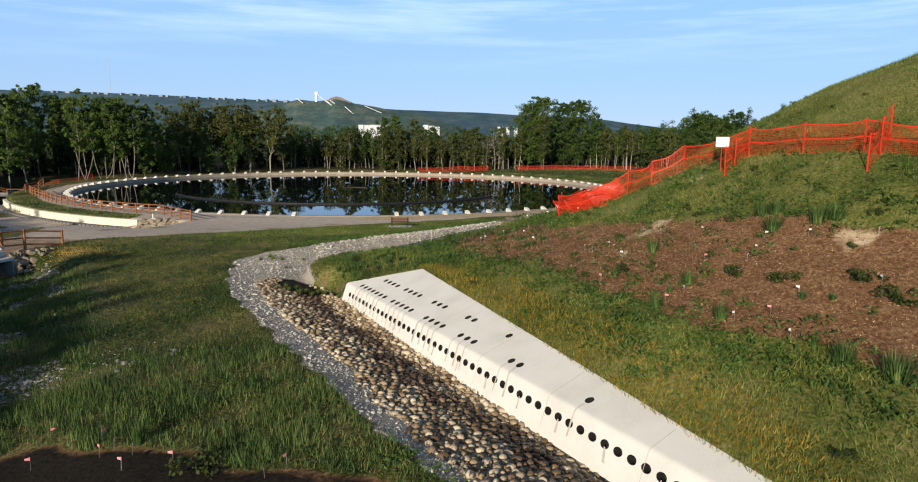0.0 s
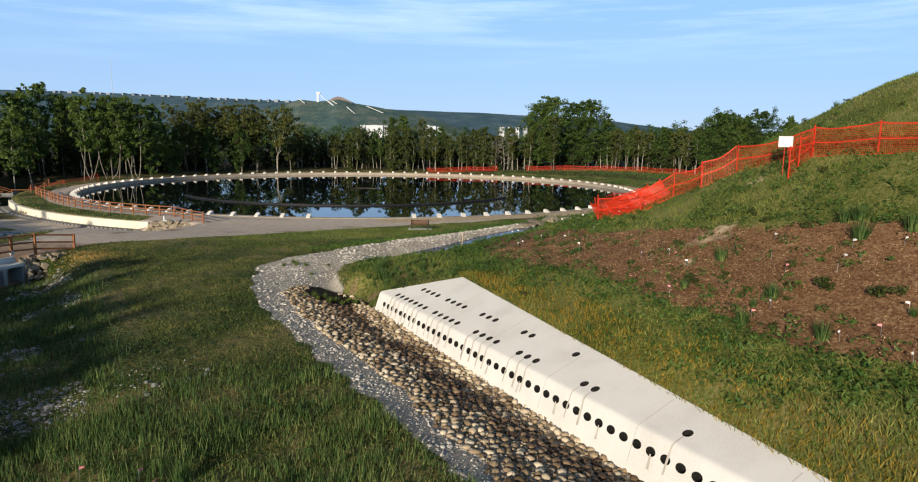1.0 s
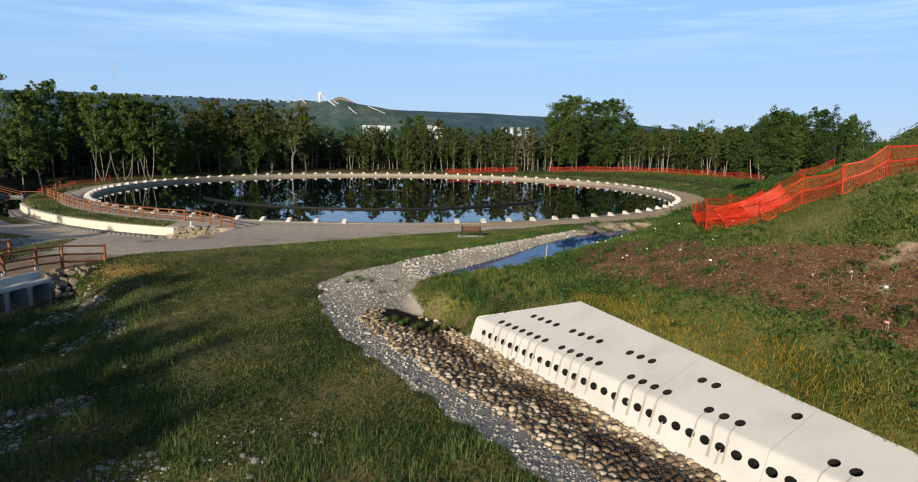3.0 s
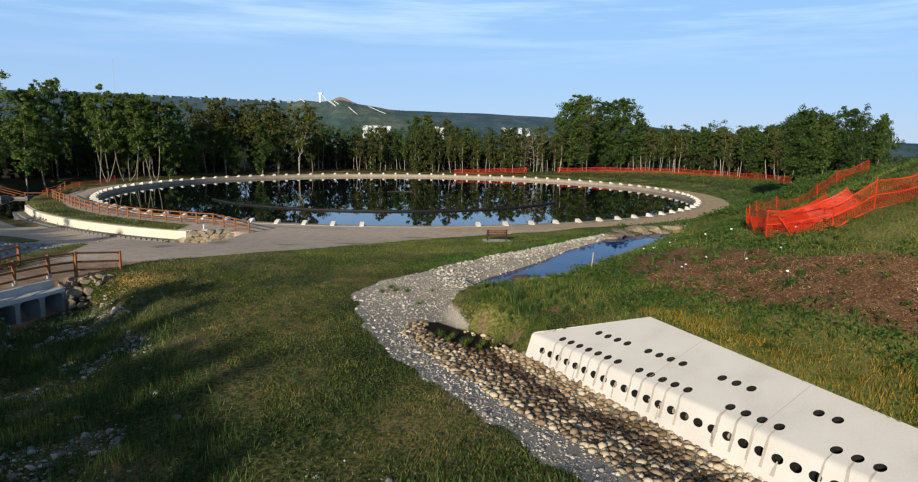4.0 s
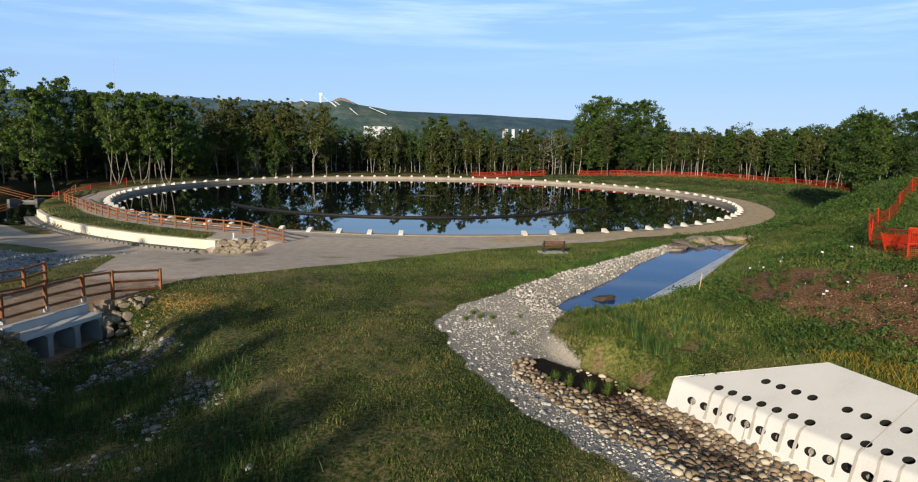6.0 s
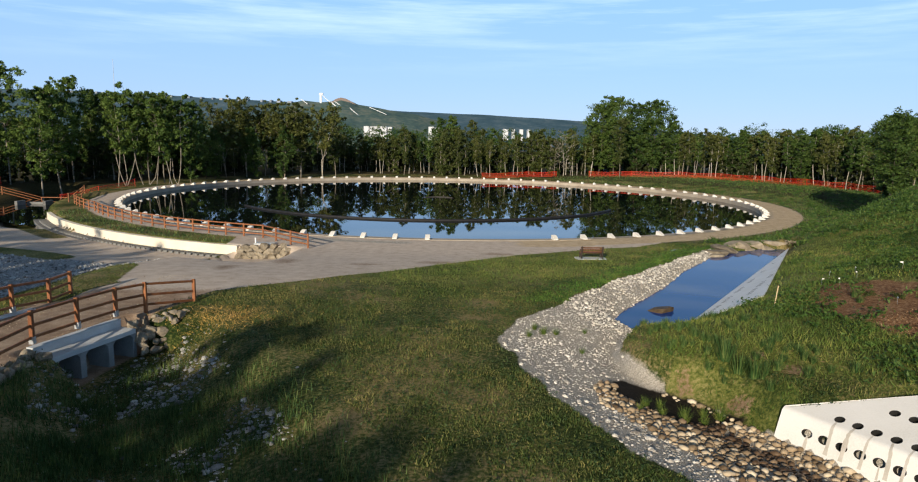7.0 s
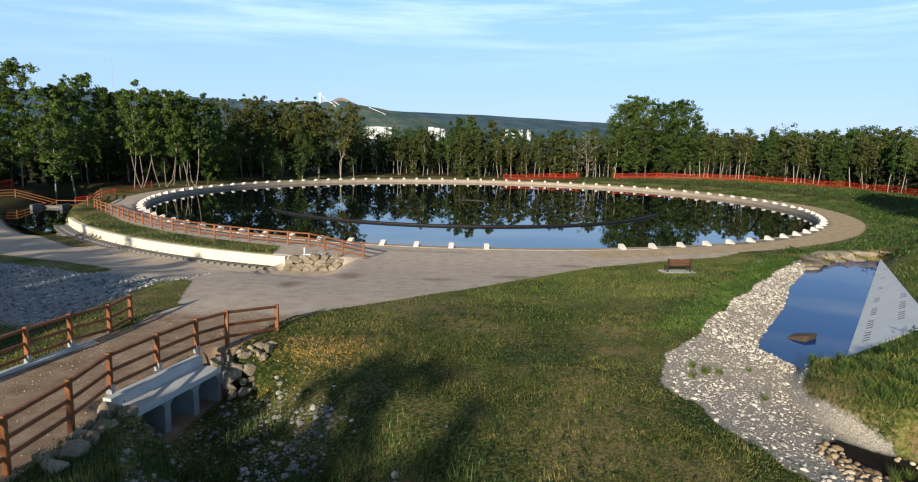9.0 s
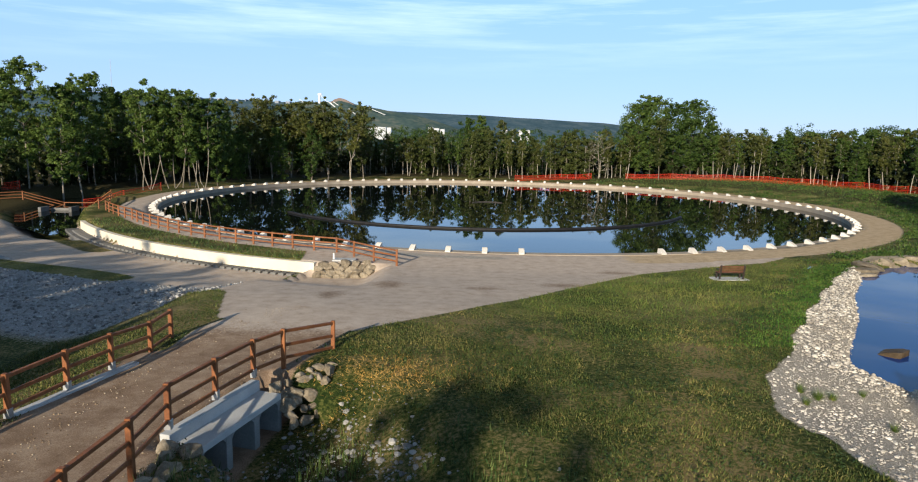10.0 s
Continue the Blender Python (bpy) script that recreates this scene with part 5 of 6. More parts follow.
ridge("backdrop_ridge", 3400, RIDGE, HILL_HAZE_WOODED, "far wooded ridge with blue-green haze in its colour")
ridge("backdrop_slope", 2900, SLOPE, HILL_HAZE_BARE, "far bare hillside with pale tracks", 500)
HILL_EARTH = material("far bare brown earth", [(0.16, 0.13, 0.12), (0.24, 0.19, 0.165)], 0.02, 1.0, 0.0, fine=0.09, spec=0.0)
ridge("backdrop_knoll", 2880, [(-0.202, 0.049), (-0.196, 0.0545), (-0.190, 0.0590), (-0.1823, 0.0612), (-0.175, 0.0598), (-0.168, 0.0565), (-0.160, 0.0515)], HILL_EARTH, "bare brown knoll on the far hill", 60)


# ---- grass ----
GRASS = material("lawn grass blades", [(0.016, 0.040, 0.010), (0.068, 0.100, 0.023), (0.26, 0.22, 0.08)], 0.45, 0.7, 0.0, fine=2.2, islands=0.5, spread=0.8, spec=0.2)
GRASS_TALL = material("tall rank grass", [(0.013, 0.038, 0.010), (0.050, 0.104, 0.026), (0.22, 0.24, 0.08)], 0.5, 0.7, 0.0, fine=5.0, islands=0.6, spread=1.0, spec=0.2)
GRASS_DRY = material("dry hillside grass", [(0.028, 0.062, 0.011), (0.098, 0.150, 0.027), (0.28, 0.265, 0.075)], 0.33, 0.7, 0.0, fine=1.2, islands=0.4, spread=0.75, spec=0.2)
STRAW = material("dead straw", [(0.36, 0.21, 0.05), (0.68, 0.44, 0.13)], 1.0, 0.8, 0.0, fine=4.0, islands=0.6)


def blades(name, x, y, high, wide, mat, label, seed, splay=0.45):
    rng = np.random.RandomState(seed)
    n = len(x)
    z = land(x, y)
    a = rng.uniform(0, 2 * np.pi, n)
    h = high * rng.uniform(0.55, 1.25, n)
    w = wide * rng.uniform(0.7, 1.3, n)
    tip = rng.normal(0, splay, (n, 2)) * h[:, None]
    e = np.stack([np.cos(a) * w, np.sin(a) * w, np.zeros(n)], 1)
    p = np.stack([x, y, z - 0.02], 1)
    t = p + np.stack([tip[:, 0], tip[:, 1], h], 1)
    ob = new(name, facets(name, np.stack([p - e, p + e, t], 1), mat))
    return tagged(ob, label, "grass", kind="stuff")


def scatter(n, x0, x1, y0, y1, seed):
    rng = np.random.RandomState(seed)
    return rng.uniform(x0, x1, n), rng.uniform(y0, y1, n), rng.uniform(0, 1, n)


def grassy(x, y):
    m = attributes(x, y)
    q = np.minimum(signed_area(x, y, SLAB_PLAN), signed_area(x, y, WEIR_PLAN))
    dp = np.hypot(x - POND[0], y - POND[1])
    dc = (np.abs((x + 5.9) * 0.9695 - (y - 16.2) * 0.245) < 3.2) & (np.abs(y - 16.2) < 2.3) & (x < -4.6)
    ok = (m["gravel"] < 0.35) & (m["road"] < 0.4) & (m["stones"] < 0.5) & (q > 0.05) & (signed_area(x, y, BASIN) > 0.5) & (dp > 44) & ~dc & (m["wet"] < 0.4)
    return ok, m


def eye_gap(x, y):
    """Distance from the flown line, to thin the grass with it."""
    return line_dist(x, y, [(21.8, -20.6), (0.0, 0.0)])


def some(n, x0, x1, y0, y1, seed, chance):
    """Scattered places thinned by chance(x, y), each with two random shares of its own."""
    x, y, u = scatter(n, x0, x1, y0, y1, seed)
    v = np.roll(u, 7)
    k = u < chance(x, y)
    return x[k], y[k], u[k], v[k]


def lawn_chance(x, y):
    worn = np.clip(0.85 + 1.7 * wave(x, y, 1.1, 44) + 0.9 * wave(x, y, 3.4, 45), 0.10, 1.0)
    return np.minimum(0.95 * worn, np.clip(26 / (6 + eye_gap(x, y)), 0.18, 1.0) * 0.8)


x, y, u, v = some(1100000, -16, 30, -9, 46, 21, lawn_chance)
ok, m = grassy(x, y)
keep = ok & (m["mulch"] < 0.4) & (m["dry"] < v) & (m["tall"] < 0.75)
blades("lawn_grass", x[keep], y[keep], np.clip(0.095 + 0.05 * wave(x[keep], y[keep], 2.6, 2) + 0.03 * wave(x[keep], y[keep], 7.0, 8), 0.03, 0.25), 0.016, GRASS, "mown green lawn grass with worn patches", 1)


LUSH = material("lush green grass", [(0.025, 0.075, 0.012), (0.065, 0.155, 0.022), (0.15, 0.25, 0.045)], 0.6, 0.7, 0.0, fine=3.0, islands=0.5, spread=0.8, spec=0.2)
x, y, u, v = some(90000, 9, 28, 22, 46, 28, lambda x, y: smooth01(line_dist(x, y, EDGE[10:]) + 0.5 * wave(x, y, 0.9, 49), 2.6, 0.6))
ok, m = grassy(x, y)
keep = ok & (x < 27) & (signed_area(x, y, BASIN) > 0.5)
blades("lush_grass", x[keep], y[keep], 0.13 + 0.04 * wave(x[keep], y[keep], 2.0, 7), 0.016, LUSH, "lush green grass along the basin's shore", 7)


def stone_heap(x, y):
    """Where stones gather along the ditch: above 0.3 within a heap."""
    return (wave(x, y, 1.1, 15) + 0.5 * wave(x, y, 3.1, 16)) * smooth01(line_dist(x, y, DITCH), 3.1, 2.5)


def tall_chance(x, y):
    reach = smooth01(line_dist(x, y, DITCH), 4.6, 1.5) * smooth01(y, 19, 10) + smooth01(y, 1.5, -2.5) * 0.8 + 0.8 * smooth01(x, -1.0, -3.0) * smooth01(y, 13.4, 12.4) * (y > 0)
    return reach * (1 - 0.8 * smooth01(stone_heap(x, y), 0.2, 0.4)) * np.clip(0.5 + 0.6 * wave(x, y, 1.3, 12) + 0.5 * wave(x, y, 4.5, 13), 0.03, 1)


x, y, u, v = some(400000, -7, 21, -9, 21, 22, tall_chance)
ok, m = grassy(x, y)
keep = ok & (m["mulch"] < 0.4)
blades("tall_grass", x[keep], y[keep], 0.29 + 0.15 * wave(x[keep], y[keep], 2.2, 6), 0.012, GRASS_TALL, "tall rank grass and weeds in the ditch", 2, 0.2)
x, y, u, v = some(900000, 3, 62, -12, 56, 23, lambda x, y: 0.66 * np.clip(24 / (4 + eye_gap(x, y)), 0.12, 1.0))
ok, m = grassy(x, y)
keep = ok & (m["dry"] > v) & (u < 0.66 * np.clip(24 / (4 + eye_gap(x, y)), 0.12, 1.0) * (1 - 0.93 * m["mulch"]))
blades("hill_grass", x[keep], y[keep], np.clip(0.16 + 0.09 * wave(x[keep], y[keep], 0.8, 3) + 0.05 * wave(x[keep], y[keep], 3.0, 4), 0.05, 0.4), 0.014, GRASS_DRY, "yellow-green rough grass on the hillside", 3, 0.55)
GOLD = material("golden dry grass", [(0.07, 0.065, 0.008), (0.22, 0.15, 0.018), (0.42, 0.27, 0.04)], 0.6, 0.7, 0.0, fine=3.0, islands=0.5, spread=0.8, spec=0.2)
x, y, u = scatter(60000, 20, 34, -13, 12, 27)
ok, m = grassy(x, y)
de = line_dist(x, y, [SLAB_TOP[:2], SLAB_TOP[2:]])
keep = ok & (u < 0.75 * smooth01(de + 0.8 * wave(x, y, 1.4, 46), 2.4, 0.9)) & (m["mulch"] < 0.5)
blades("golden_grass", x[keep], y[keep], 0.19 + 0.05 * wave(x[keep], y[keep], 2.0, 3), 0.014, GOLD, "golden dry grass along the slab's upper edge", 6, 0.5)
x, y, u = scatter(150000, -34, 75, 40, 140, 24)
ok, m = grassy(x, y)
dpp = np.hypot(x - POND[0], y - POND[1])
keep = ok & (((dpp > 46.2) & (dpp < 49.2) & (x < -6) & (y < 62)) | ((x > 28) & (dpp > 46.5)))
blades("bank_grass", x[keep], y[keep], 0.24, 0.03, GRASS_TALL, "rough green grass on the pond's outer bank", 4, 0.5)
x, y, u = scatter(90000, -9, 10, 8, 25, 25)
ok, m = grassy(x, y)
patch = np.exp(-(((x - -2.1) / 1.9) ** 2 + ((y - 18.8) / 1.2) ** 2))
keep = ok & (u < patch * 1.0)
blades("straw", x[keep], y[keep], 0.10, 0.013, STRAW, "flattened golden straw lying on the bank", 5, 1.6)

CHIP = material("bleached wood chips", [(0.09, 0.04, 0.02), (0.26, 0.14, 0.07), (0.52, 0.36, 0.2)], 1.0, 0.8, 0.0, fine=5.0, islands=0.9, spread=1.0)
x, y, u = scatter(90000, 20, 42, -9, 16, 26)
m = attributes(x, y)
keep = (m["mulch"] > 0.55) & (r_hill(x, y) < 34)
x, y = x[keep], y[keep]
rng_c = np.random.RandomState(8)
a, ln = rng_c.uniform(0, 6.28, len(x)), rng_c.uniform(0.015, 0.065, len(x))
d = np.stack([np.cos(a) * ln, np.sin(a) * ln, rng_c.normal(0.1, 0.4, len(x)) * ln], 1)
e = np.stack([-np.sin(a), np.cos(a), rng_c.normal(0, 0.5, len(x))], 1) * 0.013
p = np.stack([x, y, land(x, y) + 0.03], 1)
tagged(new("wood_chips", facets("wood_chips", np.stack([p - d, p + e, p + d, p - e], 1), CHIP)), "bleached wood chip mulch scattered on the slope", "mulch", kind="stuff")

# ---- stones ----
ICO = bmesh.new()
bmesh.ops.create_icosphere(ICO, subdivisions=1, radius=1.0)
ICO_V, ICO_F = np.array([v.co[:] for v in ICO.verts]), np.array([[v.index for v in f.verts] for f in ICO.faces])
ICO.free()
ICO2 = bmesh.new()
bmesh.ops.create_icosphere(ICO2, subdivisions=2, radius=1.0)
ICO2_V, ICO2_F = np.array([v.co[:] for v in ICO2.verts]), np.array([[v.index for v in f.verts] for f in ICO2.faces])
ICO2.free()


def stone_field(name, x, y, r, mat, seed, sink=0.25, smooth=True, lift=0.0):
    rng = np.random.RandomState(seed)
    n = len(x)
    z = land(x, y)
    a = rng.uniform(0, 2 * np.pi, n)
    sx, sy, sz = r * rng.uniform(0.85, 1.35, n), r * rng.uniform(0.7, 1.0, n), r * rng.uniform(0.45, 0.75, n)
    V = ICO_V[None] * (1 + rng.normal(0, 0.10, (n, len(ICO_V), 1)))
    px, py, pz = V[..., 0] * sx[:, None], V[..., 1] * sy[:, None], V[..., 2] * sz[:, None]
    c, s = np.cos(a)[:, None], np.sin(a)[:, None]
    W = np.stack([px * c - py * s + x[:, None], px * s + py * c + y[:, None], pz + (z + sz * (1 - 2 * sink) + lift)[:, None]], -1)
    F = (ICO_F[None] + (np.arange(n) * len(ICO_V))[:, None, None]).reshape(-1, 3)
    me = bpy.data.meshes.new(name)
    me.vertices.add(n * len(ICO_V))
    me.vertices.foreach_set("co", W.astype(np.float32).ravel())
    me.loops.add(F.size)
    me.loops.foreach_set("vertex_index", F.ravel().astype(np.int32))
    me.polygons.add(len(F))
    me.polygons.foreach_set("loop_start", np.arange(0, F.size, 3, dtype=np.int32))
    me.polygons.foreach_set("loop_total", np.full(len(F), 3, np.int32))
    me.polygons.foreach_set("use_smooth", np.full(len(F), smooth))
    me.materials.append(mat)
    me.update()
    return me


def spaced(x, y, r, seed):
    """Keeps points that do not crowd one another."""
    cell, seen, keep = 0.26, {}, []
    for i in range(len(x)):
        cx, cy = int(x[i] // cell), int(y[i] // cell)
        ok = True
        for dx in (-1, 0, 1):
            for dy in (-1, 0, 1):
                for j in seen.get((cx + dx, cy + dy), ()):
                    if (x[i] - x[j]) ** 2 + (y[i] - y[j]) ** 2 < (0.86 * (r[i] + r[j])) ** 2:
                        ok = False
        if ok:
            seen.setdefault((cx, cy), []).append(i)
            keep.append(i)
    return np.array(keep)


FOOT = [(27.6, -10.0), (25.6, -6.4), (21.9, -0.2), (16.05, 10.6), (15.0, 12.0)]
bed = thing("cobble_bed", (0, 0, 0), "bed of tan and brown rounded cobbles beside the slab", "cobbles", kind="stuff")
x, y, u = scatter(120000, 10, 29, -10, 13.5, 31)
k = line_dist(x, y, FOOT) < 4.2
x, y, u = x[k], y[k], u[k]
m = attributes(x, y)
df = line_dist(x, y, FOOT)
r = np.where(u < 0.12, 0.115, np.where(u < 0.45, 0.078, 0.052)) * np.random.RandomState(7).uniform(0.8, 1.2, len(x))
ok = (m["gravel"] > 0.5) & (df < 3.6 + 0.4 * wave(x, y, 1.5, 3)) & (signed_area(x, y, SLAB_PLAN) > 0.02) & (m["wet"] < 0.2 + 0.75 * np.roll(u, 3))
x, y, r = x[ok], y[ok], r[ok]
order = np.argsort(-r, kind="stable")
x, y, r = x[order], y[order], r[order]
k = spaced(x, y, r, 1)
x, y, r = x[k], y[k], r[k]
near = np.argsort(np.hypot(x - 22.5, y + 3.0))
single, rest = near[:260], near[260:]
damp = (np.abs(line_dist(x, y, FOOT) - 1.35 - 0.35 * wave(x, y, 0.8, 51)) + 0.5 * wave(x, y, 2.5, 52) < 0.55) & (y < 12)
dim = np.array([i for i in rest if damp[i]])
rest = np.array([i for i in rest if not damp[i]])
single_damp = {int(i) for i in single if damp[i]}
COBBLE_DAMP = material("damp brown cobble", [(0.035, 0.02, 0.012), (0.12, 0.075, 0.042), (0.30, 0.21, 0.13)], 0.5, 0.55, 0.25, fine=14, islands=0.9, spread=1.0)
part("damp_cobbles", stone_field("damp_cobbles", x[dim], y[dim], r[dim], COBBLE_DAMP, 4), None, bed, "damp dark brown cobbles")
part("cobbles", stone_field("cobbles", x[rest], y[rest], r[rest], COBBLE, 3), None, bed)
COBBLE_ONE = material("tan washed single cobble", [(0.10, 0.065, 0.035), (0.33, 0.245, 0.155), (0.64, 0.55, 0.41)], 1.5, 0.75, 0.25, fine=14, objects=0.9, spread=1.0)
COBBLE_ONE_DAMP = material("damp single cobble", [(0.035, 0.02, 0.012), (0.12, 0.075, 0.042), (0.30, 0.21, 0.13)], 1.5, 0.55, 0.25, fine=14, objects=0.9, spread=1.0)
shapes = []
for q in range(6):
    rng_s = np.random.RandomState(60 + q)
    V = ICO_V * (1 + rng_s.normal(0, 0.09, (len(ICO_V), 1))) * np.array([rng_s.uniform(0.9, 1.35), rng_s.uniform(0.75, 1.0), rng_s.uniform(0.5, 0.75)])
    shapes.append(mesh_of("cobble", V, [tuple(map(int, fc)) for fc in ICO_F], COBBLE_ONE, True))
damp_shapes = [me.copy() for me in shapes]
for me in damp_shapes:
    me.materials[0] = COBBLE_ONE_DAMP
zs = land(x, y)
rng_s = random.Random(9)
for i in single:
    ob = new("cobble", (damp_shapes if int(i) in single_damp else shapes)[rng_s.randrange(6)])
    ob.parent = bed
    ob.matrix_basis = pose(x[i], y[i], zs[i] + 0.3 * r[i], rng_s.uniform(-12, 12), rng_s.uniform(-12, 12), rng_s.uniform(0, 360)) @ Matrix.Diagonal((r[i], r[i], r[i], 1))

GRAVEL_STONE = material("pale crushed gravel", [(0.17, 0.155, 0.14), (0.46, 0.43, 0.385), (0.76, 0.72, 0.65)], 0.6, 0.85, 0.2, fine=20, islands=0.75, spread=1.0)
x, y, u = scatter(215000, 8, 30, -10, 46, 33)
k = u < 0.42 + 0.2 * wave(x, y, 1.2, 61)
x, y, u = x[k], y[k], u[k]
m = attributes(x, y)
df = line_dist(x, y, FOOT)
ok = (m["gravel"] > 0.45 + 0.3 * u) & ((df > 3.3) | (y > 12)) & (m["wet"] < 0.25 + 0.8 * np.roll(u, 5)) & (signed_area(x, y, BASIN) > -0.5) & (u < 0.42 + 0.2 * wave(x, y, 1.2, 61))
x, y = x[ok], y[ok]
tagged(new("gravel", stone_field("gravel", x, y, 0.014 + 0.026 * np.random.RandomState(2).uniform(0, 1, len(x)) ** 2 + 0.055 * np.random.RandomState(12).uniform(0, 1, len(x)) ** 12, GRAVEL_STONE, 5, 0.32, False)), "pale grey crushed gravel and small stones", "gravel", kind="stuff")
x, y, u = scatter(26000, 12, 29, 18, 46, 34)
b = signed_area(x, y, BASIN)
ok = (b > -0.2) & (b < 2.6 + 1.2 * wave(x, y, 1.0, 62)) & (attributes(x, y)["gravel"] > 0.5) & (u < 0.6)
x, y = x[ok], y[ok]
tagged(new("shore_stones", stone_field("shore_stones", x, y, 0.03 + 0.07 * np.random.RandomState(3).uniform(0, 1, len(x)) ** 2, GRAVEL_STONE, 6)), "pale rounded stones along the basin's shore", "stones", kind="stuff")
x, y, u = scatter(60000, -8, 16, -9, 19, 35)
d = line_dist(x, y, DITCH)
side = np.exp(-(((x - 3.2) / 0.9) ** 2 + ((y - 8.3) / 2.2) ** 2)) + np.exp(-(((x - 13.0) / 3.0) ** 2 + ((y + 0.6) / 0.9) ** 2)) + np.exp(-(((x - 7.5) / 2.5) ** 2 + ((y - 0.5) / 1.2) ** 2))
ok = ((stone_heap(x, y) > 0.26) & (u < 0.75)) | ((d < 2.9) & (u < 0.03)) | ((u < side * 0.45) & (wave(x, y, 2.6, 17) > 0.2))
ok &= y > -3.5
k = ok | (np.hypot(x + 3.6, y - 15.6) < 4)
x, y, u, ok = x[k], y[k], u[k], ok[k]
ok &= attributes(x, y)["road"] < 0.3
ok |= (u < 0.7 * np.exp(-((x + 3.6) / 1.5) ** 2 - ((y - 15.6) / 1.9) ** 2))
ok &= ~((x + 5.9) * 0.9695 - (y - 16.2) * 0.245 < 0.9) | (y < 13.2)
x, y = x[ok], y[ok]
tagged(new("ditch_stones", stone_field("ditch_stones", x, y, 0.018 + 0.026 * np.random.RandomState(4).uniform(0, 1, len(x)) + 0.10 * np.random.RandomState(14).uniform(0, 1, len(x)) ** 11, DITCH_ROCK, 8, 0.42, False)), "grey rounded stones strewn along the grassy ditch", "stones", kind="stuff")
x, y, u = scatter(60000, -40, -10.5, 14, 50, 36)
m = attributes(x, y)
ok = (m["stones"] > 0.5) & (u < 0.32)
x, y = x[ok], y[ok]
tagged(new("flat_stones", stone_field("flat_stones", x, y, 0.04 + 0.09 * np.random.RandomState(5).uniform(0, 1, len(x)) ** 3, GREY_ROCK, 9)), "grey riprap stones spread beside the road", "stones", kind="stuff")

x, y, u = scatter(9000, -10.5, -5.6, 4, 27, 37)
rdd = line_dist(x, y, ROAD)
ok = (rdd < 2.9) & (u < 0.10 + 0.5 * smooth01(np.abs(rdd - 1.5), 0.7, 0.1)) & (land(x, y) > 0.75)
x, y = x[ok], y[ok]
tagged(new("road_pebbles", stone_field("road_pebbles", x, y, 0.008 + 0.018 * np.random.RandomState(6).uniform(0, 1, len(x)) ** 2, COBBLE, 10, 0.35, False)), "loose tan pebbles along the dirt road", "pebbles", kind="stuff")


def boulder_mesh(seed, mat, flat=0.6):
    rng = np.random.RandomState(seed)
    V = ICO2_V.copy()
    for _ in range(9):
        nrm = rng.normal(0, 1, 3)
        nrm /= np.linalg.norm(nrm)
        V = V - nrm * np.maximum(0, V @ nrm - rng.uniform(0.42, 0.7))[:, None]
    V = V * 1.45 * (1 + rng.normal(0, 0.02, (len(V), 1))) * np.array([1.0, rng.uniform(0.6, 0.85), rng.uniform(flat - 0.1, flat + 0.1)])
    return mesh_of("boulder", V, [tuple(map(int, fc)) for fc in ICO2_F], mat)


BOULDERS = [boulder_mesh(200 + i, ROCK) for i in range(8)]
LEDGE = [boulder_mesh(220 + i, ROCK, 0.3) for i in range(4)]


def boulder(x, y, r, z=None, turn=None, pool=None, label="buff sandstone boulder set in the bank", group="boulders", parent=None, name="boulder"):
    rng = random.Random(int(x * 911 + y * 37 + r * 1000))
    pool = pool or BOULDERS
    ob = new(name, rng.choice(pool))
    zz = land1(x, y) + r * 0.25 if z is None else z
    ob.matrix_basis = pose(x, y, zz, rng.uniform(-10, 10), rng.uniform(-10, 10), rng.uniform(0, 360) if turn is None else turn) @ Matrix.Diagonal((r, r, r, 1))
    if parent is not None:
        ob.parent = parent
    else:
        tagged(ob, label, "boulder", group)
    return ob


rng_b = random.Random(31)
for tier in range(5):
    for k in range(6):
        t = k / 5
        if k > 5.5 - 0.7 * tier:
            continue
        px = -5.12 + 1.25 * t + 0.15 * tier + rng_b.uniform(-0.05, 0.05)
        py = 17.86 + 1.7 * t - 0.10 * tier + rng_b.uniform(-0.06, 0.06)
        boulder(px, py, rng_b.choice((0.15, 0.18, 0.21, 0.25)), max(0.82 - 0.23 * tier - 0.04 * t, land1(px, py) + 0.02), label="buff sandstone boulder stacked beside the culvert mouth")
for tier in range(2):
    for k in range(6):
        px = -6.35 + 0.02 * k + 0.32 * tier + rng_b.uniform(-0.06, 0.06)
        py = 13.72 - 0.55 * k - 0.2 * tier + rng_b.uniform(-0.1, 0.1)
        boulder(px, py, rng_b.choice((0.2, 0.25, 0.3, 0.33)), max(0.62 - 0.3 * tier, land1(px, py) + 0.03), label="buff sandstone boulder stacked beside the culvert mouth")
for x, y, r, z, t in [(26.2, 40.6, 0.8, 0.3, 20), (27.1, 41.8, 0.9, 0.34, 50), (28.6, 43.1, 1.1, 0.38, 25), (30.4, 43.9, 1.0, 0.42, 5), (32.1, 44.5, 1.0, 0.45, -5), (33.5, 44.6, 0.8, 0.55, 10), (25.8, 39.6, 0.6, 0.22, 70), (29.4, 43.0, 0.6, 0.16, 15), (31.2, 43.6, 0.6, 0.16, 0), (27.7, 41.8, 0.5, 0.14, 40)]:
    boulder(x, y, r, z, t, LEDGE, "flat buff sandstone ledge slab at the basin's head", "ledge stones")
LEDGE_WET = [boulder_mesh(230, DARK_ROCK, 0.3)]
boulder(17.0, 23.9, 0.62, BASIN_WATER - 0.04, 60, LEDGE_WET, "low brown rock breaking the basin's surface", "ledge stones")

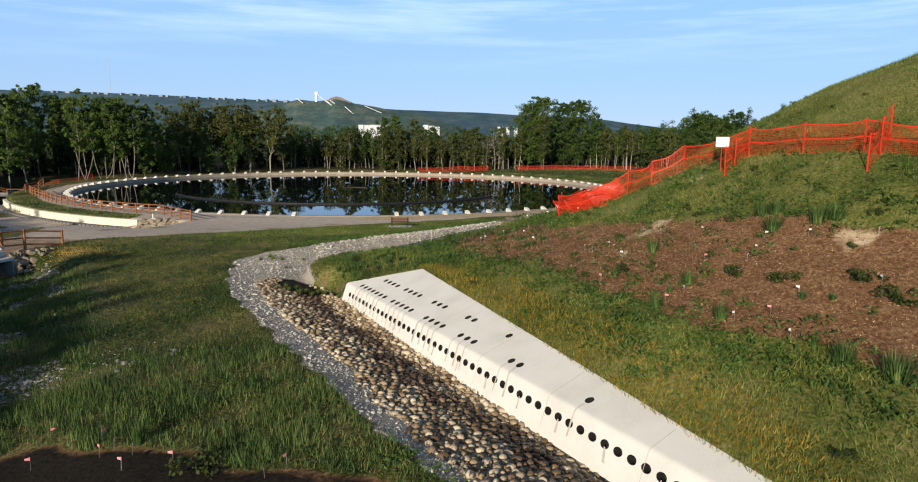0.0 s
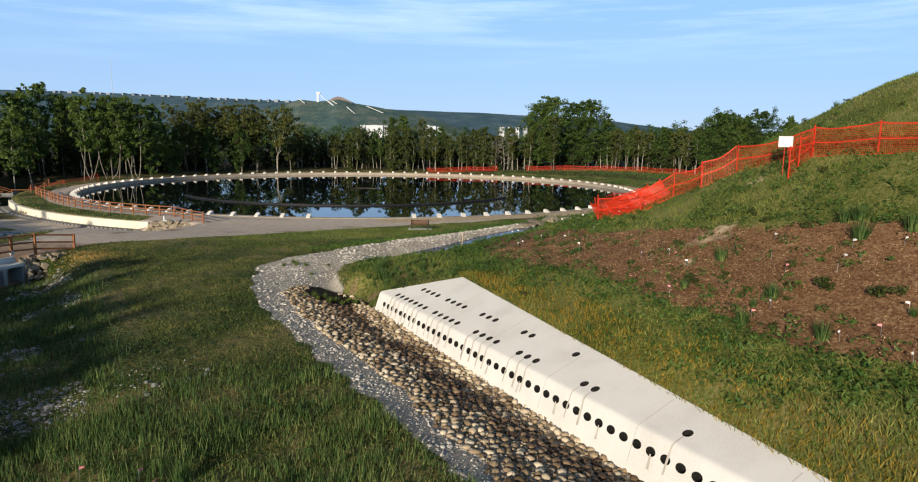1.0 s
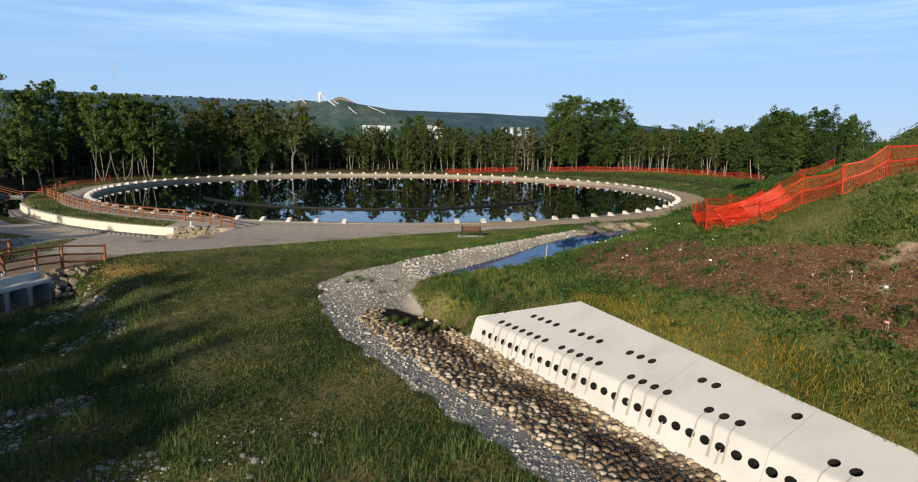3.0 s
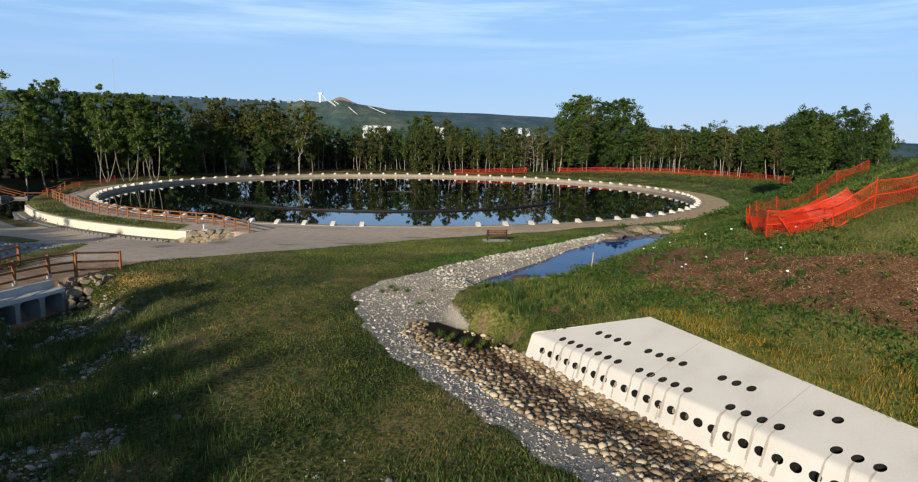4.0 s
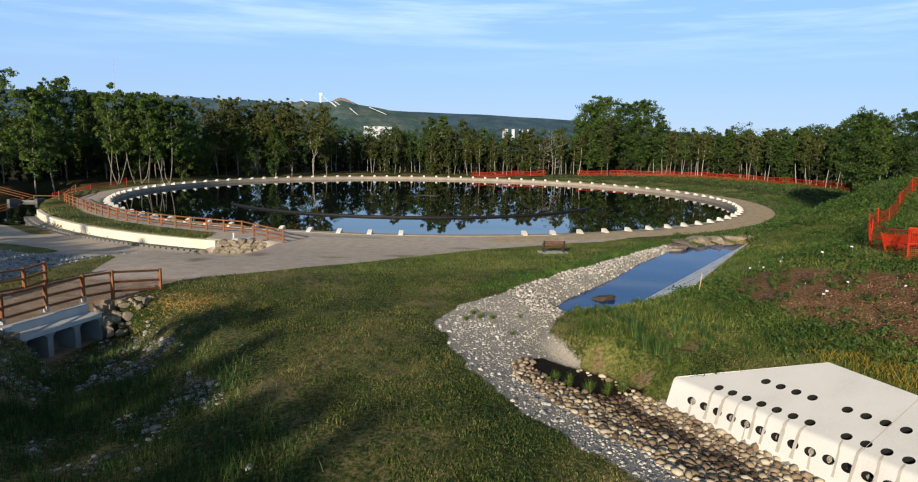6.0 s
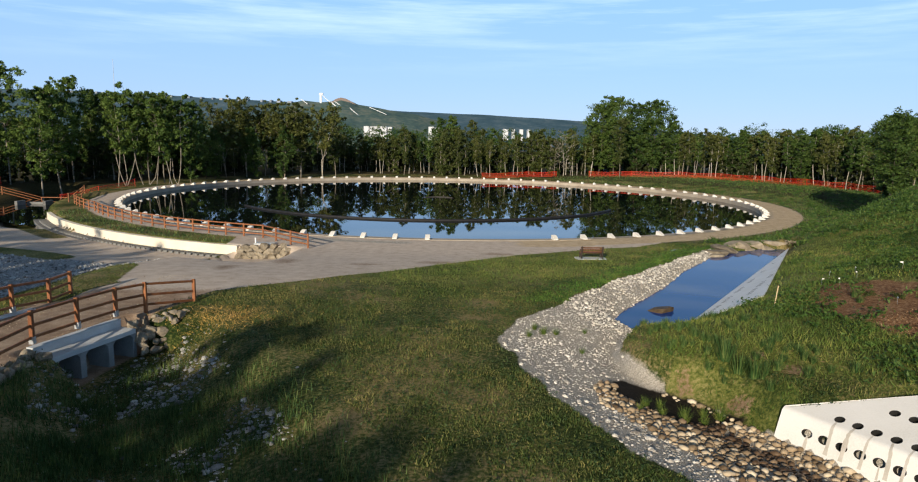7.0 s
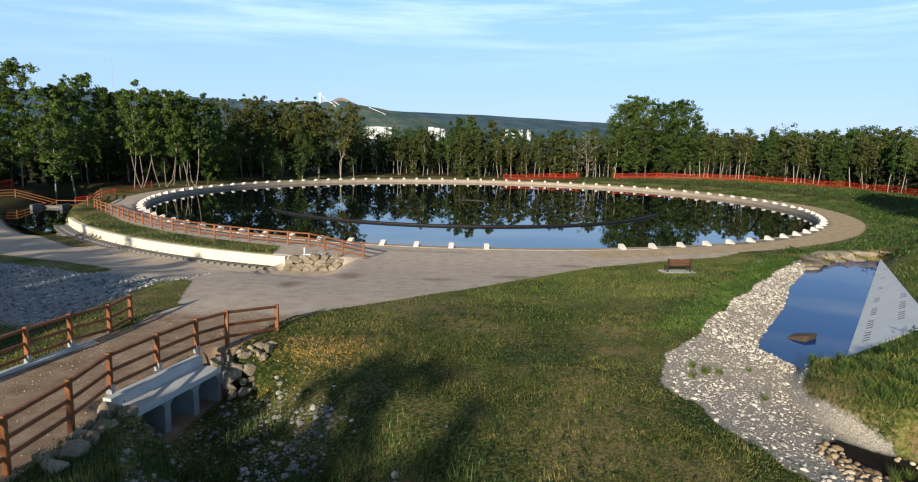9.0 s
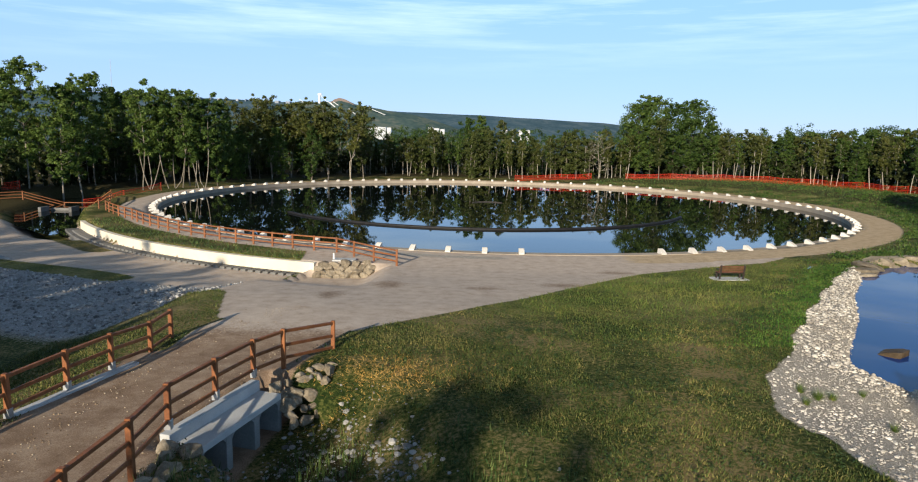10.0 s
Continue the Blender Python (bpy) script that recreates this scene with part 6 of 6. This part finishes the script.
# stone-faced bank at the wall's end
bank = thing("stone_bank", (0, 0, 0), "dry-stacked buff sandstone bank at the wall's end", "stone bank")
rng_s = random.Random(4)
for rowi in range(4):
    n = 7 - rowi // 2
    for i in range(n):
        t = (i + 0.5 + (0.4 if rowi % 2 else 0)) / n
        if t > 1.02 - 0.05 * rowi:
            continue
        px, py = -9.25 + 4.2 * t, 40.55 + 0.35 * t + 0.14 * rowi
        boulder(px, py, rng_s.uniform(0.30, 0.40), -0.78 + 0.24 * rowi, rng_s.uniform(-15, 15), BOULDERS, parent=bank, name="stone")
bm = bmesh.new()
box(bm, (1.5, 0.9, 0.12), (-7.4, 42.1, 0.05), 0.01)
tagged(part("concrete_lid", bm, GREY_CONCRETE), "grey concrete chamber lid on the stone bank", "chamber lid")
v, f = [], []
tube(v, f, [Vector((-8.1, 42.0, -0.1)), Vector((-8.1, 42.0, 0.5))], [0.06, 0.06], 10)
tagged(new("vent_pipe", mesh_of("vent_pipe", v, f, WHITE, True)), "short white plastic vent pipe by the bank", "pipe")

DARK_GREY_CONCRETE = material("dark grey concrete", [(0.10, 0.10, 0.10), (0.2, 0.2, 0.195)], 1.0, 0.9, 0.2, fine=14)
# concrete steps at the wall's foot
kerbs = thing("toe_blocks", (0, 0, 0), "row of concrete toe blocks along the curved wall's foot", "toe blocks")
toe = box_mesh("toe_block", (0.42, 0.75, 0.3), (0, 0, 0), DARK_GREY_CONCRETE, 0.03)
for k in range(52):
    a = 17.8 + 0.68 * k
    ob = new("toe_block", toe)
    ob.parent = kerbs
    ob.matrix_basis = at_ring(50.15, a, -0.86 + 0.004 * (k % 3))
apron = ring_band("apron", DARK_GREY_CONCRETE, 49.8, 50.9, -1.4, -0.84, 36.0, 55.0, 24)
tagged(new("concrete_apron", apron), "pale concrete apron where the wall meets the channel", "apron", kind="structure")

head = thing("inlet_headwall", (-46.0, 73.5, -1.5), "grey concrete inlet headwall standing in dark water", "headwall")
for dx, dy, sx, sy, sz in ((-1.6, 0.4, 0.35, 1.6, 1.25), (1.4, 1.2, 0.35, 1.6, 1.25), (-0.1, 1.6, 2.8, 0.3, 1.0)):
    bm = bmesh.new()
    box(bm, (sx, sy, sz), (dx, dy, sz / 2 - 0.2), 0.03)
    part("wing" if sx < 1 else "sill", bm, DARK_GREY_CONCRETE, head)

# ---- flags, stake, small plants ----
flag_wire = mesh_of("wire", *(lambda v, f: (tube(v, f, [Vector((0, 0, -0.05)), Vector((0, 0, 0.5))], [0.006, 0.006], 4), (v, f))[1])([], []), STEEL)
pennant = mesh_of("pennant", [(0, 0, 0.5), (0, 0, 0.38), (0.13, 0.03, 0.41), (0.14, 0.02, 0.48), (0, 0.006, 0.5), (0, 0.006, 0.38), (0.13, 0.036, 0.41), (0.14, 0.026, 0.48)], [(0, 1, 2, 3), (7, 6, 5, 4), (0, 3, 7, 4), (1, 5, 6, 2), (3, 2, 6, 7)], PINK)
pennant_white = pennant.copy()
pennant_white.materials[0] = WHITE


def pin_flag(x, y, me, label, turn):
    root = thing("pin_flag", pose(x, y, land1(x, y), 4, 0, turn) @ Matrix.Diagonal((0.75, 0.75, 0.62, 1)), label, "marker flag", "marker flags")
    for name, m_ in (("wire", flag_wire), ("pennant", me)):
        ob = new(name, m_)
        ob.parent = root


for i, (x, y) in enumerate([(11.74, -5.56), (13.24, -5.95), (13.79, -6.44), (14.36, -6.72), (13.59, -6.71), (14.43, -7.35), (15.46, -7.09), (12.13, -6.93), (18.09, -7.31), (17.72, -7.74)]):
    pin_flag(x, y, pennant, "pink plastic marker flag on a wire in dark soil", 30 + 25 * i)
for i, (x, y) in enumerate([(25.34, 14.17), (25.73, 15.16), (27.28, 6.84), (28.2, 6.27), (28.41, 4.78), (28.33, 5.76), (27.53, 6.33), (31.37, 4.43), (32.69, 1.97), (30.59, 1.97), (31.63, 0.91), (29.26, 0.07), (31.97, -1.92),
                            (30.87, -2.56), (29.87, -2.49), (30.69, 3.16), (32.1, 1.35), (28.56, -0.28), (33.7, 1.03), (35.28, -0.18), (34.0, -2.51), (27.11, 2.68), (25.59, 11.1), (30.76, -3.97)]):
    pin_flag(x, y, pennant if i % 4 == 1 else pennant_white, "pale plastic marker flag on a wire in brown mulch", 40 * i)
rng_s = random.Random(14)
for i in range(16):
    pin_flag(22.5 + rng_s.uniform(0, 7), 12.5 + rng_s.uniform(0, 13), pennant_white, "pale plastic marker flag on a wire on the bank", 50 * i)

WEED = leaf_material("dark green weeds", [(0.018, 0.046, 0.010), (0.058, 0.118, 0.022), (0.15, 0.215, 0.05)], 0.0)
rng_w = np.random.RandomState(41)
wx, wy = rng_w.uniform(19, 56, 16000), rng_w.uniform(-11, 50, 16000)
okw, mw = grassy(wx, wy)
hem = np.abs(signed_area(wx, wy, MULCH))
dens = np.clip(0.34 + 0.9 * wave(wx, wy, 0.55, 19) + 0.8 * smooth01(hem, 3.0, 0.3) * (0.6 + wave(wx, wy, 1.2, 20)), 0, 1) * (1 - 0.75 * mw["mulch"]) * smooth01(r_hill(wx, wy), 48, 30)
sel = okw & (np.minimum(signed_area(wx, wy, SLAB_PLAN), signed_area(wx, wy, WEIR_PLAN)) > 0.6) & (rng_w.uniform(0, 1, len(wx)) < dens) & (r_hill(wx, wy) > 15) & (np.hypot(wx - POND[0], wy - POND[1]) > 47)
wx, wy = wx[sel][:4200], wy[sel][:4200]
wz = land(wx, wy)
lv = []
for x_, y_, z_ in zip(wx, wy, wz):
    r_ = rng_w.uniform(0.16, 0.34) * rng_w.choice([1.0, 1.0, 1.7])
    leaf_cloud(rng_w, [((x_, y_, z_ + 0.35 * r_), r_), ((x_ + r_, y_ + 0.4 * r_, z_ + 0.3 * r_), 0.7 * r_)], 16, 0.08, lv)
tagged(new("weeds", facets("weeds", np.concatenate(lv)[:, :3], WEED)), "low dark green weeds over the hillside", "weeds", kind="stuff")

lv = []
wx, wy, u = scatter(7000, 26, 74, 38, 138, 42)
okw, mw = grassy(wx, wy)
dpp = np.hypot(wx - POND[0], wy - POND[1])
sel = okw & (dpp > 46.8) & (dpp < 66) & (u < np.clip(0.45 + 0.6 * wave(wx, wy, 0.35, 47), 0, 1) * smooth01(wy, 128, 70))
for x_, y_, z_ in zip(wx[sel][:1700], wy[sel][:1700], land(wx[sel][:1700], wy[sel][:1700])):
    r_ = rng_w.uniform(0.3, 0.6)
    leaf_cloud(rng_w, [((x_, y_, z_ + 0.35 * r_), r_), ((x_ + r_, y_ + 0.4 * r_, z_ + 0.2 * r_), 0.7 * r_)], 18, 0.13, lv)
tagged(new("bank_weeds", facets("bank_weeds", np.concatenate(lv)[:, :3], WEED)), "lush low weeds over the pond's outer bank", "weeds", kind="stuff")
LAWN_WEED = leaf_material("dull green clover", [(0.012, 0.030, 0.009), (0.036, 0.072, 0.020), (0.11, 0.15, 0.055)], 0.0)
lv = []
wx, wy, u = scatter(20000, -9, 26, -8, 42, 43)
okw, mw = grassy(wx, wy)
sel = okw & (mw["mulch"] < 0.3) & (mw["dry"] < 0.3) & (u < np.clip(0.4 + 0.9 * wave(wx, wy, 0.8, 48), 0.08, 0.95))
for x_, y_, z_ in zip(wx[sel][:5200], wy[sel][:5200], land(wx[sel][:5200], wy[sel][:5200])):
    r_ = rng_w.uniform(0.08, 0.26)
    leaf_cloud(rng_w, [((x_, y_, z_ + 0.3 * r_), r_)], 16, 0.042, lv)
tagged(new("lawn_clover", facets("lawn_clover", np.concatenate(lv)[:, :3], LAWN_WEED)), "low clumps of clover in the lawn", "weeds", kind="stuff")

stake = thing("survey_stake", pose(20.1, 19.3, land1(20.1, 19.3), 3, 4, 0), "bare pine survey stake standing in grass", "stake")
bm = bmesh.new()
box(bm, (0.04, 0.025, 1.1), (0, 0, 0.35), 0.004)
part("stake_body", bm, PALE_WOOD, stake)


def tuft_mesh(seed, n, high, wide, splay, mat):
    rng = np.random.RandomState(seed)
    a = rng.uniform(0, 6.28, n)
    base_r = rng.uniform(0, 0.18, n)
    p = np.stack([np.cos(a) * base_r, np.sin(a) * base_r, np.full(n, -0.03)], 1)
    h = high * rng.uniform(0.5, 1.1, n)
    tip = p + np.stack([np.cos(a) * h * splay * rng.uniform(0.2, 1, n), np.sin(a) * h * splay * rng.uniform(0.2, 1, n), h], 1)
    e = np.stack([-np.sin(a), np.cos(a), np.zeros(n)], 1) * wide
    return facets("foliage", np.stack([p - e, p + e, tip], 1), mat)


TUFTS = [tuft_mesh(300 + i, 140, 0.5, 0.012, 0.6, GRASS_TALL) for i in range(3)]
REEDS = [tuft_mesh(310 + i, 120, 0.6, 0.012, 0.9, GRASS_DRY) for i in range(2)]
BUSHY = []
for i in range(3):
    lv = []
    rng_t = np.random.RandomState(320 + i)
    leaf_cloud(rng_t, [((rng_t.normal(0, 0.22), rng_t.normal(0, 0.22), rng_t.uniform(0.03, 0.3)), 0.15) for _ in range(10)], 34, 0.04, lv)
    BUSHY.append(facets("foliage", np.concatenate(lv), LEAF))


def small_plant(x, y, s, kind, label):
    rng = random.Random(int(x * 77 + y * 13))
    ob = new("shrub" if kind == "bush" else "grass_tuft", rng.choice({"bush": BUSHY, "reed": REEDS}.get(kind, TUFTS)))
    ob.matrix_basis = pose(x, y, land1(x, y), 0, 0, rng.uniform(0, 360)) @ Matrix.Diagonal((s, s, s, 1))
    tagged(ob, label, "shrub" if kind == "bush" else "grass tuft", "plants on the slope")


for x, y, s, kind in [(33.67, 3.33, 1.3, "tuft"), (33.3, 3.6, 1.2, "tuft"), (33.09, 2.26, 1.5, "tuft"), (34.3, 1.6, 1.35, "tuft"), (34.8, 1.4, 1.3, "tuft"), (29.63, 0.75, 1.1, "tuft"), (31.92, -1.16, 1.1, "bush"), (30.93, 0.37, 0.9, "bush"), (33.75, -2.08, 1.1, "bush"), (34.02, -3.51, 1.3, "bush"),
                      (29.53, 4.52, 1.2, "tuft"), (28.0, 3.36, 0.9, "bush"), (31.35, -5.38, 1.3, "tuft"), (31.99, -6.39, 1.6, "tuft"), (29.58, -2.19, 1.1, "tuft"), (28.21, -0.46, 1.0, "tuft"), (15.96, -7.36, 1.3, "bush"), (14.16, -6.08, 1.2, "tuft"), (16.1, 13.2, 1.35, "tuft"), (16.4, 12.7, 1.3, "tuft"), (15.9, 13.8, 1.6, "tuft")]:
    small_plant(x, y, s, kind, "small olive shrub in brown mulch" if kind == "bush" else "upright green grass tuft on the slope")
rng_s = random.Random(17)
made = 0
while made < 110:
    px, py = rng_s.uniform(21, 42), rng_s.uniform(-9, 27)
    if signed_area(np.array([px]), np.array([py]), SLAB_PLAN)[0] < 0.6 or r_hill(px, py) > 32.5 or (px < 24 and py > 20):
        continue
    small_plant(px, py, rng_s.uniform(0.3, 0.75), rng_s.choice(["bush", "bush", "tuft"]), "small green weed clump on the slope")
    made += 1
for px, py, s in [(13.2, 11.4, 0.5), (13.8, 11.2, 0.6), (14.4, 11.3, 0.5), (15.0, 11.7, 0.7), (14.6, 11.9, 0.5), (12.9, 12.0, 0.5), (13.4, 12.2, 0.45), (14.0, 11.8, 0.5), (12.6, 11.5, 0.4), (10.3, 18.2, 0.5), (10.6, 17.8, 0.6), (11.1, 17.9, 0.5), (10.0, 17.3, 0.45), (11.8, 16.2, 0.4), (12.3, 18.4, 0.4)]:
    small_plant(px, py, s, "reed", "thin brownish reed tuft among wet gravel")

rng_s = random.Random(27)
for i in range(90):
    px, py = rng_s.uniform(14.3, 19.0), rng_s.uniform(11.8, 21.5)
    if signed_area(np.array([px]), np.array([py]), GRAVEL)[0] < -0.1 or signed_area(np.array([px]), np.array([py]), SLAB_PLAN)[0] < 0.5 or signed_area(np.array([px]), np.array([py]), WEIR_PLAN)[0] < 0.5:
        continue
    small_plant(px, py, rng_s.uniform(0.35, 0.75), "tuft", "lush green grass tuft on the bank")

# ---- far things on the hills ----
FAR_WHITE = material("far white masonry", [(0.68, 0.70, 0.73), (0.78, 0.80, 0.83)], 0.05, 0.9, 0.0)


def far_at(bearing, rise, dist):
    return Vector((bearing * dist, dist, 8 + rise * dist))


def on_ridge(bearing, crest, dist):
    return far_at(bearing, float(np.interp(bearing, [c[0] for c in crest], [c[1] for c in crest])), dist)


jump = thing("ski_jump_tower", far_at(-0.2127, 0.0517, 2895), "white ski jump tower on the far hilltop", "tower")
bm = bmesh.new()
box(bm, (9, 9, 60), (0, 0, 14), 1.0)
part("shaft", bm, FAR_WHITE, jump)
bm = bmesh.new()
box(bm, (17, 12, 7), (2, 0, 41), 1.0)
part("head", bm, FAR_WHITE, jump)
for a, b in (((17, -60, 35), (45, -62, 7)), ((48, -64, 8), (98, -90, -26)), ((73, -60, 6), (112, -80, -18)), ((-73, -60, 14), (-42, -70, -8)), ((145, -100, -22), (190, -140, -56)), ((58, -62, 4), (92, -80, -22)), ((225, -80, -16), (300, -90, -46)), ((0, -100, -44), (30, -120, -54)), ((165, -140, -66), (200, -170, -74))):
    bm = bmesh.new()
    bar_between(bm, a, b, 3.2, 2.0)
    part("ramp", bm, FAR_WHITE, jump, "pale sloping ski ramp")
mast = thing("radio_mast", on_ridge(-0.527, RIDGE, 3390) - Vector((0, 0, 12)), "thin far radio mast on the ridge", "mast")
v, f = [], []
tube(v, f, [Vector((0, 0, -10)), Vector((0, 0, 182))], [1.3, 0.9], 5)
part("mast_body", mesh_of("mast_body", v, f, GREY_CONCRETE), None, mast)
FAR_PALE = material("far pale walls", [(0.50, 0.53, 0.57), (0.64, 0.66, 0.68)], 0.05, 0.9, 0.0)
# Haze over the ridge-top buildings is put into this grey-blue.
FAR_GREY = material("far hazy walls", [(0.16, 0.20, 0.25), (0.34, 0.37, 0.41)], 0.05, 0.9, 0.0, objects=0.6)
hazy_house = box_mesh("far_building", (1, 1, 1), (0, 0, 0.5), FAR_GREY, 0.02)
house = box_mesh("far_building", (1, 1, 1), (0, 0, 0.5), FAR_PALE, 0.02)
rng_s = random.Random(21)
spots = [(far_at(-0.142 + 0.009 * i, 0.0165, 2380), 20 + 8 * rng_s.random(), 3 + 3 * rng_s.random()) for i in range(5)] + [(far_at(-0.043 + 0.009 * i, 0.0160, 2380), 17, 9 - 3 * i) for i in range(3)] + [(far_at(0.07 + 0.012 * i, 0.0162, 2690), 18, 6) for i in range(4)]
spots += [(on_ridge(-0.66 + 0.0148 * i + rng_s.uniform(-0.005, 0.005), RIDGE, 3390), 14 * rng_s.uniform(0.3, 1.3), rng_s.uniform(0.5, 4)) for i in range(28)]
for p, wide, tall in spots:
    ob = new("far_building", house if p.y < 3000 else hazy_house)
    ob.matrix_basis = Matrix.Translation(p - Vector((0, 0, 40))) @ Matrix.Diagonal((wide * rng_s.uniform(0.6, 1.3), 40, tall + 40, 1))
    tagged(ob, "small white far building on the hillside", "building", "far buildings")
